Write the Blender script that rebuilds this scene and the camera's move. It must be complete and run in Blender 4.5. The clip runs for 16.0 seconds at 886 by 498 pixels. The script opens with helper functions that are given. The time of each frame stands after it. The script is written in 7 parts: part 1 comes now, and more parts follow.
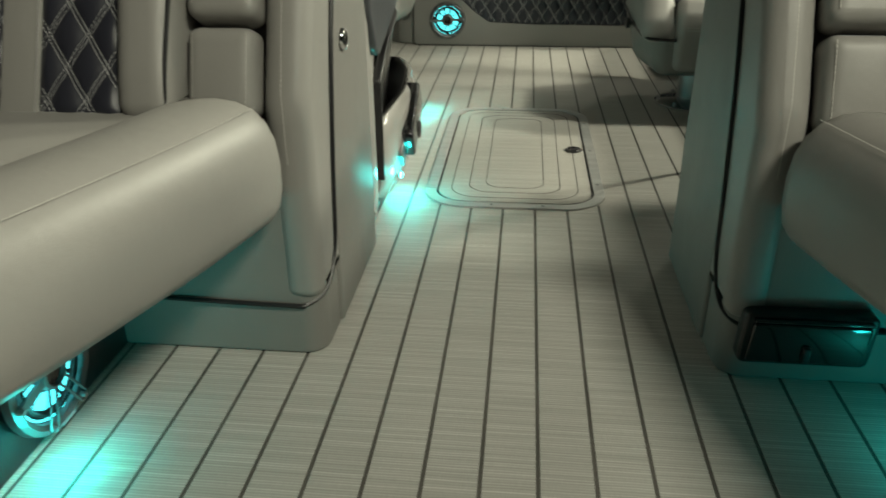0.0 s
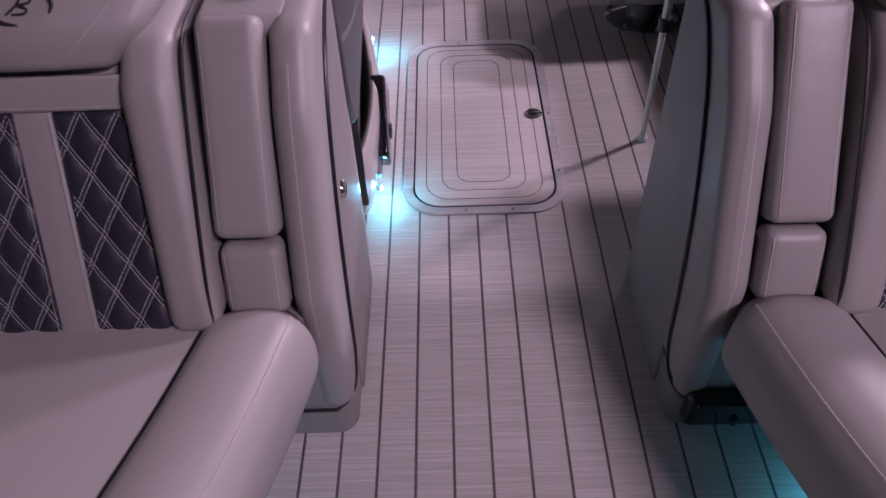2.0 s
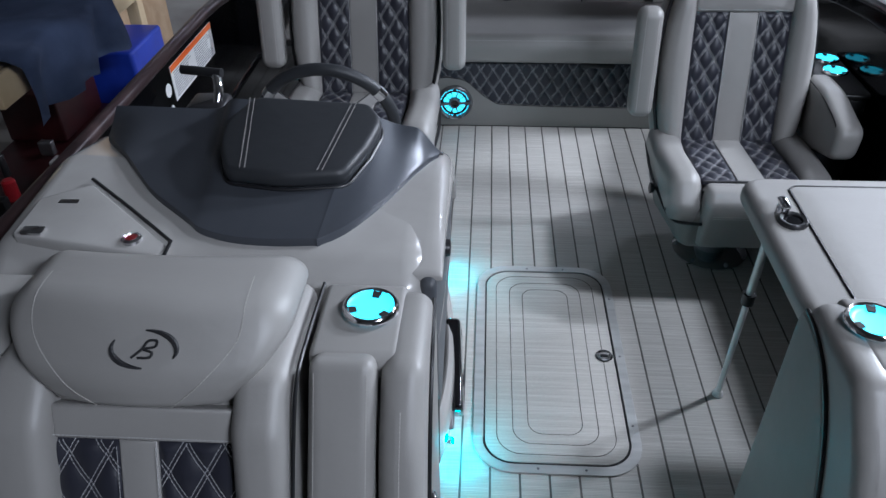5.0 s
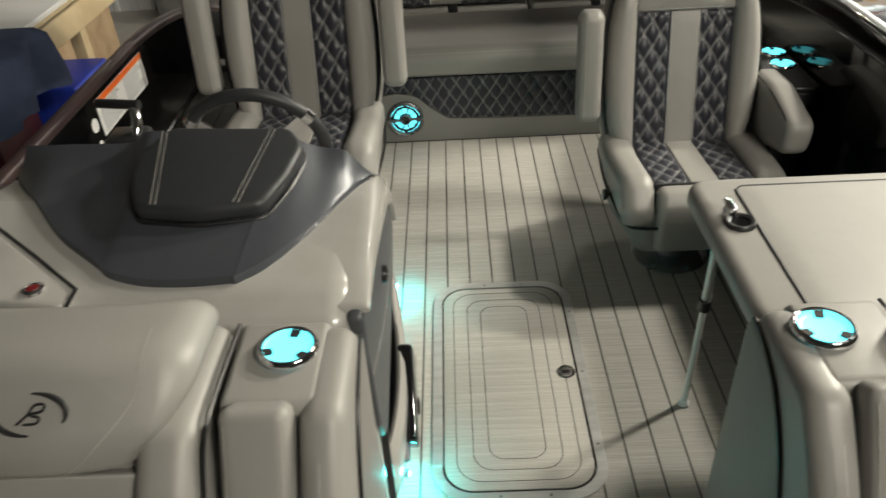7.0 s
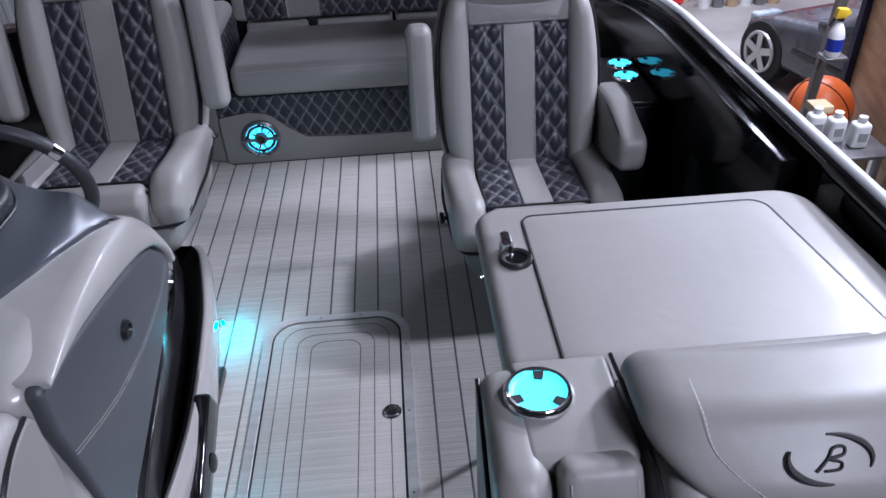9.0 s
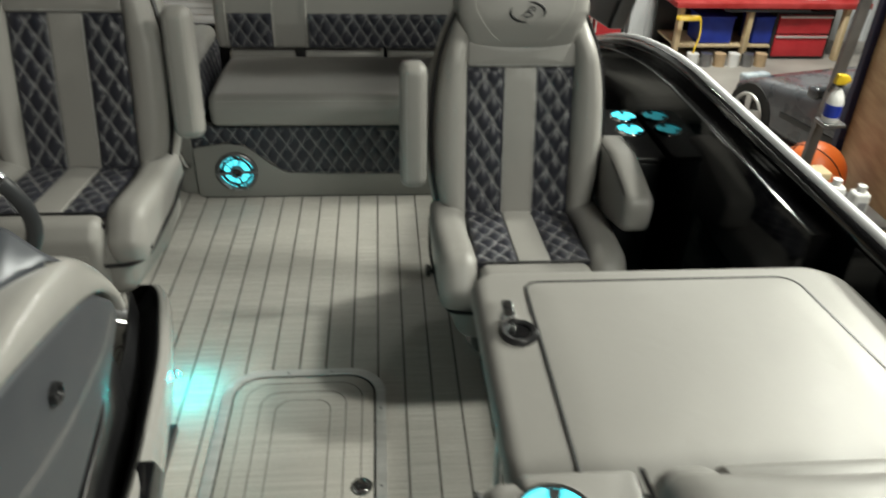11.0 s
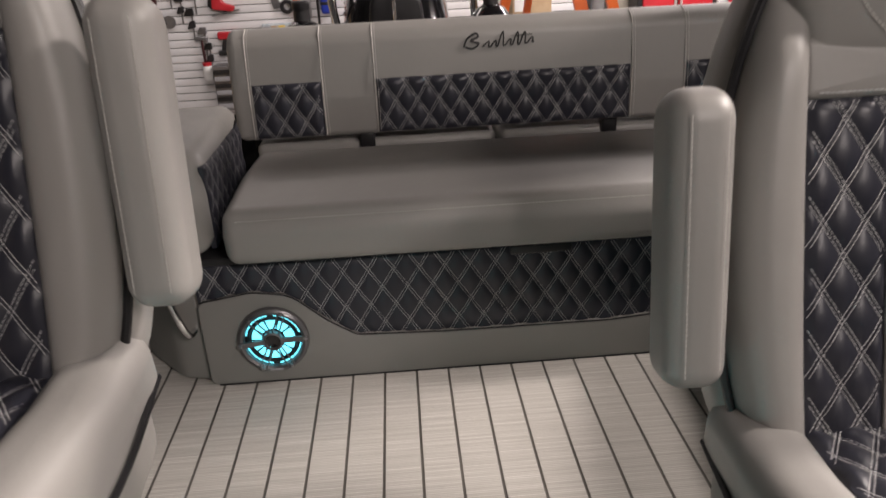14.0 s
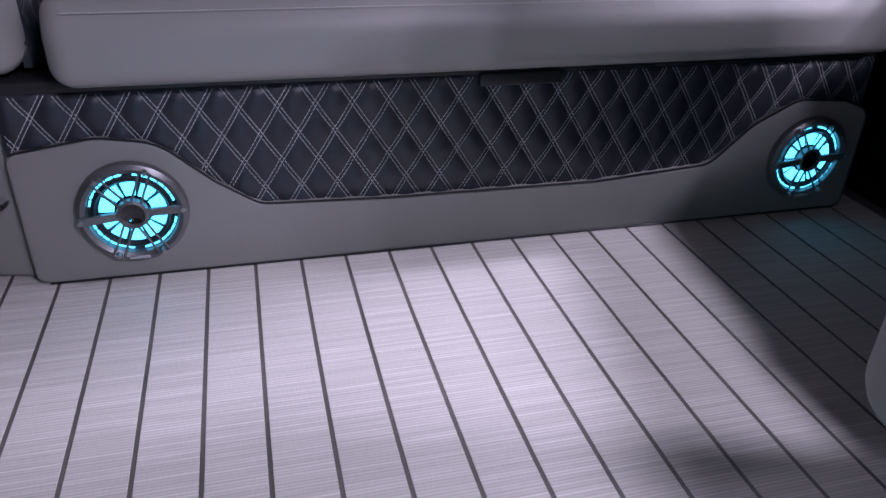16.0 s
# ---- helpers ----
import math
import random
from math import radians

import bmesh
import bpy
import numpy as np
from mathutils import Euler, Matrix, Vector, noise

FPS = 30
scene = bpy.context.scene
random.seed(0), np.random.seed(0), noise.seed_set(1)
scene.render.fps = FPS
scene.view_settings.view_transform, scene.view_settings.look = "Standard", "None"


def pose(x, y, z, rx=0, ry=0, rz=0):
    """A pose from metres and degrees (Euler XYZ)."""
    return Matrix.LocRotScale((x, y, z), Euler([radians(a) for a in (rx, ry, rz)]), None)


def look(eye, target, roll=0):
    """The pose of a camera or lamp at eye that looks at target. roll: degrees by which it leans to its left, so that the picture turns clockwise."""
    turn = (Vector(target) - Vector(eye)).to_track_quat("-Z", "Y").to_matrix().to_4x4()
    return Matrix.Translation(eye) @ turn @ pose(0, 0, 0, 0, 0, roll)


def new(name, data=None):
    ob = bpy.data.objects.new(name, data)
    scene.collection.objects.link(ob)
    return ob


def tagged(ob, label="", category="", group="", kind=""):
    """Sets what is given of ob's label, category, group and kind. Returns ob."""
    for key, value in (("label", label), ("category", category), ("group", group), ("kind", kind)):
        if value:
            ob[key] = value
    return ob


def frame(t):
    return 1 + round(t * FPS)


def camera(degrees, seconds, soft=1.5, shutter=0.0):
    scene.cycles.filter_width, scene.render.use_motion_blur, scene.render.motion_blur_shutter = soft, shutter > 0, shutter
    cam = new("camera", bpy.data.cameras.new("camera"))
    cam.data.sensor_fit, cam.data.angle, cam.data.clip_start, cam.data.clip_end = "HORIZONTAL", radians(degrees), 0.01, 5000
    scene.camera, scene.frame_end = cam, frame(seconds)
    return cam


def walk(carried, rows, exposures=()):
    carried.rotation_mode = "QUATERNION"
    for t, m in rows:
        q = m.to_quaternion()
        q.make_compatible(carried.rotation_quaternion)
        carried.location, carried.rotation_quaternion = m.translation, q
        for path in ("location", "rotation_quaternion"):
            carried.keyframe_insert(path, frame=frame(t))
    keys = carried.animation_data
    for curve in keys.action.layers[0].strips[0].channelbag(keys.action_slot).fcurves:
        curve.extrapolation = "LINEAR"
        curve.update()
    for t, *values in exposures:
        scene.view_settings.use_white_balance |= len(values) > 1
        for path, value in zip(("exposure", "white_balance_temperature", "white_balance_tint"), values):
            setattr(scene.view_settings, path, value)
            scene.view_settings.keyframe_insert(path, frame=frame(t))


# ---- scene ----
cam = camera(61.4, 16.0, shutter=0.35)
PATH = [
    (0, (0.157, -0.69, 0.746), (-0.038, 1.091, -0.143), -0.48),
    (0.5, (0.157, -0.589, 0.786), (0.119, 1.14, -0.219), 1.21),
    (1, (0.156, -0.452, 0.934), (0.137, 1.202, -0.191), -0.44),
    (1.5, (0.129, -0.446, 1.233), (0.1, 1.037, -0.109), -1.6),
    (2, (0.05, -0.464, 1.433), (0.023, 0.923, -0.008), -2.4),
    (2.5, (0.022, -0.402, 1.529), (-0.002, 0.961, 0.066), -2.5),
    (3, (0.051, -0.322, 1.621), (0.034, 1.031, 0.148), 1.1),
    (3.5, (0.051, -0.286, 1.67), (0.024, 1.171, 0.301), 1.7),
    (4, (0.007, -0.265, 1.688), (-0.038, 1.3, 0.444), 0.9),
    (4.5, (-0.061, -0.242, 1.684), (-0.123, 1.361, 0.49), 0.3),
    (4.7, (-0.08, -0.235, 1.683), (-0.162, 1.371, 0.493), 0.0),
    (6.8, (-0.032, -0.149, 1.656), (-0.12, 1.476, 0.494), -3.9),
    (7, (0.015, -0.14, 1.648), (-0.035, 1.49, 0.49), -3.4),
    (7.5, (0.157, -0.099, 1.649), (0.151, 1.529, 0.486), -2.9),
    (8, (0.289, -0.077, 1.635), (0.304, 1.549, 0.471), -2.9),
    (8.5, (0.363, -0.047, 1.615), (0.423, 1.581, 0.455), -2.9),
    (8.7, (0.384, -0.021, 1.614), (0.455, 1.609, 0.457), -3.1),
    (10.8, (0.458, 0.171, 1.535), (0.645, 1.822, 0.422), 2.4),
    (11, (0.385, 0.203, 1.536), (0.542, 1.888, 0.471), 1.8),
    (11.5, (0.239, 0.34, 1.474), (0.34, 2.132, 0.591), 0.9),
    (12, (0.182, 0.506, 1.401), (0.271, 2.338, 0.603), 1.2),
    (12.5, (0.17, 0.751, 1.329), (0.238, 2.617, 0.613), 1.0),
    (13, (0.119, 1.003, 1.258), (0.182, 2.881, 0.573), -0.6),
    (13.5, (0.076, 1.242, 1.164), (0.17, 3.108, 0.449), -2.2),
    (14, (0.128, 1.463, 1.032), (0.212, 3.295, 0.235), -2.9),
    (14.5, (0.099, 1.629, 0.885), (0.211, 3.437, 0.036), -2.4),
    (15, (0.047, 1.734, 0.81), (0.213, 3.5, -0.116), -1.45),
    (15.5, (0.02, 1.826, 0.708), (0.407, 3.542, -0.244), 1.31),
    (16, (-0.019, 1.892, 0.679), (0.44, 3.576, -0.297), 1.81),
]
# exposure in stops and white balance
EXPOSURES = [
    (0.0, -0.34, 7500, -5), (0.5, -0.4, 5700, -20), (1.0, -0.41, 5100, 15), (1.5, -0.72, 5400, 55), (2.0, -0.6, 6300, 65),
    (2.5, -0.56, 7000, 50), (3.0, -0.46, 7500, 20), (3.5, -0.18, 7250, 0), (4.0, -0.16, 6300, -10), (4.5, -0.25, 5150, 12),
    (7.0, -0.17, 7250, 5), (7.5, -0.07, 6500, -5), (8.0, -0.16, 5700, 0), (8.5, -0.28, 5200, 24), (11.0, -0.4, 6750, 0),
    (11.5, -0.18, 6100, 0), (12.0, -0.34, 5400, 22), (12.5, -0.38, 6000, 30), (13.0, -0.46, 6300, 30), (13.5, -0.45, 6500, 30),
    (14.0, -0.14, 7000, 20), (14.5, -0.09, 7000, 5), (15.0, -0.1, 6500, -5), (15.5, 0.12, 5500, 10), (16.0, 0.12, 5500, 38),
]
walk(cam, [(t, look(eye, target, roll)) for t, eye, target, roll in PATH], EXPOSURES)

# ---- light ----
world = bpy.data.worlds.new("world")
world.use_nodes = True
world.node_tree.nodes["Background"].inputs[0].default_value = (0.55, 0.6, 0.7, 1)
world.node_tree.nodes["Background"].inputs[1].default_value = 0.010
scene.world = world
LED = (0.02, 0.78, 0.85)


def area_lamp(name, loc, aim, sx, sy, watts, colour):
    d = bpy.data.lights.new(name, "AREA")
    d.shape, d.size, d.size_y, d.energy, d.color = "RECTANGLE", sx, sy, watts, colour
    ob = new(name, d)
    ob.matrix_world = look(loc, aim)
    return tagged(ob, kind="structure")


def led_lamp(name, loc, watts, radius=0.012):
    d = bpy.data.lights.new(name, "POINT")
    d.energy, d.color, d.shadow_soft_size = watts, LED, radius
    ob = new(name, d)
    ob.location = loc
    return tagged(ob, kind="structure")


area_lamp("shop_light", (3.00, 2.35, 3.0), (0.2, 1.9, 0.0), 0.30, 0.22, 108, (1.0, 0.97, 0.92))
area_lamp("shop_light", (3.45, 3.15, 2.6), (0.2, 1.7, 0.0), 0.30, 0.22, 150, (1.0, 0.97, 0.92))
area_lamp("shop_light", (2.2, -1.9, 3.5), (0.3, 1.0, 0.2), 1.2, 0.3, 150, (1.0, 0.97, 0.93))
area_lamp("shop_light", (-1.6, 6.6, 3.1), (-1.6, 7.6, 0), 2.4, 0.4, 52, (1.0, 0.97, 0.94))
area_lamp("shop_light", (4.0, 6.9, 3.6), (4.2, 7.6, 0), 2.8, 0.5, 430, (1.0, 0.98, 0.96))
led_lamp("courtesy_light", (-0.128, 1.095, 0.062), 1.3)
led_lamp("courtesy_light", (-0.195, 1.885, 0.062), 1.1)
led_lamp("courtesy_light", (-0.455, 0.05, 0.05), 0.9)
led_lamp("courtesy_light", (0.79, 0.17, 0.05), 0.55)

# ---- materials ----


def node_mat(name, rough=0.5, metal=0.0, coat=0.0, spec=0.5):
    m = bpy.data.materials.new(name)
    m.use_nodes = True
    b = m.node_tree.nodes["Principled BSDF"]
    b.inputs["Roughness"].default_value = rough
    b.inputs["Metallic"].default_value = metal
    b.inputs["Coat Weight"].default_value = coat
    b.inputs["Specular IOR Level"].default_value = spec
    return m, m.node_tree.nodes, m.node_tree.links, b


def surface(name, c1, c2, rough=0.5, metal=0.0, grain=400.0, bump=0.1, big=6.0, coat=0.0, spec=0.5, stretch=(1, 1, 1), rvar=0.08, island=0.0):
    """Two-scale surface: broad mottling between two colours, fine grain in the bump and the gloss."""
    m, n, l, b = node_mat(name, rough, metal, coat, spec)
    tc = n.new("ShaderNodeTexCoord")
    mp = n.new("ShaderNodeMapping")
    mp.inputs["Scale"].default_value = stretch
    l.new(tc.outputs["Object"], mp.inputs[0])
    n1 = n.new("ShaderNodeTexNoise")
    n1.inputs["Scale"].default_value, n1.inputs["Detail"].default_value = big, 5
    l.new(mp.outputs[0], n1.inputs["Vector"])
    n2 = n.new("ShaderNodeTexNoise")
    n2.inputs["Scale"].default_value, n2.inputs["Detail"].default_value = grain, 3
    l.new(mp.outputs[0], n2.inputs["Vector"])
    mix = n.new("ShaderNodeMix")
    mix.data_type = "RGBA"
    mix.inputs["A"].default_value, mix.inputs["B"].default_value = (*c1, 1), (*c2, 1)
    ramp = n.new("ShaderNodeMapRange")
    ramp.inputs[1].default_value, ramp.inputs[2].default_value = 0.35, 0.65
    l.new(n1.outputs[0], ramp.inputs[0])
    l.new(ramp.outputs[0], mix.inputs["Factor"])
    out = mix.outputs["Result"]
    if island:
        oi = n.new("ShaderNodeObjectInfo")
        hv = n.new("ShaderNodeHueSaturation")
        mr = n.new("ShaderNodeMapRange")
        mr.inputs[3].default_value, mr.inputs[4].default_value = 1 - island, 1 + island
        l.new(oi.outputs["Random"], mr.inputs[0])
        l.new(mr.outputs[0], hv.inputs["Value"])
        l.new(out, hv.inputs["Color"])
        out = hv.outputs[0]
    l.new(out, b.inputs["Base Color"])
    rr = n.new("ShaderNodeMapRange")
    rr.inputs[3].default_value, rr.inputs[4].default_value = max(0.02, rough - rvar), rough + rvar
    l.new(n1.outputs[0], rr.inputs[0])
    l.new(rr.outputs[0], b.inputs["Roughness"])
    if bump:
        bp = n.new("ShaderNodeBump")
        bp.inputs["Strength"].default_value, bp.inputs["Distance"].default_value = bump, 0.002
        l.new(n2.outputs[0], bp.inputs["Height"])
        l.new(bp.outputs[0], b.inputs["Normal"])
    return m


def glow(name, colour, strength):
    m, n, l, b = node_mat(name, 0.4)
    b.inputs["Base Color"].default_value = (*colour, 1)
    b.inputs["Emission Color"].default_value = (*colour, 1)
    b.inputs["Emission Strength"].default_value = strength
    return m


def vinyl(name, c1, c2, rough=0.42):
    """Marine vinyl: pebbled grain, soft wrinkles, slightly uneven gloss."""
    m, n, l, b = node_mat(name, rough, 0, 0, 0.45)
    tc = n.new("ShaderNodeTexCoord")
    vo = n.new("ShaderNodeTexVoronoi")
    vo.inputs["Scale"].default_value = 900
    no = n.new("ShaderNodeTexNoise")
    no.inputs["Scale"].default_value, no.inputs["Detail"].default_value = 14, 4
    n3 = n.new("ShaderNodeTexNoise")
    n3.inputs["Scale"].default_value, n3.inputs["Detail"].default_value = 3.0, 3
    for t in (vo, no, n3):
        l.new(tc.outputs["Object"], t.inputs["Vector"])
    mix = n.new("ShaderNodeMix")
    mix.data_type = "RGBA"
    mix.inputs["A"].default_value, mix.inputs["B"].default_value = (*c1, 1), (*c2, 1)
    l.new(n3.outputs[0], mix.inputs["Factor"])
    l.new(mix.outputs["Result"], b.inputs["Base Color"])
    rr = n.new("ShaderNodeMapRange")
    rr.inputs[3].default_value, rr.inputs[4].default_value = rough - 0.08, rough + 0.1
    l.new(no.outputs[0], rr.inputs[0])
    l.new(rr.outputs[0], b.inputs["Roughness"])
    b1 = n.new("ShaderNodeBump")
    b1.inputs["Strength"].default_value, b1.inputs["Distance"].default_value = 0.13, 0.012
    l.new(no.outputs[0], b1.inputs["Height"])
    b2 = n.new("ShaderNodeBump")
    b2.inputs["Strength"].default_value, b2.inputs["Distance"].default_value = 0.18, 0.0006
    l.new(vo.outputs["Distance"], b2.inputs["Height"])
    l.new(b1.outputs[0], b2.inputs["Normal"])
    l.new(b2.outputs[0], b.inputs["Normal"])
    return m


def weave(name, base, dark, light, island=0.05):
    """Woven vinyl plank: fine pale and dark threads running across the plank, broken into short lengths."""
    m, n, l, b = node_mat(name, 0.62, 0, 0, 0.3)
    tc = n.new("ShaderNodeTexCoord")
    oi = n.new("ShaderNodeObjectInfo")
    add = n.new("ShaderNodeVectorMath")
    add.operation = "ADD"
    l.new(tc.outputs["Object"], add.inputs[0])
    sc = n.new("ShaderNodeVectorMath")
    sc.operation = "SCALE"
    sc.inputs[0].default_value = (3.0, 7.0, 0.0)
    l.new(oi.outputs["Random"], sc.inputs["Scale"])
    l.new(sc.outputs[0], add.inputs[1])
    mp = n.new("ShaderNodeMapping")
    mp.inputs["Scale"].default_value = (2.4, 150, 1)
    l.new(add.outputs[0], mp.inputs[0])
    t1 = n.new("ShaderNodeTexNoise")
    t1.inputs["Scale"].default_value, t1.inputs["Detail"].default_value = 1.0, 2
    l.new(mp.outputs[0], t1.inputs["Vector"])
    mp2 = n.new("ShaderNodeMapping")
    mp2.inputs["Scale"].default_value = (520, 60, 1)
    l.new(add.outputs[0], mp2.inputs[0])
    t2 = n.new("ShaderNodeTexNoise")
    t2.inputs["Scale"].default_value = 1.0
    l.new(mp2.outputs[0], t2.inputs["Vector"])
    t3 = n.new("ShaderNodeTexNoise")
    t3.inputs["Scale"].default_value, t3.inputs["Detail"].default_value = 2.2, 4
    l.new(tc.outputs["Object"], t3.inputs["Vector"])
    ramp = n.new("ShaderNodeValToRGB")
    cr = ramp.color_ramp
    cr.elements[0].position, cr.elements[0].color = 0.30, (*dark, 1)
    cr.elements[1].position, cr.elements[1].color = 0.74, (*light, 1)
    e = cr.elements.new(0.45)
    e.color = (*base, 1)
    e = cr.elements.new(0.55)
    e.color = (*base, 1)
    wv = n.new("ShaderNodeTexWave")
    wv.wave_type, wv.bands_direction = "BANDS", "Y"
    wv.inputs["Scale"].default_value, wv.inputs["Distortion"].default_value = 62.0, 1.2
    wv.inputs["Detail"].default_value, wv.inputs["Detail Scale"].default_value = 1.0, 0.3
    l.new(add.outputs[0], wv.inputs["Vector"])
    mixv = n.new("ShaderNodeMix")
    mixv.inputs[0].default_value = 0.26
    l.new(t1.outputs[0], mixv.inputs[2])
    l.new(wv.outputs["Fac"], mixv.inputs[3])
    l.new(mixv.outputs[0], ramp.inputs[0])
    hv = n.new("ShaderNodeHueSaturation")
    l.new(ramp.outputs[0], hv.inputs["Color"])
    ma = n.new("ShaderNodeMath")
    ma.operation = "MULTIPLY_ADD"
    ma.inputs[1].default_value, ma.inputs[2].default_value = 0.22, 0.79
    l.new(t2.outputs[0], ma.inputs[0])
    mb = n.new("ShaderNodeMath")
    mb.operation = "MULTIPLY_ADD"
    mb.inputs[1].default_value = 0.2
    l.new(t3.outputs[0], mb.inputs[0])
    l.new(ma.outputs[0], mb.inputs[2])
    mc = n.new("ShaderNodeMath")
    mc.operation = "MULTIPLY_ADD"
    mc.inputs[1].default_value = island
    l.new(oi.outputs["Random"], mc.inputs[0])
    l.new(mb.outputs[0], mc.inputs[2])
    l.new(mc.outputs[0], hv.inputs["Value"])
    l.new(hv.outputs[0], b.inputs["Base Color"])
    bp = n.new("ShaderNodeBump")
    bp.inputs["Strength"].default_value, bp.inputs["Distance"].default_value = 0.35, 0.0012
    l.new(t1.outputs[0], bp.inputs["Height"])
    l.new(bp.outputs[0], b.inputs["Normal"])
    return m


GREY = vinyl("grey_vinyl", (0.27, 0.262, 0.25), (0.315, 0.305, 0.29))
GREYB = vinyl("grey_panel_vinyl", (0.20, 0.193, 0.183), (0.235, 0.228, 0.215), 0.5)
DARK = vinyl("charcoal_vinyl", (0.021, 0.022, 0.031), (0.031, 0.032, 0.044), 0.36)
HOOD = vinyl("black_grained_vinyl", (0.022, 0.024, 0.027), (0.032, 0.034, 0.038), 0.45)
PIPE = surface("black_piping", (0.008, 0.008, 0.009), (0.014, 0.014, 0.016), 0.4, 0, 300, 0.1)
THREAD = surface("pale_thread", (0.42, 0.42, 0.43), (0.55, 0.55, 0.55), 0.7, 0, 900, 0.2)
GTHREAD = surface("grey_thread", (0.50, 0.48, 0.45), (0.60, 0.58, 0.55), 0.7, 0, 900, 0.2)
PLANK = weave("woven_plank", (0.45, 0.435, 0.405), (0.38, 0.365, 0.337), (0.605, 0.59, 0.56))
LIDV = weave("hatch_vinyl", (0.45, 0.435, 0.405), (0.385, 0.37, 0.34), (0.55, 0.535, 0.505), 0.0)
SEAM = surface("dark_plank_line", (0.075, 0.07, 0.062), (0.11, 0.10, 0.09), 0.6, 0, 700, 0.3)
RAILR = surface("anodised_rail", (0.62, 0.63, 0.66), (0.72, 0.73, 0.75), 0.3, 0.3, 200, 0.03)
RAILL = surface("dark_rail", (0.03, 0.018, 0.02), (0.05, 0.03, 0.03), 0.3, 0.2, 200, 0.03)
ALU = surface("brushed_aluminium", (0.55, 0.55, 0.54), (0.66, 0.66, 0.65), 0.38, 0.5, 300, 0.08, stretch=(1, 8, 1))
CHROME = surface("chrome", (0.72, 0.72, 0.74), (0.82, 0.82, 0.83), 0.08, 1.0, 30, 0.0, rvar=0.04)
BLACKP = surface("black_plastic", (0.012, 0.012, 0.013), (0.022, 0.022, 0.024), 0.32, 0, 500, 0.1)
GLOSSB = surface("gloss_black", (0.004, 0.004, 0.005), (0.007, 0.007, 0.008), 0.1, 0, 60, 0.01, coat=0.6, rvar=0.04)
FENCE = surface("black_fence_panel", (0.002, 0.002, 0.003), (0.004, 0.004, 0.004), 0.07, 0, 40, 0.008, spec=0.22, rvar=0.03)
GEL = surface("pale_grey_gelcoat", (0.34, 0.33, 0.315), (0.39, 0.38, 0.365), 0.22, 0, 200, 0.01, coat=0.5, rvar=0.05)
DASH = surface("dark_grey_dash", (0.056, 0.061, 0.073), (0.070, 0.076, 0.089), 0.33, 0.25, 500, 0.12, rvar=0.06)
DOORG = surface("slate_grey_panel", (0.060, 0.064, 0.073), (0.076, 0.080, 0.088), 0.42, 0, 500, 0.12)
LEDH = (0.10, 0.72, 0.88)
LEDM = glow("led_lens", LEDH, 2.6)
LEDC = glow("led_cup", LEDH, 2.4)
RED = surface("red_enamel", (0.42, 0.015, 0.025), (0.52, 0.03, 0.04), 0.32, 0, 80, 0.03)
REDTOP = surface("red_worktop", (0.36, 0.02, 0.02), (0.48, 0.05, 0.05), 0.5, 0, 60, 0.1)
BLUEP = surface("blue_plastic", (0.01, 0.03, 0.30), (0.02, 0.05, 0.42), 0.4, 0, 100, 0.05)
ORANGE = surface("orange_fibreglass", (0.75, 0.13, 0.02), (0.85, 0.18, 0.03), 0.4, 0, 120, 0.05)
SLATW = surface("white_slat", (0.68, 0.68, 0.70), (0.80, 0.80, 0.81), 0.45, 0, 200, 0.05, big=1.2, island=0.05)
# groove shade of the slotted wall, put into a darker grey
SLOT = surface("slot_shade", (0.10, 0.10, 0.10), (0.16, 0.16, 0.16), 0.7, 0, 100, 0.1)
METALW = surface("white_sheet_metal", (0.62, 0.64, 0.66), (0.74, 0.75, 0.76), 0.4, 0.1, 60, 0.05, big=0.8)
CONCRETE = surface("garage_concrete", (0.26, 0.24, 0.22), (0.40, 0.38, 0.35), 0.6, 0, 90, 0.3, big=1.3)
# low reflectance chosen for unseen surfaces, so less light bounces into shadows
DIMGREY = surface("dim_grey_low_bounce", (0.10, 0.10, 0.10), (0.14, 0.14, 0.135), 0.8, 0, 30, 0.2, big=1.0)
PLY = surface("plywood", (0.38, 0.24, 0.12), (0.52, 0.36, 0.20), 0.6, 0, 60, 0.2, big=3, stretch=(1, 1, 6))
PINE = surface("pine_board", (0.50, 0.38, 0.22), (0.62, 0.50, 0.32), 0.6, 0, 80, 0.2, big=4, stretch=(6, 1, 1))
PEG = surface("brown_pegboard", (0.36, 0.22, 0.12), (0.44, 0.28, 0.16), 0.6, 0, 120, 0.2)
CARD = surface("cardboard", (0.42, 0.29, 0.17), (0.52, 0.38, 0.24), 0.8, 0, 60, 0.2)
CLOTH = surface("blue_cloth", (0.045, 0.065, 0.13), (0.08, 0.11, 0.20), 0.9, 0, 500, 0.4, big=5)
MAROON = surface("maroon_enamel", (0.028, 0.004, 0.006), (0.05, 0.008, 0.010), 0.45, 0, 60, 0.1)
WHITEP = surface("white_plastic", (0.72, 0.72, 0.72), (0.82, 0.82, 0.81), 0.35, 0, 120, 0.05)
YELLOW = surface("yellow_plastic", (0.75, 0.5, 0.03), (0.85, 0.6, 0.05), 0.4, 0, 120, 0.05)
SATIN = surface("satin_dark_metal", (0.13, 0.13, 0.135), (0.19, 0.19, 0.195), 0.36, 0.6, 200, 0.05)
STEEL = surface("grey_steel", (0.22, 0.22, 0.23), (0.34, 0.34, 0.35), 0.35, 0.8, 120, 0.1)
CARP = surface("dark_car_paint", (0.07, 0.075, 0.085), (0.11, 0.115, 0.13), 0.28, 0.3, 40, 0.02, coat=0.5)
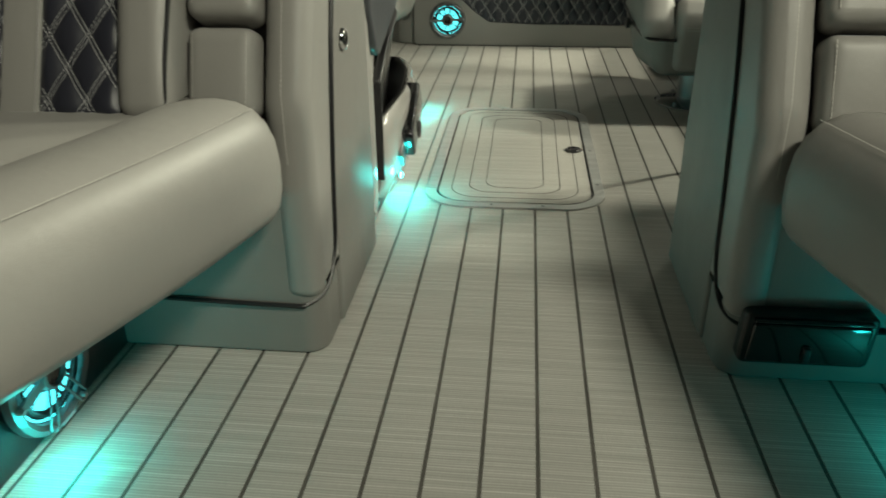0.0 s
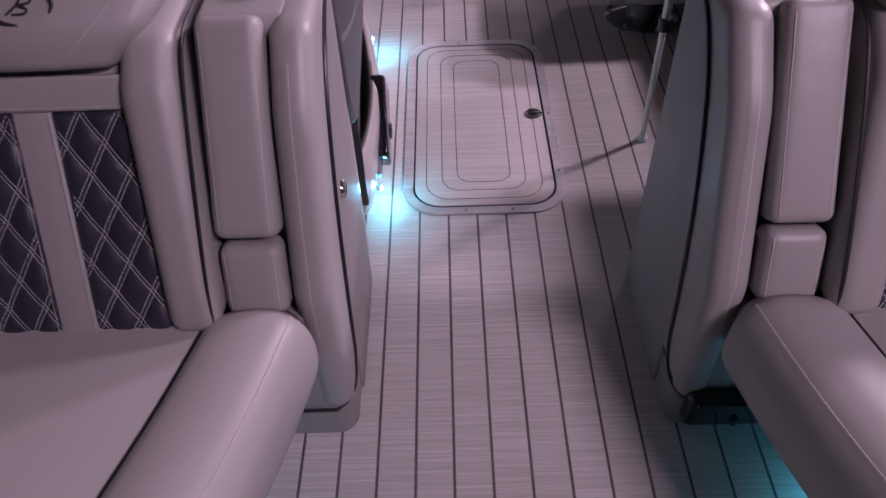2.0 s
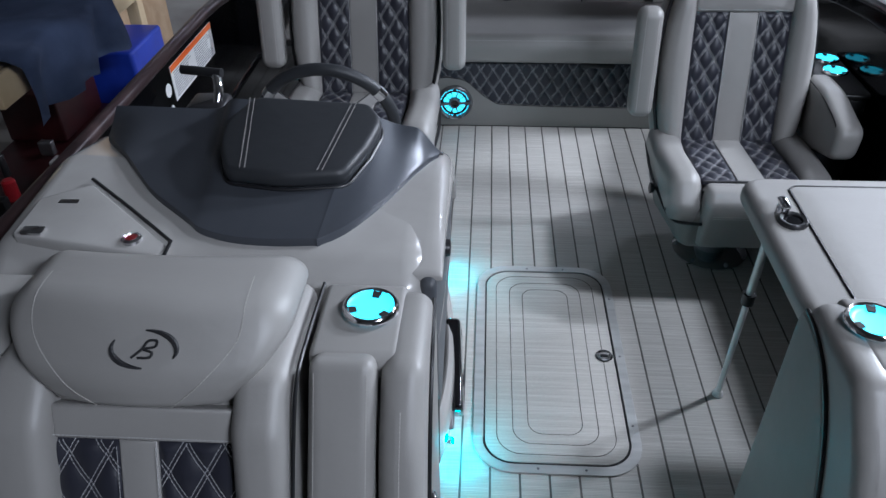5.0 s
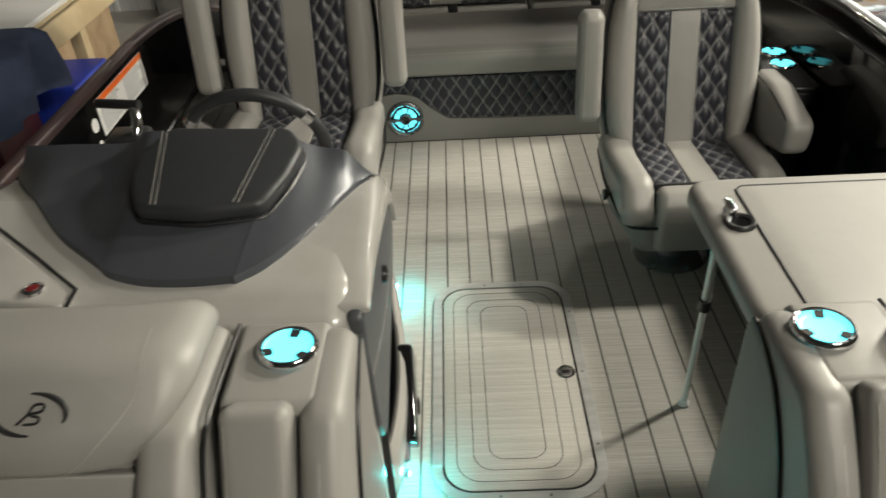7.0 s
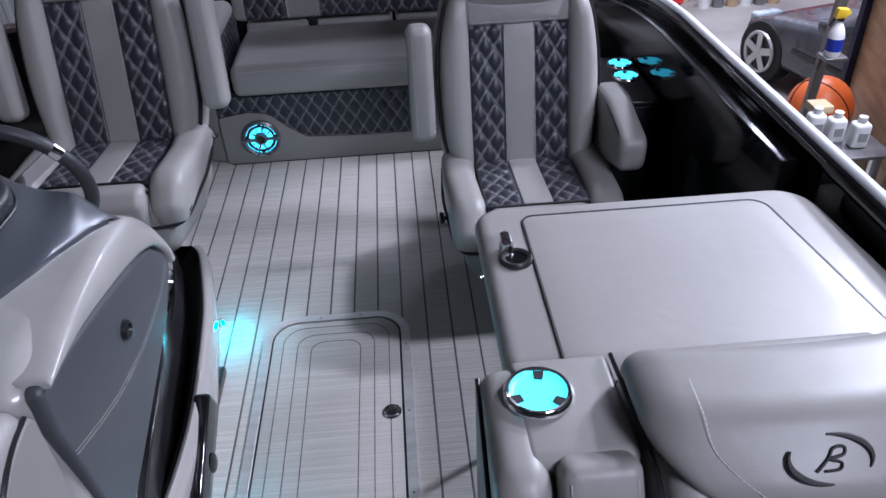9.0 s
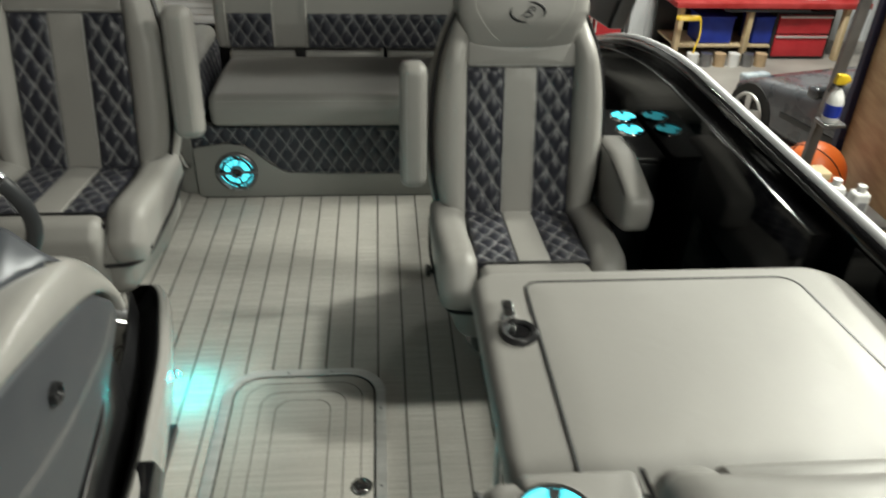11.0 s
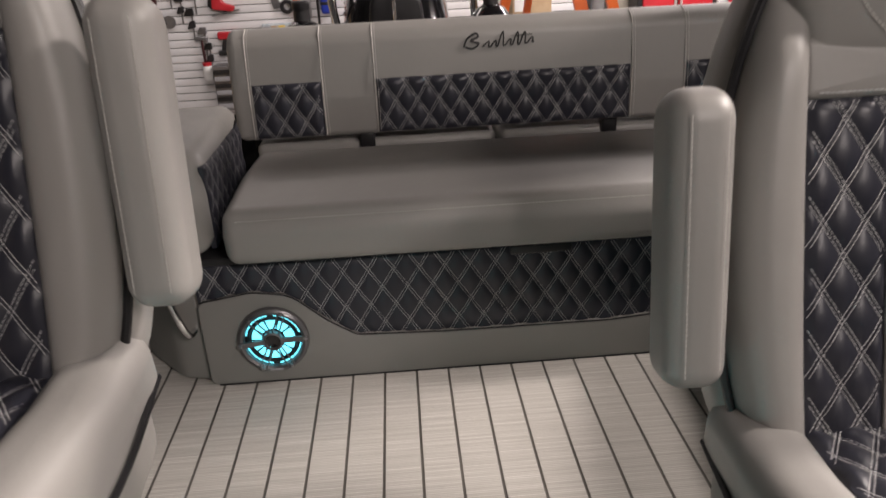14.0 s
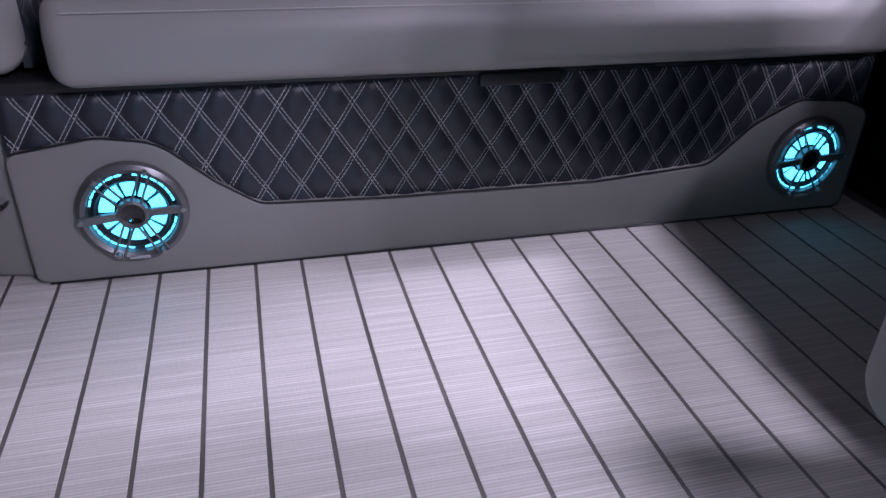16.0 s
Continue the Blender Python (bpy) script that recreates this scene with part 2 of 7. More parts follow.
RUBBER = surface("rubber", (0.015, 0.015, 0.015), (0.025, 0.025, 0.025), 0.75, 0, 200, 0.2)
BARS = surface("grey_print", (0.28, 0.28, 0.30), (0.35, 0.35, 0.36), 0.6, 0, 200, 0.0)
BADGE = surface("black_embroidery", (0.010, 0.010, 0.012), (0.018, 0.018, 0.02), 0.55, 0, 900, 0.4)
CLEAR = surface("clear_case", (0.35, 0.42, 0.48), (0.55, 0.6, 0.62), 0.2, 0, 30, 0.1, big=18)

# ---- building helpers ----
ORIGIN = {}


def thing(name, loc, label, category, group="", kind=""):
    ob = new(name)
    ob.location = loc
    ob.empty_display_size = 0.1
    ORIGIN[ob.name] = Vector(loc)
    return tagged(ob, label, category, group, kind)


def finish(name, bm, mat, smooth=40):
    bmesh.ops.recalc_face_normals(bm, faces=bm.faces)
    me = bpy.data.meshes.new(name)
    bm.to_mesh(me)
    bm.free()
    me.materials.append(mat)
    for p in me.polygons:
        p.use_smooth = True
    me.set_sharp_from_angle(angle=radians(smooth))
    return me


def part(name, bm, mat, parent, label="", smooth=40):
    """One mesh under a thing or a part; the mesh is given in the world's metres."""
    o = ORIGIN[parent.name]
    bmesh.ops.translate(bm, verts=bm.verts, vec=-o)
    ob = new(name, finish(name, bm, mat, smooth))
    ob.parent = parent
    ORIGIN[ob.name] = o
    if label:
        tagged(ob, label)
    if name in ("stitching", "rim_light"):
        tagged(ob, kind="stuff")
    return ob


def solo(name, bm, mat, loc, label, category, group="", kind="", smooth=40):
    """A thing of one mesh."""
    bmesh.ops.translate(bm, verts=bm.verts, vec=-Vector(loc))
    ob = new(name, finish(name, bm, mat, smooth))
    ob.location = loc
    ORIGIN[ob.name] = Vector(loc)
    return tagged(ob, label, category, group, kind)


def rp(pts, r=0.02, seg=5):
    """A polygon with its corners rounded; a third number gives a corner its own radius."""
    out, n = [], len(pts)
    for i, p in enumerate(pts):
        a, b, c = Vector(pts[i - 1][:2]), Vector(p[:2]), Vector(pts[(i + 1) % n][:2])
        rad = p[2] if len(p) > 2 else r
        u, v = (a - b), (c - b)
        lu, lv = u.length, v.length
        u.normalize(), v.normalize()
        ang = u.angle(v) if lu and lv else math.pi
        if rad <= 0 or ang > 3.1:
            out.append(b)
            continue
        d = min(rad / math.tan(ang / 2), lu * 0.48, lv * 0.48)
        rr = d * math.tan(ang / 2)
        mid = (u + v).normalized() * (rr / math.sin(ang / 2))
        ctr = b + mid
        s, e = b + u * d - ctr, b + v * d - ctr
        tot = s.angle(e)
        sgn = 1 if s.x * e.y - s.y * e.x > 0 else -1
        for k in range(seg + 1):
            t = sgn * tot * k / seg
            out.append(ctr + Vector((s.x * math.cos(t) - s.y * math.sin(t), s.x * math.sin(t) + s.y * math.cos(t))))
    return out


def ccw(poly):
    a = sum(p[0] * q[1] - q[0] * p[1] for p, q in zip(poly, poly[1:] + poly[:1]))
    return poly if a > 0 else poly[::-1]


def inset(poly, d):
    n, out = len(poly), []
    for i in range(n):
        a, b, c = Vector(poly[i - 1][:2]), Vector(poly[i][:2]), Vector(poly[(i + 1) % n][:2])
        e1, e2 = (b - a), (c - b)
        if e1.length < 1e-7:
            e1 = e2
        if e2.length < 1e-7:
            e2 = e1
        n1, n2 = Vector((-e1.y, e1.x)).normalized(), Vector((-e2.y, e2.x)).normalized()
        m = n1 + n2
        m = m.normalized() if m.length > 1e-6 else n1
        out.append(b + m * (d / max(0.5, m.dot(n1))))
    return out


AX = {"x": lambda a, b, d: (d, a, b), "y": lambda a, b, d: (a, d, b), "z": lambda a, b, d: (a, b, d)}


def slab(bm, poly, axis, d0, d1, r=0.01, seg=4, dome0=0.0, dome1=0.0, warp=None):
    """A polygon drawn out along an axis, with rounded rims and, if asked, swollen ends."""
    poly = ccw([tuple(p[:2]) for p in poly])
    put = AX[axis]
    r = min(r, abs(d1 - d0) * 0.499)
    loops = []
    cx, cy = sum(p[0] for p in poly) / len(poly), sum(p[1] for p in poly) / len(poly)

    def loop(off, d, sc=1.0):
        pts = inset(poly, off) if off else [Vector(p) for p in poly]
        return [bm.verts.new(put(cx + (p[0] - cx) * sc, cy + (p[1] - cy) * sc, d)) for p in pts]

    for k, sc in ((0, 0.25), (1, 0.55), (2, 0.8)):
        if dome0:
            loops.append(loop(r, d0 - dome0 * (1 - sc * sc), sc))
    for k in range(seg + 1):
        t = math.pi / 2 * k / seg
        loops.append(loop(r * (1 - math.sin(t)), d0 + r * (1 - math.cos(t))))
    for k in range(seg, -1, -1):
        t = math.pi / 2 * k / seg
        loops.append(loop(r * (1 - math.sin(t)), d1 - r * (1 - math.cos(t))))
    for k, sc in ((0, 0.8), (1, 0.55), (2, 0.25)):
        if dome1:
            loops.append(loop(r, d1 + dome1 * (1 - sc * sc), sc))
    n = len(poly)
    for a, b in zip(loops, loops[1:]):
        for i in range(n):
            j = (i + 1) % n
            bm.faces.new((a[i], a[j], b[j], b[i]))
    bm.faces.new(loops[0][::-1])
    bm.faces.new(loops[-1])
    if warp:
        for lp in loops:
            for v in lp:
                v.co = warp(v.co)
    return bm


def box(x0, x1, y0, y1, z0, z1, r=0.008, seg=3, bm=None, dome=0.0):
    bm = bm or bmesh.new()
    rr = min(r, abs(x1 - x0) * 0.45, abs(y1 - y0) * 0.45)
    return slab(bm, rp([(x0, y0), (x1, y0), (x1, y1), (x0, y1)], rr, 3), "z", z0, z1, r, seg, 0, dome)


def tube(bm, pts, r, seg=8, closed=False):
    pts = [Vector(p) for p in pts]
    n = len(pts)
    rings, up = [], None
    for i, p in enumerate(pts):
        a = pts[i - 1] if (i or closed) else p
        b = pts[(i + 1) % n] if (i < n - 1 or closed) else p
        t = (b - a).normalized()
        if up is None:
            up = t.orthogonal().normalized()
        up = (up - t * up.dot(t))
        up = up.normalized() if up.length > 1e-6 else t.orthogonal().normalized()
        w = t.cross(up)
        rad = r(i / max(1, n - 1)) if callable(r) else r
        rings.append([bm.verts.new(p + (up * math.cos(k * math.tau / seg) + w * math.sin(k * math.tau / seg)) * rad) for k in range(seg)])
    pairs = list(zip(rings, rings[1:])) + ([(rings[-1], rings[0])] if closed else [])
    for a, b in pairs:
        for k in range(seg):
            j = (k + 1) % seg
            bm.faces.new((a[k], a[j], b[j], b[k]))
    if not closed:
        bm.faces.new(rings[0][::-1])
        bm.faces.new(rings[-1])
    return bm


def curve_pts(ctrl, n=8):
    """A smooth line through the control points."""
    c = [Vector(p) for p in ctrl]
    out = []
    for i in range(len(c) - 1):
        p0, p1, p2, p3 = c[max(0, i - 1)], c[i], c[i + 1], c[min(len(c) - 1, i + 2)]
        for k in range(n):
            t = k / n
            out.append(0.5 * ((2 * p1) + (p2 - p0) * t + (2 * p0 - 5 * p1 + 4 * p2 - p3) * t * t + (3 * p1 - p0 - 3 * p2 + p3) * t ** 3))
    out.append(c[-1])
    return out


def lathe(bm, prof, m, seg=24, caps=True, ring=False):
    """Turn a profile of (radius, height) round the local z of the pose m."""
    rings = []
    for rad, h in prof:
        rings.append([bm.verts.new(m @ Vector((rad * math.cos(k * math.tau / seg), rad * math.sin(k * math.tau / seg), h))) for k in range(seg)])
    for a, b in zip(rings, rings[1:] + (rings[:1] if ring else [])):
        for k in range(seg):
            j = (k + 1) % seg
            bm.faces.new((a[k], a[j], b[j], b[k]))
    caps = caps and not ring
    if caps and prof[0][0] > 1e-5:
        bm.faces.new(rings[0][::-1])
    if caps and prof[-1][0] > 1e-5:
        bm.faces.new(rings[-1])
    bmesh.ops.remove_doubles(bm, verts=bm.verts, dist=1e-6)
    return bm


def bar(bm, a, b, w, h, up=(0, 0, 1)):
    """A straight bar of w by h from a to b."""
    a, b, up = Vector(a), Vector(b), Vector(up)
    t = (b - a).normalized()
    s = t.cross(up).normalized() * w / 2
    u = s.cross(t).normalized() * h / 2
    v = [bm.verts.new(p + i * s + j * u) for p in (a, b) for i, j in ((-1, -1), (1, -1), (1, 1), (-1, 1))]
    for f in ((3, 2, 1, 0), (4, 5, 6, 7), (0, 1, 5, 4), (1, 2, 6, 5), (2, 3, 7, 6), (3, 0, 4, 7)):
        bm.faces.new([v[i] for i in f])
    return bm


def stitches(bm, pts, normal, length=0.0056, gap=0.0014, width=0.0012, lift=0.0012):
    """A run of thread along a line: short flat dashes just above the surface."""
    pts = [Vector(p) for p in pts]
    s, d, step = 0.0, [0.0], length + gap
    for a, b in zip(pts, pts[1:]):
        s += (b - a).length
        d.append(s)

    def at(x):
        for i in range(len(d) - 1):
            if x <= d[i + 1]:
                f = (x - d[i]) / max(1e-9, d[i + 1] - d[i])
                return pts[i].lerp(pts[i + 1], f)
        return pts[-1]

    x = 0.0
    while x + length < s:
        a, b = at(x), at(x + length)
        nn = normal(a) if callable(normal) else Vector(normal)
        t = (b - a).normalized()
        w = t.cross(nn).normalized() * width / 2
        o, o2 = nn * lift, nn * (lift + 0.0007)
        mid = (a + b) / 2
        v = [bm.verts.new(q) for q in (a + o - w, a + o + w, mid + o2 + w, mid + o2 - w, b + o + w, b + o - w)]
        bm.faces.new((v[0], v[1], v[2], v[3]))
        bm.faces.new((v[3], v[2], v[4], v[5]))
        x += step


def quilt(parent, name, S, U, V, cu=0.055, cv=0.080, puff=0.0095, phase=(0.0, 0.0), step=0.005, label="charcoal diamond-quilted vinyl panel", coarse=False):
    """A diamond-quilted panel on the surface S(u, v) -> point, normal, with twin rows of pale stitching."""
    bm = bmesh.new()
    nu, nv = max(8, int(U / step)), max(8, int(V / step))

    def height(u, v):
        a, b = u / cu + v / cv + phase[0], u / cu - v / cv + phase[1]
        q = abs(math.sin(math.pi * a)) * abs(math.sin(math.pi * b))
        edge = min(1.0, min(u, U - u, v, V - v) / 0.012)
        return puff * (q ** 0.45) * max(0.0, edge)

    def P(u, v, extra=0.0):
        p, n = S(u, v)
        return p + n * (height(u, v) + extra)

    grid = [[bm.verts.new(P(U * i / nu, V * j / nv)) for i in range(nu + 1)] for j in range(nv + 1)]
    for j in range(nv):
        for i in range(nu):
            bm.faces.new((grid[j][i], grid[j][i + 1], grid[j + 1][i + 1], grid[j + 1][i]))
    rim = [grid[0][i] for i in range(nu + 1)] + [grid[j][nu] for j in range(1, nv + 1)] + [grid[nv][i] for i in range(nu - 1, -1, -1)] + [grid[j][0] for j in range(nv - 1, 0, -1)]
    low = []
    nn = S(U / 2, V / 2)[1]
    for v in rim:
        low.append(bm.verts.new(v.co - nn * 0.012))
    for k in range(len(rim)):
        j = (k + 1) % len(rim)
        bm.faces.new((rim[k], rim[j], low[j], low[k]))
    pad = part(name, bm, DARK, parent, label, smooth=60)
    st = bmesh.new()
    sep = 0.058
    for fam in (1, -1):
        ph = phase[0] if fam == 1 else phase[1]
        vals = [u / cu + fam * v / cv + ph for u in (0, U) for v in (0, V)]
        for k in range(math.floor(min(vals)), math.ceil(max(vals)) + 1):
            for dd in (-sep, sep):
                line = []
                m = 40
                for i in range(m + 1):
                    v = V * i / m
                    u = (k + dd - ph - fam * v / cv) * cu
                    if 0.002 <= u <= U - 0.002:
                        line.append((u, v))
                if len(line) > 1:
                    stitches(st, [P(u, v) for u, v in line], nn)
    part("stitching", st, THREAD, pad)
    return pad


def plane(o, u, v):
    """A flat surface for quilt(): origin, unit directions."""
    o, u, v = Vector(o), Vector(u).normalized(), Vector(v).normalized()
    n = u.cross(v).normalized()
    return lambda a, b: (o + u * a + v * b, n)


def badge(parent, c, u, v, s):
    """A script-like mark between two open arcs, as plain dark shapes."""
    c, u, v = Vector(c), Vector(u).normalized(), Vector(v).normalized()
    n = u.cross(v).normalized()
    bm = bmesh.new()
    put = lambda a, b: c + u * (a * s) + v * (b * s) + n * 0.0008
    for off in (0, math.pi):
        pts = [put(0.92 * math.cos(t), 0.52 * math.sin(t)) for t in np.linspace(off - 0.45, off + 1.55, 18)]
        tube(bm, pts, lambda f: 0.0012 + 0.0035 * math.sin(math.pi * min(1, max(0, f))), 6)
    for ctrl in (((-0.34, -0.24), (-0.06, 0.0), (0.10, 0.22), (0.34, 0.24), (0.30, 0.08), (-0.02, 0.0), (0.22, -0.08), (0.16, -0.22), (-0.16, -0.24)),):
        tube(bm, curve_pts([put(a, b) for a, b in ctrl], 6), 0.0020, 6)
    return part("badge", bm, BADGE, parent, "black embroidered emblem of two open arcs")


def pillow(h, r, puff, warp, n=(10, 14, 4)):
    """A padded block: half sizes h, edges rounded by r, upper face swollen, bent by warp."""
    bm = bmesh.new()

    def marks(half, k):
        e = [half - r * f for f in (0.0, 0.25, 0.6)]
        return [-v for v in e] + [(-half + r) + (2 * half - 2 * r) * i / k for i in range(k + 1)] + e[::-1]
    m = [marks(h[i], n[i]) for i in range(3)]
    for ax in range(3):
        a, b = [i for i in range(3) if i != ax]
        for sg in (-1, 1):
            grid = []
            for u in m[a]:
                row = []
                for w in m[b]:
                    p = [0, 0, 0]
                    p[a], p[b], p[ax] = u, w, sg * h[ax]
                    q = [max(-h[i] + r, min(h[i] - r, p[i])) for i in range(3)]
                    v = Vector(q) + (Vector(p) - Vector(q)).normalized() * r
                    if v.z > 0:
                        v.z += puff * max(0, 1 - (v.x / h[0]) ** 2) * max(0, 1 - (v.y / h[1]) ** 2)
                    row.append(bm.verts.new(warp(v)))
                grid.append(row)
            for i in range(len(grid) - 1):
                for j in range(len(grid[0]) - 1):
                    bm.faces.new((grid[i][j], grid[i + 1][j], grid[i + 1][j + 1], grid[i][j + 1]))
    bmesh.ops.remove_doubles(bm, verts=bm.verts, dist=1e-5)
    return bm


def ease(f):
    f = min(1.0, max(0.0, f))
    return f * f * (3 - 2 * f)


# ---- the boat: deck and fences ----
MID = 0.165


deck = thing("floor", (MID, 1.4, 0.0), "beige woven vinyl plank deck with dark lines", "floor", kind="structure")
part("underlay", box(-1.11, 1.41, -1.75, 4.2, -0.06, -0.0006, 0.0004), SEAM, deck, "dark woven lines between planks")

def rail_height(y):
    """The rail runs level, then drops towards the stern."""
    return 0.79 - (0.16 * (y - 2.35) ** 2 + 0.03 * (y - 2.35) if y > 2.35 else 0.0)


for nm, fx, side in (("wall_left", -1.092, 1), ("wall_right", 1.335, -1)):
    w = thing(nm, (fx, 1.2, 0), "gloss black boat fence panel with a rounded top rail", "wall", kind="structure")
    ys = [-1.7, 0.0, 1.2, 2.2] + [2.35 + 0.15 * k for k in range(12)]
    bm = bmesh.new()
    prof = [(-1.7, 0.0), (4.1, 0.0)] + [(y, rail_height(y) - 0.015) for y in reversed(ys + [4.1])]
    slab(bm, prof, "x", fx - 0.015, fx + 0.015, 0.0, 1)
    part("panel", bm, FENCE, w)
    if side < 0:
        bm = bmesh.new()
        slab(bm, [(1.46, 0.001), (3.42, 0.001)] + [(y, rail_height(y) - 0.03) for y in reversed([1.46, 2.2] + [2.35 + 0.15 * k for k in range(8)])], "x", fx - 0.070, fx - 0.016, 0.002, 1)
        part("inner_panel", bm, FENCE, w, "thick gloss black inner skin")
    bm = bmesh.new()
    tube(bm, [(fx, y, rail_height(y) - 0.004) for y in ys + [4.1]], 0.021, 10)
    part("top_rail", bm, GLOSSB if side < 0 else RAILL, w, "gloss black rail" if side < 0 else "dark rail")
    if side < 0:
        bm = bmesh.new()
        tube(bm, [(fx + 0.012, y, rail_height(y) + 0.008) for y in ys + [4.1]], 0.018, 10)
        part("rail_strip", bm, RAILR, w, "pale anodised strip")
    for z in (0.05, 0.42):
        bm = bmesh.new()
        tube(bm, [(fx + side * 0.018, y, z) for y in (-1.68, 0.4, 2.9 if side > 0 else 1.45)], 0.009, 6)
        part("panel_rib", bm, GLOSSB, w)
solo("wall_bow", box(-1.09, 1.33, -1.74, -1.70, 0.0, 0.78, 0.01), FENCE, (MID, -1.72, 0), "gloss black boat fence panel at the bow", "wall", kind="structure")
solo("wall_stern", box(-0.75, 1.08, 4.10, 4.14, 0.0, 0.45, 0.01), FENCE, (MID, 4.12, 0), "black panel at the stern", "wall", kind="structure")


def rrect(x0, x1, y0, y1, r, seg=8):
    return rp([(x0, y0), (x1, y0), (x1, y1), (x0, y1)], r, seg)


def ring_strip(bm, outer, inner, z0, z1):
    n = len(outer)
    vo = [[bm.verts.new((p[0], p[1], z)) for p in poly] for poly, z in ((outer, z0), (outer, z1), (inner, z1), (inner, z0))]
    for a, b in zip(vo, vo[1:] + vo[:1]):
        for i in range(n):
            j = (i + 1) % n
            bm.faces.new((a[i], a[j], b[j], b[i]))
    return bm


hatch = thing("floor_hatch", (0.145, 1.5, 0.0), "beige vinyl deck hatch in a rounded aluminium frame", "hatch")
part("frame", ring_strip(bmesh.new(), rrect(-0.09, 0.382, 1.045, 1.955, 0.11), rrect(-0.062, 0.354, 1.073, 1.927, 0.085), -0.002, 0.0045), ALU, hatch, "aluminium hatch frame")
part("gap", slab(bmesh.new(), rrect(-0.061, 0.353, 1.074, 1.926, 0.084), "z", -0.004, 0.0012, 0.0005, 1), PIPE, hatch)
part("lid", slab(bmesh.new(), rrect(-0.055, 0.347, 1.08, 1.92, 0.08), "z", 0.0, 0.0042, 0.0015, 2), LIDV, hatch, "woven vinyl lid")
part("hinge", box(-0.089, -0.06, 1.16, 1.84, 0.0046, 0.0065, 0.001, 1), ALU, hatch)
for d in (0.032, 0.078, 0.122):
    o = rrect(-0.055 + d, 0.347 - d, 1.08 + d * 0.8, 1.92 - d * 0.8, max(0.02, 0.08 - d * 0.3))
    part("groove", ring_strip(bmesh.new(), o, inset(ccw([tuple(p) for p in o]), 0.0024), 0.003, 0.0046), SEAM, hatch)
latch = part("latch", lathe(bmesh.new(), [(0.0, 0.004), (0.026, 0.0045), (0.0275, 0.007), (0.024, 0.0095), (0.019, 0.0085), (0.0175, 0.006), (0.0, 0.006)], pose(0.318, 1.5, 0), 24), CHROME, hatch, "round chrome turn latch")
part("slot", slab(bmesh.new(), rrect(0.306, 0.330, 1.494, 1.506, 0.005, 4), "z", 0.006, 0.0078, 0.0008, 1), BLACKP, latch)
for sx, sy in ((-0.075, 1.25), (-0.075, 1.72), (0.367, 1.22), (0.367, 1.5), (0.367, 1.78), (0.09, 1.06), (0.22, 1.06), (0.09, 1.94), (0.22, 1.94)):
    part("screw", lathe(bmesh.new(), [(0.0, 0.0062), (0.003, 0.006), (0.0042, 0.0046)], pose(sx, sy, 0), 8), STEEL, hatch)


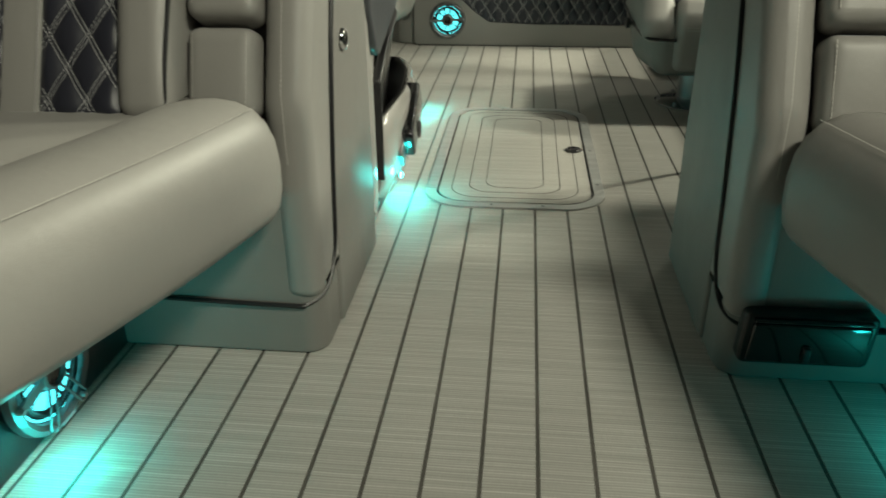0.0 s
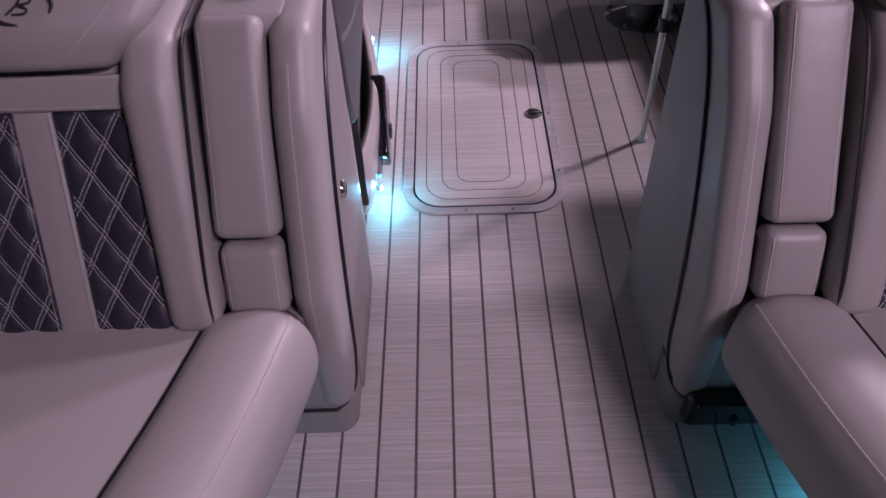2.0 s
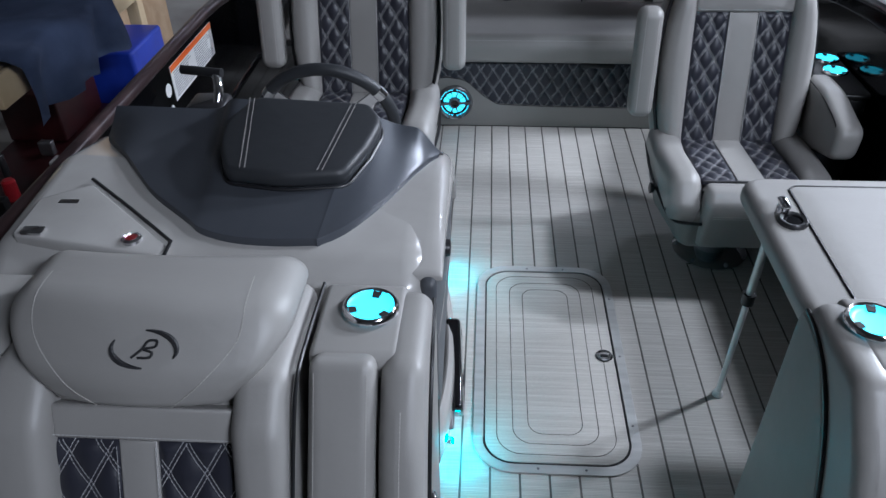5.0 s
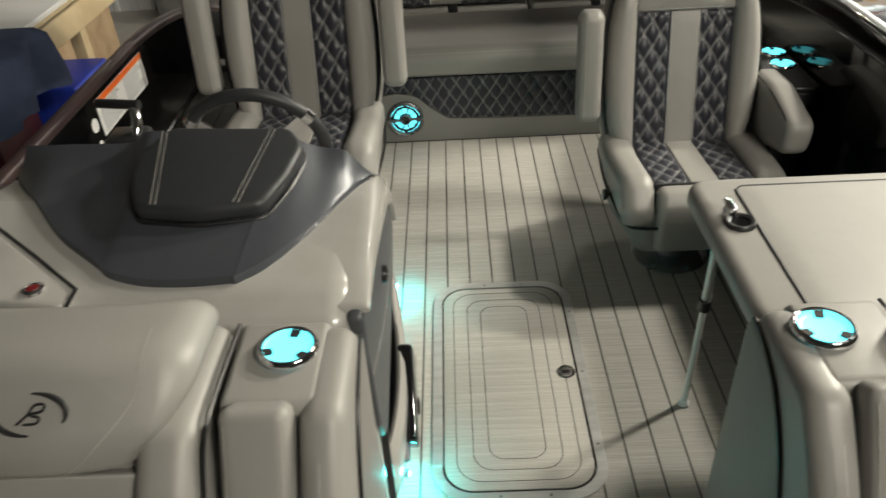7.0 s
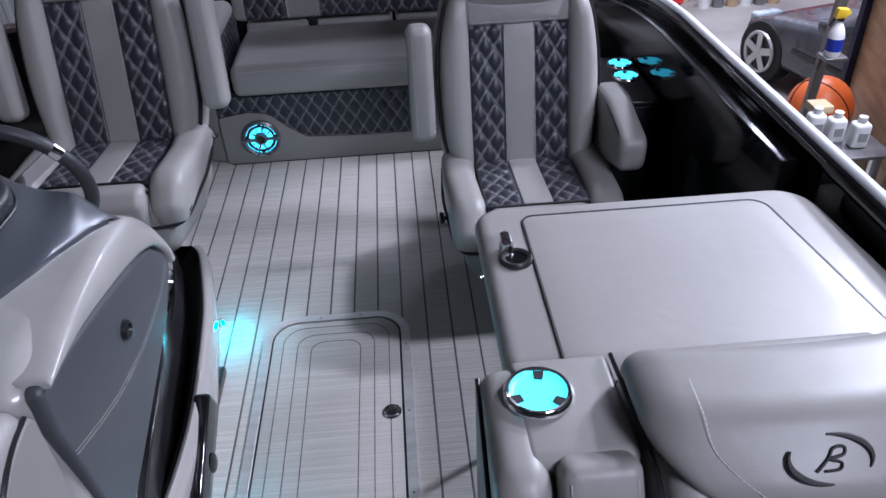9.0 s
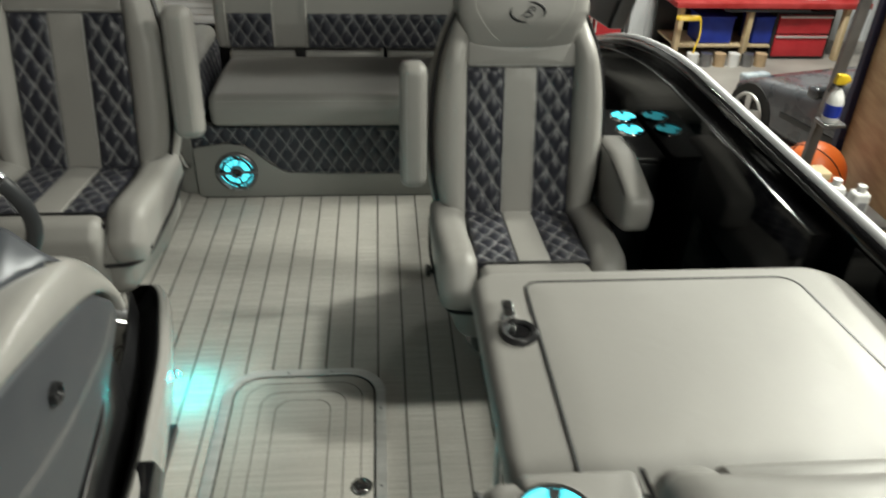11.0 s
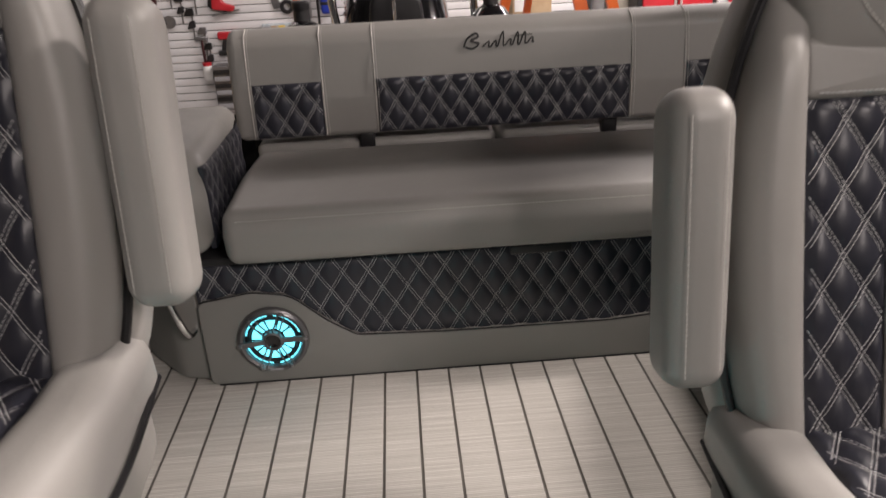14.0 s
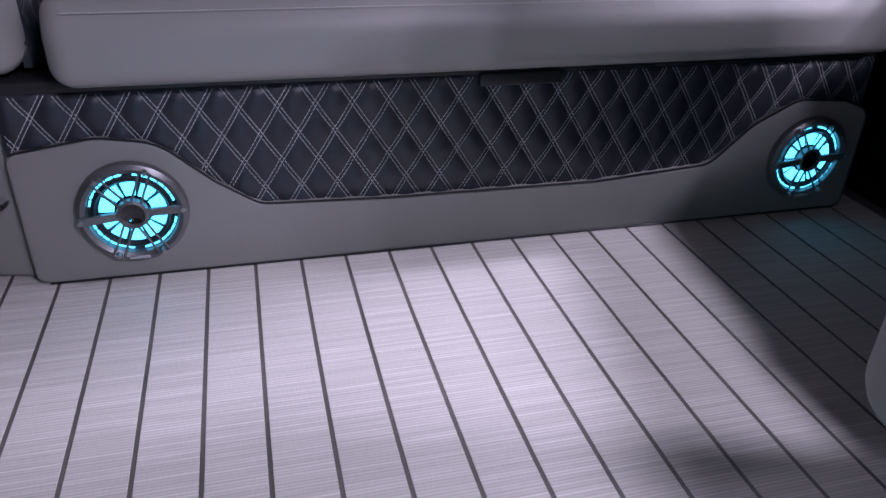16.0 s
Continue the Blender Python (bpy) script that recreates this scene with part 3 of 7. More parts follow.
def loudspeaker(loc, rz, label, radius=0.087):
    """A round marine loudspeaker that faces its local -y, with a lit ring behind spokes."""
    sp = thing("loudspeaker", loc, label, "loudspeaker", "round lit loudspeakers")
    m = pose(*loc, 90, 0, rz)
    k = radius / 0.087
    up = m.to_3x3() @ Vector((0, 0, 1))
    part("bezel", lathe(bmesh.new(), [(0.069 * k, 0.003), (0.071 * k, 0.013), (0.078 * k, 0.017), (0.0855 * k, 0.012), (0.087 * k, 0.0), (0.070 * k, -0.002)], m, 44, ring=True), SATIN, sp, "satin dark metal bezel")
    part("cone", lathe(bmesh.new(), [(0.0705 * k, 0.004), (0.062 * k, 0.001), (0.030 * k, -0.001), (0.0, -0.001)], m, 32, caps=False), BLACKP, sp)
    for i in range(10):
        a0, a1 = math.tau * (i + 0.10) / 10, math.tau * (i + 0.90) / 10
        arc = [(math.cos(a), math.sin(a)) for a in np.linspace(a0, a1, 6)]
        bm = slab(bmesh.new(), [(x * 0.052 * k, y * 0.052 * k) for x, y in arc] + [(x * 0.029 * k, y * 0.029 * k) for x, y in arc[::-1]], "z", 0.001, 0.005, 0.001, 1)
        bmesh.ops.transform(bm, matrix=m, verts=bm.verts)
        part("light_segment", bm, LEDM, sp, "glowing light segment")
    bm = bmesh.new()
    for i in range(30):
        a0, a1 = math.tau * (i + 0.1) / 30, math.tau * (i + 0.9) / 30
        if i % 15 in (0, 14, 7):
            continue
        slab(bm, [(math.cos(a) * rr * k, math.sin(a) * rr * k) for rr, aa in ((0.0675, (a0, a1)), (0.0645, (a1, a0))) for a in aa], "z", 0.003, 0.006, 0.0005, 1)
    bmesh.ops.transform(bm, matrix=m, verts=bm.verts)
    part("rim_light", bm, LEDM, sp)
    part("grille_ring", lathe(bmesh.new(), [(0.0555 * k, 0.010), (0.0585 * k, 0.013), (0.0615 * k, 0.010), (0.0585 * k, 0.007)], m, 40, ring=True), BLACKP, sp)
    hubr = part("hub", lathe(bmesh.new(), [(0.0175 * k, 0.012), (0.020 * k, 0.020), (0.0245 * k, 0.018), (0.0255 * k, 0.006)], m, 28, caps=False), SATIN, sp, "satin metal hub")
    part("dust_cap", lathe(bmesh.new(), [(0.0, 0.010), (0.012 * k, 0.012), (0.019 * k, 0.014)], m, 24, caps=False), GLOSSB, hubr, "gloss black centre")
    for a in (4, 184):
        c, s = math.cos(radians(a)), math.sin(radians(a))
        arm = part("arm", bar(bmesh.new(), m @ Vector((c * 0.022 * k, s * 0.022 * k, 0.014)), m @ Vector((c * 0.079 * k, s * 0.079 * k, 0.020)), 0.013 * k, 0.006, up), SATIN, sp, "solid satin arm")
        part("stud", lathe(bmesh.new(), [(0.0, 0.026), (0.004, 0.026), (0.0065, 0.018)], m @ Matrix.Translation((c * 0.079 * k, s * 0.079 * k, 0)), 10), STEEL, arm)
    for a in (68, 126, 246, 300):
        bm = bmesh.new()
        c, s = math.cos(radians(a)), math.sin(radians(a))
        for d_ in (-20, 20):
            c2, s2 = math.cos(radians(a + d_)), math.sin(radians(a + d_))
            tube(bm, [m @ Vector((c2 * 0.0225 * k, s2 * 0.0225 * k, 0.014)), m @ Vector((math.cos(radians(a + d_ * 0.42)) * 0.05 * k, math.sin(radians(a + d_ * 0.42)) * 0.05 * k, 0.018)), m @ Vector((math.cos(radians(a + d_ * 0.3)) * 0.079 * k, math.sin(radians(a + d_ * 0.3)) * 0.079 * k, 0.020))], 0.0021, 6)
        tube(bm, [m @ Vector((math.cos(radians(a + q)) * 0.080 * k, math.sin(radians(a + q)) * 0.080 * k, 0.020)) for q in (-6, 0, 6)], 0.0021, 6)
        fork = part("fork", bm, SATIN, sp, "satin forked spoke")
        part("stud", lathe(bmesh.new(), [(0.0, 0.025), (0.0035, 0.025), (0.0055, 0.016)], m @ Matrix.Translation((c * 0.0775 * k, s * 0.0775 * k, 0)), 10), STEEL, fork)
    bm = bmesh.new()
    bar(bm, m @ Vector((-0.016, -0.0765 * k, 0.0195)), m @ Vector((0.016, -0.0765 * k, 0.0195)), 0.005, 0.0015, m.to_3x3() @ Vector((0, 0, 1)))
    part("name_bar", bm, BARS, sp)
    return sp


def cup_holder(loc, label, tilt=0.0, turn=0.0, group="lit cup holders"):
    cu = thing("cup_holder", loc, label, "cup holder", group)
    m = pose(*loc, tilt, 0, turn)
    part("rim", lathe(bmesh.new(), [(0.038, -0.004), (0.040, 0.006), (0.044, 0.0075), (0.048, 0.004), (0.049, -0.002)], m, 32, ring=True), CHROME, cu, "chrome rim")
    part("liner", lathe(bmesh.new(), [(0.0395, 0.004), (0.037, 0.0012), (0.03, 0.0), (0.0, 0.0)], m, 32, caps=False), LEDC, cu, "glowing translucent liner")
    for a in (80, 200, 320):
        bm = bmesh.new()
        c, s = math.cos(radians(a)), math.sin(radians(a))
        e = Vector((-s, c, 0))
        pts = [Vector((c * 0.039, s * 0.039, 0.001)) + e * 0.008, Vector((c * 0.039, s * 0.039, 0.001)) - e * 0.008, Vector((c * 0.025, s * 0.025, 0.0)) - e * 0.006, Vector((c * 0.025, s * 0.025, 0.0)) + e * 0.006]
        lo = [bm.verts.new(m @ p) for p in pts]
        hi = [bm.verts.new(m @ (p + Vector((0, 0, 0.003)))) for p in pts]
        bm.faces.new(lo[::-1]), bm.faces.new(hi)
        for i in range(4):
            bm.faces.new((lo[i], lo[(i + 1) % 4], hi[(i + 1) % 4], hi[i]))
        part("tab", bm, RUBBER, cu)
    return cu


# ---- bow lounges, mirrored across the aisle ----
def bow_lounge(sx, label):
    X = (lambda x: x) if sx > 0 else (lambda x: 2 * MID - x)
    T = thing("bow_lounge", (X(-0.6), 0.45, 0.0), label, "lounge", "pair of bow lounges")
    xs = lambda a, b: (min(X(a), X(b)), max(X(a), X(b)))
    flip = lambda poly: [(X(p[0]), *p[1:]) for p in poly]
    fv = lambda p: (X(p[0]), p[1], p[2])
    # base with a rounded front corner and black piping
    part("base", slab(bmesh.new(), rp(flip([(-0.165, 0.37, 0.04), (-0.165, 0.80), (-1.04, 0.80), (-1.04, 0.40), (-0.60, 0.40), (-0.575, 0.37, 0.01)]), 0.012), "z", 0.001, 0.40, 0.006), GREYB, T, "grey vinyl-covered base")
    bm = bmesh.new()
    tube(bm, curve_pts([fv(p) for p in ((-0.57, 0.366, 0.108), (-0.24, 0.366, 0.10), (-0.19, 0.374, 0.101), (-0.163, 0.41, 0.12), (-0.158, 0.455, 0.18), (-0.157, 0.475, 0.30), (-0.157, 0.52, 0.50), (-0.157, 0.59, 0.68), (-0.157, 0.66, 0.775), (-0.158, 0.73, 0.815), (-0.16, 0.79, 0.822))], 6), 0.0042, 6)
    part("piping", bm, PIPE, T, "black piping")
    # recessed plinth under the overhanging seat
    part("plinth", slab(bmesh.new(), rp(flip([(-0.53, 0.40), (-0.53, -0.25), (-0.70, -0.9), (-1.04, -1.3), (-1.04, 0.40)]), 0.02), "z", 0.0, 0.285, 0.006), BLACKP, T, "black recessed plinth")
    # seat: edge bolster and inner cushion
    edge = [(-0.195, 0.330), (-0.262, 0.06), (-0.42, -0.38), (-0.70, -0.95), (-1.04, -1.35)]
    inn = [(-0.375, 0.330), (-0.44, 0.09), (-0.58, -0.30), (-0.82, -0.78), (-1.04, -1.05)]
    ce, ci = curve_pts([(*p, 0) for p in edge], 8), curve_pts([(*p, 0) for p in inn], 8)
    sect = [(0.06, 0.280), (0.0, 0.30), (0.0, 0.430), (0.015, 0.442), (0.06, 0.452), (0.16, 0.460), (0.32, 0.466), (0.50, 0.468), (0.68, 0.463), (0.82, 0.451), (0.92, 0.430), (0.975, 0.405), (1.0, 0.370), (0.995, 0.330), (0.96, 0.297), (0.90, 0.280), (0.80, 0.272)]
    rings = []
    for k, sc in ((0, 0.72), (0, 0.90), (0, 0.97)):
        rings.append((ce[0] + Vector((0, 0.036 - 0.034 * (sc - 0.72) / 0.25, 0)), ci[0] + Vector((0, 0.036 - 0.034 * (sc - 0.72) / 0.25, 0)), sc))
    rings += [(a, b, 1.0) for a, b in zip(ce[1:], ci[1:])]
    bm = bmesh.new()
    prev = None
    for a, b, sc in rings:
        row = [bm.verts.new((X((b.x + (a.x - b.x) * (0.5 + (u - 0.5) * sc))), b.y + (a.y - b.y) * u, 0.37 + (z - 0.37) * sc)) for u, z in sect]
        if prev:
            for q in range(len(sect)):
                w = (q + 1) % len(sect)
                bm.faces.new((prev[q], prev[w], row[w], row[q]))
        else:
            bm.faces.new(row)
        prev = row
    bm.faces.new(prev[::-1])
    part("seat_bolster", bm, GREY, T, smooth=70)
    cu_ = [(X(p.x + 0.014), p.y) for p in ci] + [(X(-1.04), 0.345), (X(-0.37), 0.345)]
    part("seat_cushion", slab(bmesh.new(), cu_, "z", 0.285, 0.441, 0.006, 3), GREY, T)
    bm = bmesh.new()
    tube(bm, [(X(p.x), p.y, 0.4415) for p in ci], 0.0026, 6)
    part("piping", bm, PIPE, T, "black piping")
    bm = bmesh.new()
    stitches(bm, [(X(a.x + (b.x - a.x) * 0.17), a.y + (b.y - a.y) * 0.17, 0.452) for a, b in zip(ce, ci)], (0.35 if sx > 0 else -0.35, 0, 0.93))
    part("stitching", bm, GTHREAD, T)
    # arm: sloped tower with a rim bolster, a cup flat and two pads
    prof = lambda o, zb=0.33: rp([(0.372 - o, zb, 0.02), (0.372 - o, 0.44, 0.12), (0.50 - o, 0.74, 0.25), (0.595 - o * 0.6, 0.848 + o * 0.5, 0.05), (0.80, 0.845 + o * 0.5, 0.04), (0.80, zb, 0.01)], 0.04, 6)
    part("arm_core", slab(bmesh.new(), prof(-0.055), "x", *xs(-0.352, -0.20), 0.02), GREY, T)
    part("arm_rim", slab(bmesh.new(), prof(0.008, 0.112), "x", *xs(-0.232, -0.160), 0.030, 6), GREY, T)
    part("cup_flat", slab(bmesh.new(), rp([(0.612, 0.80), (0.606, 0.852, 0.02), (0.80, 0.852, 0.02), (0.80, 0.80)], 0.01), "x", *xs(-0.350, -0.205), 0.012), GREY, T)
    part("side_panel", slab(bmesh.new(), rp([(0.478, 0.002), (0.478, 0.30, 0.3), (0.53, 0.52, 0.3), (0.61, 0.70, 0.2), (0.70, 0.80, 0.1), (0.812, 0.825, 0.03), (0.812, 0.002)], 0.01, 5), "x", *xs(-0.20, -0.158), 0.010), GREYB, T, "grey vinyl side panel")
    nrm = lambda y0, z0, y1, z1: Vector((0, -(z1 - z0), (y1 - y0))).normalized()
    for a, b, th in (((0.415, 0.560), (0.600, 0.862), 0.045), ((0.365, 0.425), (0.411, 0.550), 0.040)):
        n2 = nrm(*a, *b)
        t2 = Vector((0, b[0] - a[0], b[1] - a[1])).normalized()
        L = math.hypot(b[0] - a[0], b[1] - a[1])
        o = Vector((X(-0.290), a[0], a[1])) - n2 * 0.012

        def warp(p, o=o, n2=n2, t2=t2):
            return o + Vector((p.x, 0, 0)) + t2 * p.y + n2 * p.z
        hz = th / 2 + 0.012
        pad = part("arm_pad", pillow((0.053, L / 2, hz), 0.019, 0.005, lambda p: warp(Vector((p.x * (1 - 0.05 * p.y / L), p.y + L / 2, p.z + th - 0.012 - hz)))), GREY, T, "padded grey vinyl arm insert", smooth=80)
        bm = bmesh.new()
        for q in (-1, 1):
            stitches(bm, [warp(Vector((q * 0.041, L * f, th - 0.0125))) for f in np.linspace(0.05, 0.95, 8)], n2)
        part("stitching", bm, GTHREAD, pad)
    bm = bmesh.new()
    stitches(bm, [fv((-0.195, y - 0.010, z + 0.004)) for y, z in ((0.37, 0.35), (0.372, 0.46), (0.42, 0.585), (0.49, 0.74), (0.545, 0.81))], (0, -0.9, 0.4), lift=0.004)
    part("stitching", bm, GTHREAD, T)
    # backrest: reclined, side bolsters, two quilted strips, padded headrest
    back = lambda o: rp([(0.318 - o, 0.425, 0.03), (0.345 - o, 0.50, 0.3), (0.505 - o, 0.80, 0.1), (0.56, 0.86, 0.05), (0.80, 0.86, 0.03), (0.80, 0.425, 0.01)], 0.03, 6)
    for a, b in ((-0.452, -0.362), (-0.840, -0.736)):
        bm = slab(bmesh.new(), back(0.018), "x", *xs(a, b), 0.032, 6)
        for v in bm.verts:
            v.co.x += sx * (0.018 - 0.022 * ease((v.co.z - 0.43) / 0.42))
        part("back_bolster", bm, GREY, T)
    part("corner_bolster", slab(bmesh.new(), back(-0.02), "x", *xs(-1.045, -0.838), 0.03, 5), GREY, T)
    part("back_core", slab(bmesh.new(), back(-0.050), "x", *xs(-0.74, -0.45), 0.004), GREY, T)
    d = Vector((0, 0.19, 0.325)).normalized()
    L = 0.375
    ux = Vector((1, 0, 0))
    y0, z0 = 0.322, 0.432
    for a, b in ((-0.576, -0.446), (-0.748, -0.634)):
        lo, hi = xs(a, b)
        quilt(T, "quilted_strip", plane((lo + sx * 0.018, y0, z0), ux, d + Vector((-0.05 * sx, 0, 0))), hi - lo, L, cu=0.062, cv=0.100, phase=(0.0 if a < -0.6 else 0.5, 0.0))
    n2 = ux.cross(d)

    def onback(p, y0=y0, z0=z0, d=d, n2=n2):
        return Vector((p.x + sx * (0.018 - 0.05 * p.y), y0, z0)) + d * p.y + n2 * p.z
    lo, hi = xs(-0.636, -0.574)
    part("centre_strip", slab(bmesh.new(), [(lo, 0.0), (hi, 0.0), (hi, L), (lo, L)], "z", -0.01, 0.006, 0.005, 3, 0, 0.003, onback), GREY, T)
    lo, hi = xs(-0.738, -0.450)
    part("yoke", slab(bmesh.new(), [(lo, L), (hi, L), (hi, L + 0.055), (lo, L + 0.055)], "z", -0.02, 0.010, 0.006, 3, 0, 0.002, onback), GREY, T)
    bm = bmesh.new()
    stitches(bm, [onback(Vector((lo + (hi - lo) * f, L + 0.006, 0.010))) for f in np.linspace(0, 1, 8)], n2)
    for xx in (-0.574, -0.636):
        stitches(bm, [onback(Vector((X(xx), L * f, 0.008))) for f in np.linspace(0.01, 0.99, 8)], n2, lift=0.004)
    part("stitching", bm, THREAD, T)
    bm = bmesh.new()
    tube(bm, curve_pts([fv(q) for q in ((-0.357, 0.318, 0.44), (-0.357, 0.345, 0.515), (-0.357, 0.430, 0.665), (-0.357, 0.508, 0.785), (-0.357, 0.570, 0.845), (-0.356, 0.66, 0.854), (-0.354, 0.79, 0.852))], 6), 0.0036, 6)
    part("piping", bm, PIPE, T, "black piping")
    # headrest
    hx = X(-0.594) - (0.0 if sx > 0 else 0.022)

    def hw(p):
        g = ease((p.z - 0.822) / 0.105)
        k = (0.66 + 0.34 * g) * (1.0 - 0.07 * max(0.0, (p.z - 0.93) / 0.04) ** 2)
        u = (p.x - X(-0.594)) / 0.22
        return Vector((hx + (p.x - X(-0.594)) * k, p.y + 0.030 * u * u, p.z - 0.014 * u * u))
    hp = rp([(0.505, 0.822, 0.02), (0.512, 0.880, 0.07), (0.600, 0.966, 0.07), (0.735, 0.955, 0.06), (0.795, 0.865, 0.03), (0.795, 0.822, 0.01)], 0.03, 9)
    hp2 = []
    for a, b in zip(hp, hp[1:] + hp[:1]):
        k = max(1, int((b - a).length / 0.012))
        hp2 += [a.lerp(b, i / k) for i in range(k)]
    bm = slab(bmesh.new(), hp2, "x", *xs(-0.822, -0.366), 0.045, 7)
    bmesh.ops.subdivide_edges(bm, edges=[e for e in bm.edges if abs(e.verts[0].co.x - e.verts[1].co.x) > 0.2], cuts=15)
    for v in bm.verts:
        v.co = hw(v.co)
        if sx < 0:
            v.co = Vector((v.co.x, 0.505 + (v.co.y - 0.505) * 0.88, 0.822 + (v.co.z - 0.822) * 0.80))
    head = part("headrest", bm, GREY, T, "padded headrest with a stitched panel", smooth=80)
    bm = bmesh.new()
    for q in (-1, 1):
        pts = [hw(Vector((X(-0.594) + q * a, y, z))) for a, y, z in ((0.085, 0.508, 0.832), (0.125, 0.513, 0.872), (0.155, 0.555, 0.920), (0.170, 0.598, 0.960), (0.172, 0.66, 0.966))]
        if sx < 0:
            pts = [Vector((p.x, 0.505 + (p.y - 0.505) * 0.88, 0.822 + (p.z - 0.822) * 0.80)) for p in pts]
        stitches(bm, curve_pts(pts, 6), (0, -0.75, 0.66), lift=0.003)
    part("stitching", bm, GTHREAD, head)
    badge(head, (-0.572, 0.548, 0.915) if sx > 0 else (0.872, 0.543, 0.8965), (1, 0, 0), (0, 0.70, 0.71) if sx > 0 else (0, 0.74, 0.67), 0.054)
    return T


bow_lounge(1, "grey vinyl bow lounge with charcoal quilted backrest beside the helm console")
bow_lounge(-1, "grey vinyl bow lounge with charcoal quilted backrest beside the folding table")
cup_holder((-0.262, 0.722, 0.859), "lit chrome-rimmed cup holder in the grey armrest by the console", -2)
cup_holder((0.566, 0.722, 0.857), "lit chrome-rimmed cup holder in the grey armrest by the table", -2)
loudspeaker((-0.518, 0.135, 0.112), 90, "round black loudspeaker with lit ring under the bow seat", 0.096)
loudspeaker((0.848, 0.135, 0.112), -90, "round black loudspeaker with lit ring under the facing bow seat", 0.096)
for lx, nm in ((-0.1555, 1),):
    bt = thing("press_latch", (lx, 0.60, 0.50), "small round chrome press latch on a vinyl side panel", "latch")
    part("ring", lathe(bmesh.new(), [(0.0, 0.0035), (0.013, 0.0035), (0.0155, 0.0055), (0.018, 0.0035), (0.019, -0.001)], pose(lx, 0.60, 0.50, 0, 90 * nm, 0), 20), CHROME, bt)
vent = thing("vent_box", (0.61, 0.345, 0.045), "gloss black plastic vent tray set in the lounge base", "vent")
part("frame", slab(bmesh.new(), rp([(0.512, 0.050), (0.712, 0.050), (0.716, 0.142), (0.516, 0.142)], 0.012), "y", 0.340, 0.372, 0.006), BLACKP, vent)
part("tray", slab(bmesh.new(), rp([(0.524, 0.058), (0.702, 0.058), (0.705, 0.128), (0.528, 0.128)], 0.006), "y", 0.334, 0.350, 0.004), GLOSSB, vent)
part("lip", box(0.528, 0.704, 0.330, 0.345, 0.131, 0.136, 0.002), GLOSSB, vent)
part("catch", box(0.606, 0.618, 0.326, 0.340, 0.064, 0.090, 0.003), BLACKP, vent)

# ---- helm console ----
con = thing("helm_console", (-0.6, 1.25, 0.0), "pale grey moulded helm console with dark dash", "console")
CP = rp([(0.825, 0.02, 0.01), (0.825, 0.80, 0.06), (0.90, 0.848, 0.1), (1.20, 0.868, 0.05), (1.388, 0.826, 0.07), (1.485, 0.640, 0.16), (1.60, 0.42, 0.12), (1.715, 0.14, 0.05), (1.715, 0.02, 0.02)], 0.03, 6)
def shoulder(x, y):
    """How far the console's top rolls down towards the aisle."""
    return 0.030 * ease((x + 0.34) / 0.12) * ease((y - 0.85) / 0.30)


def taper(p):
    """The shell narrows aft below the door and rolls over above it."""
    x = p.x - 0.125 * ease((p.y - 1.24) / 0.50) * (1 - ease((p.z - 0.42) / 0.16)) if p.x > -0.5 else p.x
    return Vector((x, p.y, p.z - (shoulder(p.x, p.y) * ease((p.z - 0.62) / 0.14) if p.z > 0.62 else 0.0)))


part("body", slab(bmesh.new(), CP, "x", -1.045, -0.170, 0.060, 8, warp=taper), GEL, con, "pale grey gelcoat shell")
outer_edge = curve_pts([(0.865, 0.820, 0), (1.00, 0.843, 0), (1.20, 0.839, 0), (1.30, 0.826, 0), (1.365, 0.802, 0), (1.430, 0.738, 0), (1.480, 0.660, 0), (1.506, 0.606, 0)], 6)
inner_edge = curve_pts([(0.860, 0.808, 0), (0.99, 0.804, 0), (1.16, 0.771, 0), (1.27, 0.744, 0), (1.345, 0.721, 0), (1.410, 0.690, 0), (1.460, 0.640, 0), (1.480, 0.594, 0)], 6)
bm, prev = bmesh.new(), None
for a, b in zip(outer_edge, inner_edge):
    row = []
    for x, f in ((-0.280, 0.0), (-0.190, 0.0), (-0.176, 0.02), (-0.165, 0.09), (-0.157, 0.20), (-0.152, 0.36), (-0.150, 0.55), (-0.150, 0.85), (-0.153, 0.97), (-0.165, 1.0), (-0.280, 1.0)):
        p = a.lerp(b, f)
        row.append(bm.verts.new((x, p.x, p.y)))
    for k in range(len(row) if prev else 0):
        m = (k + 1) % len(row)
        bm.faces.new((prev[k], prev[m], row[m], row[k]))
    if not prev:
        bm.faces.new(row)
    prev = row
bm.faces.new(prev[::-1])
bmesh.ops.recalc_face_normals(bm, faces=bm.faces)
part("shoulder_lip", bm, GEL, con, "rounded pale gelcoat lip over the storage door", smooth=70)
part("toe_kick", box(-1.03, -0.186, 0.83, 1.72, 0.001, 0.03, 0.004), BLACKP, con)


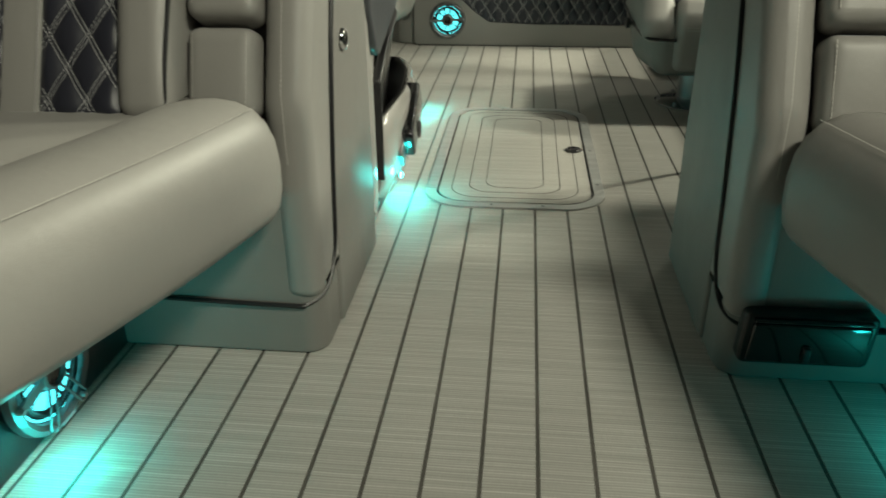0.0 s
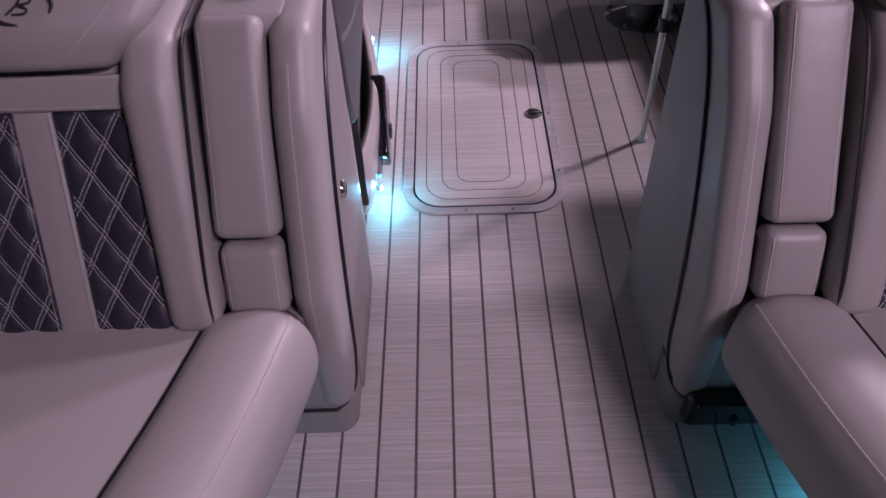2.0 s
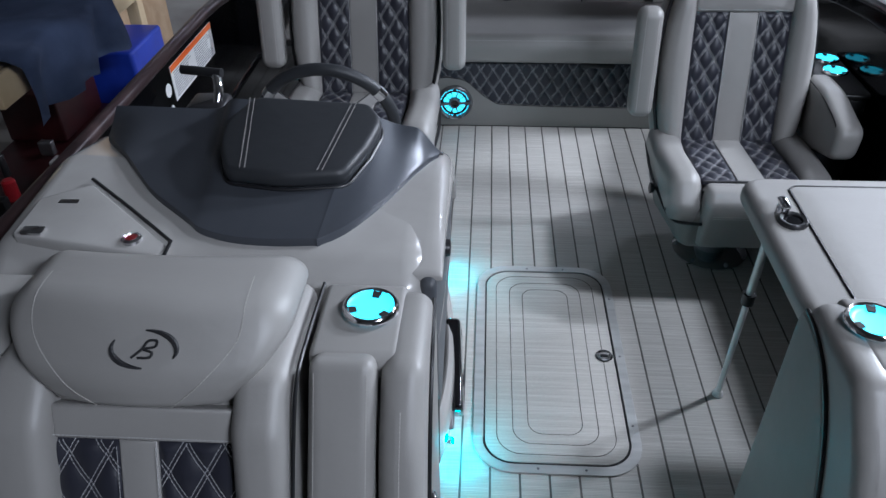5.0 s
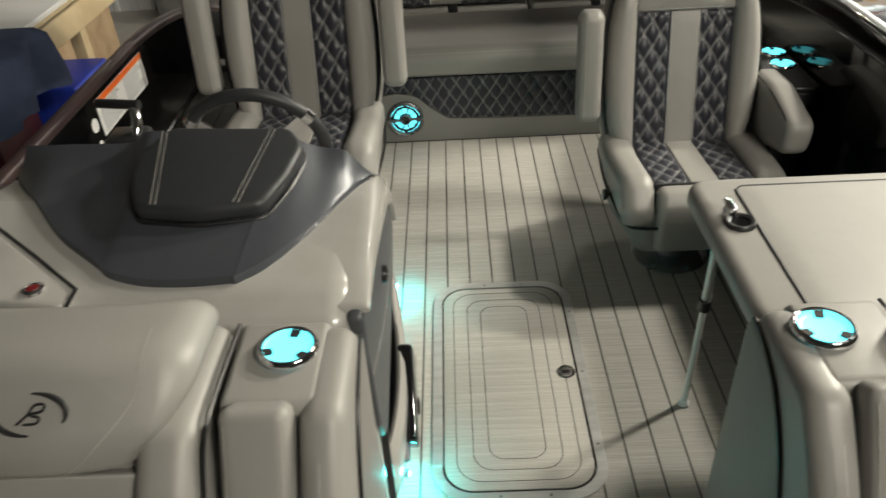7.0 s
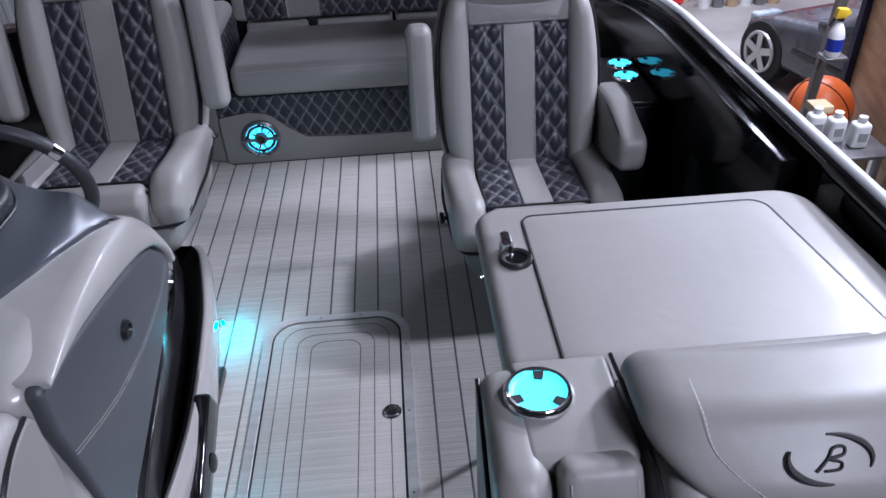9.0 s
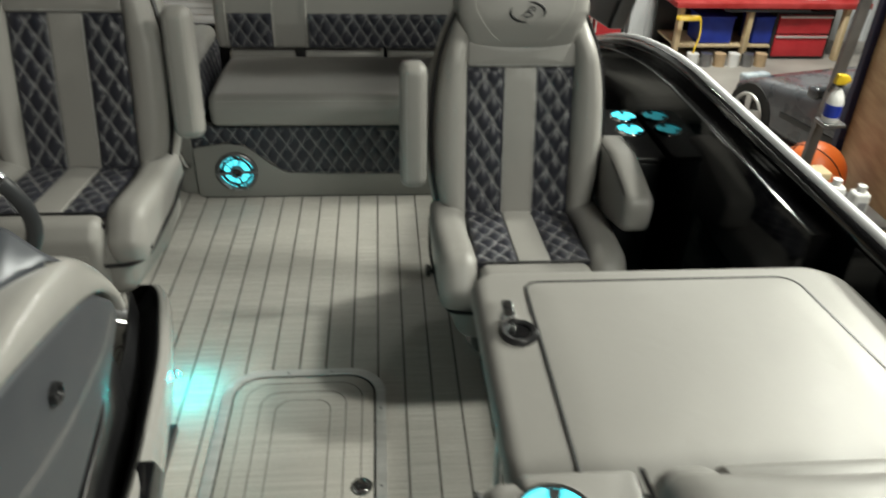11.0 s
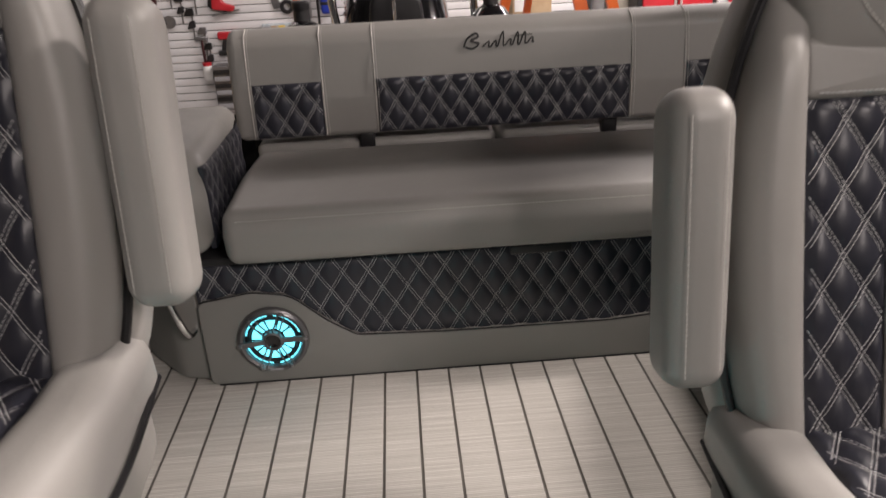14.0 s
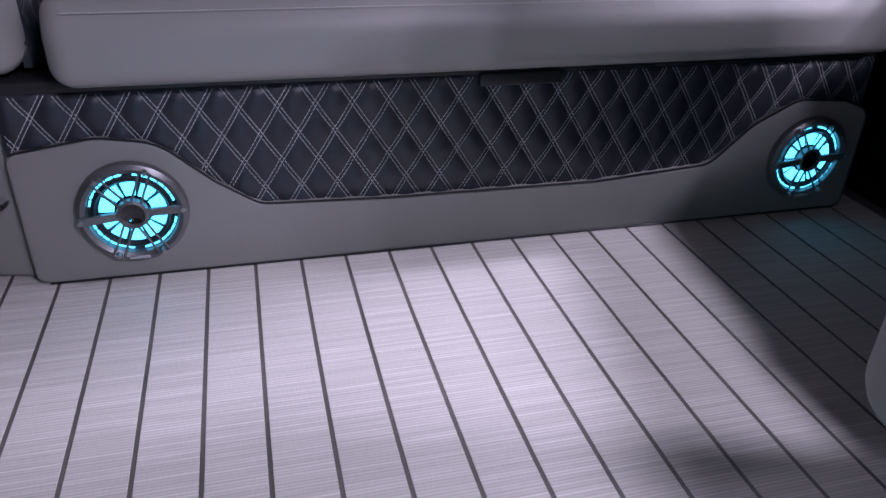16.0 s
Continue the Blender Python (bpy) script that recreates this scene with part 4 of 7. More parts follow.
# dash: a sheet swept from its flange up to the back, raised to a pod in the middle
cols = [((-0.965, 1.305), (-0.975, 1.400, 0.893)), ((-0.870, 1.190), (-0.890, 1.385, 0.900)), ((-0.770, 1.063), (-0.800, 1.368, 0.906)), ((-0.688, 0.990), (-0.712, 1.350, 0.914)),
        ((-0.655, 0.962), (-0.680, 1.335, 0.930)), ((-0.625, 0.935), (-0.650, 1.310, 0.958)), ((-0.560, 0.912), (-0.600, 1.300, 0.962)), ((-0.480, 0.906), (-0.480, 1.295, 0.962)),
        ((-0.400, 0.910), (-0.372, 1.285, 0.962)), ((-0.385, 0.912), (-0.352, 1.280, 0.961)), ((-0.330, 0.965), (-0.312, 1.278, 0.934)), ((-0.268, 1.090), (-0.275, 1.290, 0.912)),
        ((-0.234, 1.175), (-0.243, 1.288, 0.908)), ((-0.214, 1.220), (-0.226, 1.286, 0.903)), ((-0.203, 1.248), (-0.208, 1.290, 0.880)), ((-0.192, 1.270), (-0.190, 1.302, 0.848)), ((-0.182, 1.292), (-0.172, 1.318, 0.820))]
shell_top = lambda x, y: float(np.interp(y, [0.90, 1.20, 1.388], [0.848, 0.868, 0.826])) - shoulder(x, y) - 0.06 * (1 - math.sqrt(1 - min(1.0, max(0.0, (x + 0.23) / 0.06)) ** 2))
lip_top = lambda x, y: float(np.interp(y, [0.86, 1.20, 1.30, 1.36], [0.830, 0.837, 0.824, 0.802])) if x > -0.25 else 0.0
lo_c = curve_pts([(*a, max(shell_top(*a), lip_top(*a)) + 0.003) for a, b in cols], 5)
hi_c = curve_pts([b for a, b in cols], 5)
bm = bmesh.new()
rows = []
for a, b in zip(lo_c, hi_c):
    line = [Vector((a.x, a.y, a.z - 0.04)), a + Vector((0, 0, 0.004)), a + Vector((0, 0.003, 0.009))]
    for k in range(1, 11):
        f = k / 10
        p = a.lerp(b, f)
        p.z = a.z + 0.009 + (b.z - a.z - 0.009) * (f - 0.10 * math.sin(math.pi * f))
        line.append(p)
    line += [b + Vector((0, 0.012, -0.006)), b + Vector((0, 0.016, -0.02)), b + Vector((0, 0.030, -0.09)), b + Vector((0, 0.034, -0.13))]
    rows.append([bm.verts.new(p) for p in line])
for a, b in zip(rows, rows[1:]):
    for k in range(len(a) - 1):
        bm.faces.new((a[k], a[k + 1], b[k + 1], b[k]))
part("dash", bm, DASH, con, "dark grey moulded dash", smooth=32)
# padded visor over the instruments
VO = rp([(-0.604, 1.058, 0.035), (-0.480, 1.036, 0.2), (-0.355, 1.056, 0.035), (-0.318, 1.140, 0.08), (-0.296, 1.225, 0.05), (-0.330, 1.272, 0.03), (-0.588, 1.284, 0.04), (-0.638, 1.205, 0.06), (-0.634, 1.140, 0.08)], 0.03, 6)
vz = lambda x, y: 0.903 + (y - 1.05) * 0.245 - 0.35 * (x + 0.48) ** 2
visor = part("visor", slab(bmesh.new(), VO, "z", -0.012, 0.024, 0.013, 5, 0, 0.003, lambda p: Vector((p.x, p.y, p.z + vz(p.x, p.y)))), HOOD, con, "black stitched vinyl instrument visor", smooth=60)
bm = bmesh.new()
for a, b in (((-0.563, 1.056), (-0.590, 1.272)), ((-0.405, 1.052), (-0.362, 1.262))):
    for o in (-0.005, 0.005):
        pts = [Vector((*a, 0)).lerp(Vector((*b, 0)), f) for f in np.linspace(0, 1, 7)]
        stitches(bm, [Vector((p.x + o, p.y, vz(p.x, p.y) + 0.0255)) for p in pts], (0, -0.26, 0.96), lift=0.0015)
part("stitching", bm, GTHREAD, visor)
bm = bmesh.new()
tube(bm, [(p[0], p[1], vz(p[0], p[1]) - 0.010) for p in inset(ccw([tuple(q) for q in VO]), -0.0015)], 0.0035, 6, True)
part("gasket", bm, PIPE, con)
# access hatch on the front deck
dp = [(-0.985, 0.90), (-0.672, 0.845), (-0.675, 0.885), (-0.895, 1.075), (-0.985, 1.02)]
part("access_hatch", slab(bmesh.new(), rp(dp, 0.015), "z", 0.836, 0.862, 0.006, 3, warp=lambda p: Vector((p.x, p.y, p.z + 0.06 * (p.y - 0.90)))), GEL, con, "pale grey access hatch lid")
bm = bmesh.new()
tube(bm, [(-0.664, 0.838, 0.860), (-0.666, 0.890, 0.862), (-0.780, 0.990, 0.866), (-0.905, 1.095, 0.870)], 0.004, 6)
part("gasket", bm, PIPE, con)
but = part("push_latch", lathe(bmesh.new(), [(0.0, 0.006), (0.011, 0.006), (0.013, 0.009), (0.019, 0.006), (0.020, 0.0)], pose(-0.742, 0.893, 0.860), 20), CHROME, con, "round chrome push latch")
part("button", lathe(bmesh.new(), [(0.0, 0.009), (0.010, 0.008), (0.012, 0.005)], pose(-0.742, 0.893, 0.860), 16), surface("dark_red_plastic", (0.12, 0.01, 0.015), (0.18, 0.02, 0.02), 0.3), but)
for hx, hy in ((-0.918, 1.014), (-0.943, 0.91)):
    hg = part("hinge", box(hx - 0.022, hx + 0.022, hy - 0.012, hy + 0.012, 0.860, 0.869, 0.003), CHROME, con, "chrome strap hinge")
# aisle side: storage door, open slot, step handle
DOORP = rp([(0.846, 0.818, 0.02), (1.112, 0.772, 0.3), (1.30, 0.730, 0.1), (1.40, 0.693, 0.05), (1.462, 0.637, 0.03), (1.478, 0.590, 0.02), (1.377, 0.520, 0.2), (1.247, 0.476, 0.2), (1.111, 0.436, 0.2), (0.962, 0.394, 0.02), (0.915, 0.418, 0.03), (0.874, 0.496, 0.05), (0.842, 0.727, 0.03)], 0.03, 6)
door = part("storage_door", slab(bmesh.new(), DOORP, "x", -0.192, -0.160, 0.012, 4), DOORG, con, "slate grey storage door with a stitched seam")
part("knob", lathe(bmesh.new(), [(0.0, 0.004), (0.011, 0.004), (0.014, 0.011), (0.019, 0.010), (0.021, 0.0)], pose(-0.1595, 1.156, 0.667, 0, 90, 0), 20), BLACKP, door, "round black latch")
bm = bmesh.new()
seam_line = curve_pts([(1.445, 0.612), (1.366, 0.583), (1.211, 0.576), (1.073, 0.591), (0.97, 0.618), (0.857, 0.658)], 5)
for o in (0.0, 0.008):
    stitches(bm, [(-0.1605, p.x, p.y + o) for p in seam_line], (1, 0, 0), lift=0.0012)
part("stitching", bm, GTHREAD, door)
# low pod along the aisle: a pale lip that sweeps away aft, with an open black pocket behind it
pod_line = [Vector(p) for p in curve_pts([(-0.180, 1.005, 0.205), (-0.158, 1.06, 0.228), (-0.146, 1.16, 0.236), (-0.146, 1.30, 0.230), (-0.158, 1.45, 0.218), (-0.184, 1.65, 0.200), (-0.218, 1.85, 0.175), (-0.266, 2.05, 0.150), (-0.308, 2.20, 0.128), (-0.350, 2.28, 0.110)], 5)]
lip_sect = [(-0.045, 0.0, 0.0), (-0.016, 0.0, 0.10), (0.0, 0.0, 0.34), (0.004, 0.0, 0.60), (0.001, 0.0, 0.82), (-0.005, 0.0, 0.95), (-0.016, 0.0, 1.0), (-0.027, 0.0, 0.985), (-0.031, 0.0, 0.93), (-0.040, 0.0, 0.55), (-0.060, 0.0, 0.0)]
pocket_sect = [(-0.028, 0.004, 0.99), (-0.036, 0.002, 0.97), (-0.050, 0.0, 0.50), (-0.062, 0.0, 0.22), (-0.090, 0.0, 0.22), (-0.098, 0.012, 1.0), (-0.104, 0.030, 1.0), (-0.110, 0.026, 1.0), (-0.110, 0.0, 0.2)]


def pod_sweep(sect):
    bm, prev = bmesh.new(), None
    for i, p in enumerate(pod_line):
        t = (pod_line[min(i + 1, len(pod_line) - 1)] - pod_line[max(i - 1, 0)])
        t.z = 0
        t.normalize()
        nx = Vector((t.y, -t.x, 0))
        row = [bm.verts.new(Vector((p.x, p.y, 0.002)) + nx * o + Vector((0, 0, dz_ + p.z * f))) for o, dz_, f in sect]
        if prev:
            for k in range(len(row)):
                j = (k + 1) % len(row)
                bm.faces.new((prev[k], prev[j], row[j], row[k]))
        else:
            bm.faces.new(row)
        prev = row
    bm.faces.new(prev[::-1])
    return bm


part("lower_shell", pod_sweep(lip_sect), GEL, con, "pale glossy moulding that sweeps along the aisle", smooth=60)
part("pocket", pod_sweep(pocket_sect), BLACKP, con, "black open storage pocket", smooth=60)
part("pocket_side", slab(bmesh.new(), rp([(1.00, 0.08), (1.00, 0.330, 0.02), (1.13, 0.398, 0.2), (1.35, 0.440, 0.3), (1.55, 0.430, 0.1), (1.70, 0.30, 0.1), (1.715, 0.08)], 0.012), "x", -0.190, -0.170, 0.005, warp=taper), BLACKP, con, "black pocket wall")
hnd = part("grab_handle", slab(bmesh.new(), rp([(1.115, 0.168, 0.02), (1.15, 0.095, 0.012), (1.44, 0.150, 0.012), (1.412, 0.232, 0.02)], 0.015), "x", -0.162, -0.120, 0.010, 4, warp=lambda p: Vector((p.x - 0.10 * max(0.0, p.z - 0.13) - 0.045 * (p.y - 1.28), p.y, p.z))), GLOSSB, con, "gloss black angled handle")
part("handle_pad", lathe(bmesh.new(), [(0.0, 0.006), (0.020, 0.005), (0.026, 0.0)], pose(-0.120, 1.26, 0.135, 0, 90, 0), 16), BLACKP, hnd)
part("handle_bracket", slab(bmesh.new(), rp([(1.085, 0.120), (1.125, 0.075), (1.16, 0.10), (1.13, 0.155)], 0.008), "x", -0.158, -0.140, 0.004), SATIN, hnd, "satin metal bracket")
for lx, ly in ((-0.147, 1.092), (-0.214, 1.88)):
    lt = thing("courtesy_lens", (lx, ly, 0.06), "small glowing courtesy light lens at the console foot", "light")
    part("bezel", lathe(bmesh.new(), [(0.008, 0.0), (0.009, 0.005), (0.0125, 0.004), (0.013, -0.006)], pose(lx, ly, 0.066, 0, 90, -10), 16, ring=True), CHROME, lt)
    part("lens", lathe(bmesh.new(), [(0.0, 0.008), (0.006, 0.006), (0.009, 0.0)], pose(lx, ly, 0.066, 0, 90, -10), 14), LEDM, lt)
# steering wheel
wc, wn = Vector((-0.487, 1.55, 0.785)), Vector((0.0, 0.96, 0.28))
wu = Vector((1, 0, 0))
wv = wn.cross(wu).normalized()
whl = thing("steering_wheel", tuple(wc), "black padded steering wheel with polished spokes", "steering wheel")
bm = bmesh.new()
tube(bm, [wc + wu * 0.172 * math.cos(a) + wv * 0.172 * math.sin(a) for a in np.linspace(0, math.tau, 48, endpoint=False)], 0.0165, 12, True)
part("rim", bm, HOOD, whl, "black vinyl rim")
for a in (35, 145, 270):
    bm = bmesh.new()
    e = wu * math.cos(radians(a)) - wv * math.sin(radians(a))
    bar(bm, wc - wn * 0.03 + e * 0.03, wc + e * 0.168, 0.03, 0.006, wn)
    part("spoke", bm, CHROME, whl, "polished metal spoke")
    bm = bmesh.new()
    t = wn.cross(e)
    tube(bm, [wc + (e * math.cos(k) + t * math.sin(k)) * 0.172 for k in (-0.07, 0, 0.07)], 0.0178, 12)
    part("clip", bm, CHROME, whl)
part("hub", lathe(bmesh.new(), [(0.0, 0.012), (0.035, 0.008), (0.042, -0.03), (0.04, -0.09)], Matrix.Translation(wc - wn * 0.03) @ wn.to_track_quat("Z", "Y").to_matrix().to_4x4(), 24), BLACKP, whl)
thr = thing("throttle_lever", (-0.80, 1.50, 0.89), "chrome and black engine throttle lever", "throttle")
part("mount", box(-0.86, -0.76, 1.46, 1.56, 0.88, 0.915, 0.015), BLACKP, thr)
bm = bmesh.new()
tube(bm, curve_pts([(-0.785, 1.50, 0.905), (-0.782, 1.52, 0.935), (-0.79, 1.545, 0.965)], 5), 0.012, 10)
part("stem", bm, CHROME, thr)
bm = bmesh.new()
tube(bm, [(-0.775, 1.545, 0.972), (-0.86, 1.56, 0.972), (-0.885, 1.565, 0.972)], 0.012, 10)
part("grip", bm, BLACKP, thr)
thr.location += Vector((0.03, -0.02, -0.045))

# ---- captain's chairs ----
def captains_chair(cx, cy, dz, arms, label):
    """A pedestal chair that faces the bow. arms: for the aisle and fence side, up or down."""
    T = thing("captains_chair", (cx, cy + 0.10, 0.0), label, "boat seat", "pair of captain's chairs")
    W = lambda x, y, z: Vector((cx + x, cy + y, dz + z))
    tr = lambda bm: (bmesh.ops.translate(bm, verts=bm.verts, vec=W(0, 0, 0)), bm)[1]
    # base shell and pedestal
    part("shell", tr(slab(bmesh.new(), rp([(-0.215, -0.07, 0.06), (0.215, -0.07, 0.06), (0.255, 0.20, 0.1), (0.235, 0.46, 0.08), (-0.235, 0.46, 0.08), (-0.255, 0.20, 0.1)], 0.06, 6), "z", 0.135, 0.345, 0.06, 6)), GREYB, T, "grey vinyl seat shell")
    part("column", lathe(bmesh.new(), [(0.058, 0.02), (0.055, 0.10), (0.055, 0.2 + dz)], pose(cx - 0.03, cy + 0.14, 0), 24), STEEL, T, "grey metal pedestal column")
    plate = part("base_plate", lathe(bmesh.new(), [(0.135, 0.001), (0.135, 0.008), (0.11, 0.018), (0.06, 0.024), (0.0, 0.024)], pose(cx - 0.03, cy + 0.14, 0), 32), CHROME, T, "polished round base plate")
    for a in range(6):
        part("bolt", lathe(bmesh.new(), [(0.0, 0.022), (0.006, 0.021), (0.008, 0.010)], pose(cx - 0.03 + 0.12 * math.cos(a), cy + 0.14 + 0.12 * math.sin(a), 0), 8), STEEL, plate)
    # seat: side bolsters, quilted middle, flip-up front
    for q in (-1, 1):
        b = slab(bmesh.new(), rp([(-0.075, 0.25, 0.03), (-0.085, 0.325, 0.05), (-0.02, 0.418, 0.08), (0.20, 0.405, 0.2), (0.40, 0.40, 0.05), (0.42, 0.28, 0.03)], 0.04, 7), "x", *sorted((q * 0.158, q * 0.270)), 0.045, 7)
        for v in b.verts:
            f = (v.co.y - 0.0) / 0.4
            v.co.x += q * 0.012 * math.sin(math.pi * min(1, max(0, f)))
        part("seat_bolster", tr(b), GREY, T)
        bm = bmesh.new()
        tube(bm, curve_pts([W(q * 0.270, 0.38, 0.315), W(q * 0.2815, 0.20, 0.300), W(q * 0.2715, 0.05, 0.285), W(q * 0.262, -0.03, 0.276), W(q * 0.235, -0.076, 0.268), W(q * 0.155, -0.086, 0.265)], 6), 0.0055, 6)
        part("piping", bm, PIPE, T, "black piping")
    part("seat_core", tr(box(-0.162, 0.162, -0.02, 0.40, 0.28, 0.350, 0.02)), GREY, T)
    sd = Vector((0, 0.38, -0.030)).normalized()
    for a, b in ((-0.162, -0.046), (0.046, 0.162)):
        quilt(T, "quilted_strip", plane(W(a, -0.015, 0.390), (1, 0, 0), sd), b - a, 0.385, phase=(0.3, 0.2))
    part("centre_strip", tr(slab(bmesh.new(), [(-0.047, 0), (0.047, 0), (0.047, 0.385), (-0.047, 0.385)], "z", -0.01, 0.006, 0.005, 3, 0, 0.003, lambda p: Vector((p.x, -0.015, 0.389)) + sd * p.y + Vector((0, 0, p.z)))), GREY, T)
    fb = rp([(-0.085, 0.16, 0.03), (-0.105, 0.35, 0.04), (-0.075, 0.398, 0.03), (-0.018, 0.388, 0.01), (-0.02, 0.16, 0.02)], 0.03, 6)
    part("front_bolster", tr(slab(bmesh.new(), fb, "x", -0.160, 0.160, 0.03, 6)), GREY, T, "flip-up grey front bolster")
    bm = bmesh.new()
    tube(bm, [W(x, -0.017, 0.391) for x in np.linspace(-0.158, 0.158, 8)], 0.0036, 6)
    part("piping", bm, PIPE, T)
    bm = bmesh.new()
    for o in (0.30, 0.308):
        stitches(bm, [W(x, -0.1035, o) for x in np.linspace(-0.13, 0.13, 6)], (0, -1, 0), lift=0.003)
    part("stitching", bm, GTHREAD, T)
    # backrest: a broad shell that narrows to the top, with black piping along its edge
    d = Vector((0, 0.126, 0.478)).normalized()
    ux = Vector((1, 0, 0))
    n2 = ux.cross(d)
    O = W(0, 0.312, 0.338)

    def onback(p):
        return O + ux * p.x + d * (p.y * 1.04) + n2 * p.z
    flank = [p.to_2d() for p in curve_pts([(0.226, -0.02, 0), (0.262, 0.05, 0), (0.283, 0.18, 0), (0.284, 0.34, 0), (0.266, 0.47, 0), (0.230, 0.575, 0), (0.192, 0.640, 0), (0.150, 0.682, 0), (0.09, 0.690, 0)], 5)]
    outline = [(p.x, p.y) for p in flank] + [(-p.x, p.y) for p in flank[::-1]]
    part("back_shell", slab(bmesh.new(), outline, "z", -0.115, -0.02, 0.035, 5, 0.01, 0, onback), GREY, T)
    bm = bmesh.new()
    edge = [onback(Vector((*p, -0.019))) for p in inset(ccw(outline), 0.0135)]
    tube(bm, [p for p in edge if (p - O).dot(d) > 0.03], 0.0068, 8)
    part("piping", bm, PIPE, T, "black piping")
    for q in (-1, 1):
        bm, prev = bmesh.new(), None
        vs_ = [0.0, 0.006, 0.016, 0.03] + [0.03 + 0.60 * k / 26 for k in range(1, 27)] + [0.640, 0.648, 0.653, 0.655]
        for v in vs_:
            xo = float(np.interp(v, [p.y for p in flank], [p.x for p in flank])) - 0.017
            xo = max(xo, 0.200)
            xi = 0.158 - 0.010 * ease((v - 0.49) / 0.08)
            end = math.sqrt(max(0.0, 1 - max(0.0, 1 - v / 0.035) ** 2)) * math.sqrt(max(0.0, 1 - max(0.0, (v - 0.600) / 0.055) ** 2)) * (1 - 0.6 * ease((v - 0.49) / 0.12))
            row = []
            for k in range(15):
                u = 2 * k / 14 - 1
                h_ = (1 - abs(u) ** 2.6) ** 0.5
                row.append(bm.verts.new(onback(Vector((q * (xi + (xo - xi) * k / 14), v, -0.036 + 0.080 * h_ * end)))))
            row += [bm.verts.new(onback(Vector((q * x_, v, -0.044)))) for x_ in (xo, xi)]
            if prev:
                for k in range(len(row)):
                    j = (k + 1) % len(row)
                    bm.faces.new((prev[k], prev[j], row[j], row[k]))
            else:
                bm.faces.new(row)
            prev = row
        bm.faces.new(prev[::-1])
        part("back_bolster", bm, GREY, T, smooth=80)
    part("back_core", slab(bmesh.new(), [(-0.15, 0), (0.15, 0), (0.15, 0.5), (-0.15, 0.5)], "z", -0.04, -0.002, 0.004, 2, 0, 0, onback), GREY, T)
    L = 0.462
    for a, b in ((-0.164, -0.048), (0.048, 0.164)):
        quilt(T, "quilted_strip", plane(onback(Vector((a, 0.0, 0.002))), ux, d), b - a, L * 1.04, cu=0.057, cv=0.090, phase=(0.0 if a < 0 else 0.4, 0.1))
    part("centre_strip", slab(bmesh.new(), [(-0.049, 0.0), (0.049, 0.0), (0.049, L), (-0.049, L)], "z", -0.01, 0.008, 0.005, 3, 0, 0.003, onback), GREY, T)
    bm = bmesh.new()
    for xx in (-0.049, 0.049):
        stitches(bm, [onback(Vector((xx, L * f, 0.010))) for f in np.linspace(0.01, 0.99, 8)], n2, lift=0.004, width=0.002)
    stitches(bm, [onback(Vector((x, L + 0.007, 0.012))) for x in np.linspace(-0.150, 0.150, 8)], n2, lift=0.003, width=0.002)
    part("stitching", bm, THREAD, T)
    part("yoke", slab(bmesh.new(), rp([(-0.166, L), (0.166, L), (0.168, L + 0.075), (-0.168, L + 0.075)], 0.01, 3), "z", -0.03, 0.012, 0.010, 3, 0, 0.004, onback), GREY, T)
    # headrest pillow
    def hr(p):
        g = ease((p.y + 0.104) / 0.13)
        k = (0.83 + 0.17 * g) * (1.0 - 0.09 * ease((p.y - 0.045) / 0.06))
        u = p.x / 0.2
        return onback(Vector((p.x * k, 0.610 + p.y - 0.012 * u * u * (1 if p.y > 0 else 0), p.z - 0.033 - 0.012 * u * u - (0.024 * ease((-0.01 - p.y) / 0.09) if p.z > 0 else 0.0))))
    head = part("headrest", pillow((0.200, 0.104, 0.078), 0.034, 0.007, hr, (14, 12, 4)), GREY, T, "padded grey headrest", smooth=80)
    bm = bmesh.new()
    for q in (-1, 1):
        pts = [hr(Vector((q * a, b, 0.078 + 0.007 * (1 - (a / 0.2) ** 2) * (1 - (b / 0.104) ** 2)))) for a, b in ((0.085, -0.072), (0.112, -0.05), (0.135, -0.01), (0.146, 0.03), (0.150, 0.068))]
        stitches(bm, curve_pts(pts, 6), n2, lift=0.0015, width=0.0022)
    part("stitching", bm, GTHREAD, head)
    badge(head, onback(Vector((0.006, 0.615, 0.0525))), ux, d, 0.055)
    # arms
    for q, up in zip((-1, 1), arms):
        if up:
            bm = slab(bmesh.new(), rp([(0.280, 0.470, 0.035), (0.375, 0.448, 0.035), (0.430, 0.828, 0.045), (0.335, 0.852, 0.04)], 0.03, 7), "x", *sorted((q * 0.288, q * 0.370)), 0.030, 7)
        else:
            bm = slab(bmesh.new(), rp([(0.062, 0.430, 0.05), (0.050, 0.545, 0.045), (0.27, 0.596, 0.2), (0.425, 0.590, 0.03), (0.425, 0.42, 0.03), (0.30, 0.362, 0.05), (0.13, 0.412, 0.2)], 0.03, 6), "x", *sorted((q * 0.262, q * 0.350)), 0.026, 7)
        arm = part("armrest", tr(bm), GREY, T, "raised padded armrest" if up else "lowered padded armrest")
        bm = bmesh.new()
        if up:
            for o in (0.306, 0.350):
                stitches(bm, [W(q * o, 0.281 + 0.050 * f, 0.495 + 0.33 * f) for f in np.linspace(0, 1, 8)], (0, -0.98, 0.16), lift=0.002)
            part("stitching", bm, GTHREAD, arm)
        else:
            tube(bm, curve_pts([W(q * 0.2665, y, z) for y, z in ((0.078, 0.47), (0.074, 0.515), (0.105, 0.545), (0.19, 0.566), (0.28, 0.579), (0.40, 0.578))], 5), 0.0025, 6)
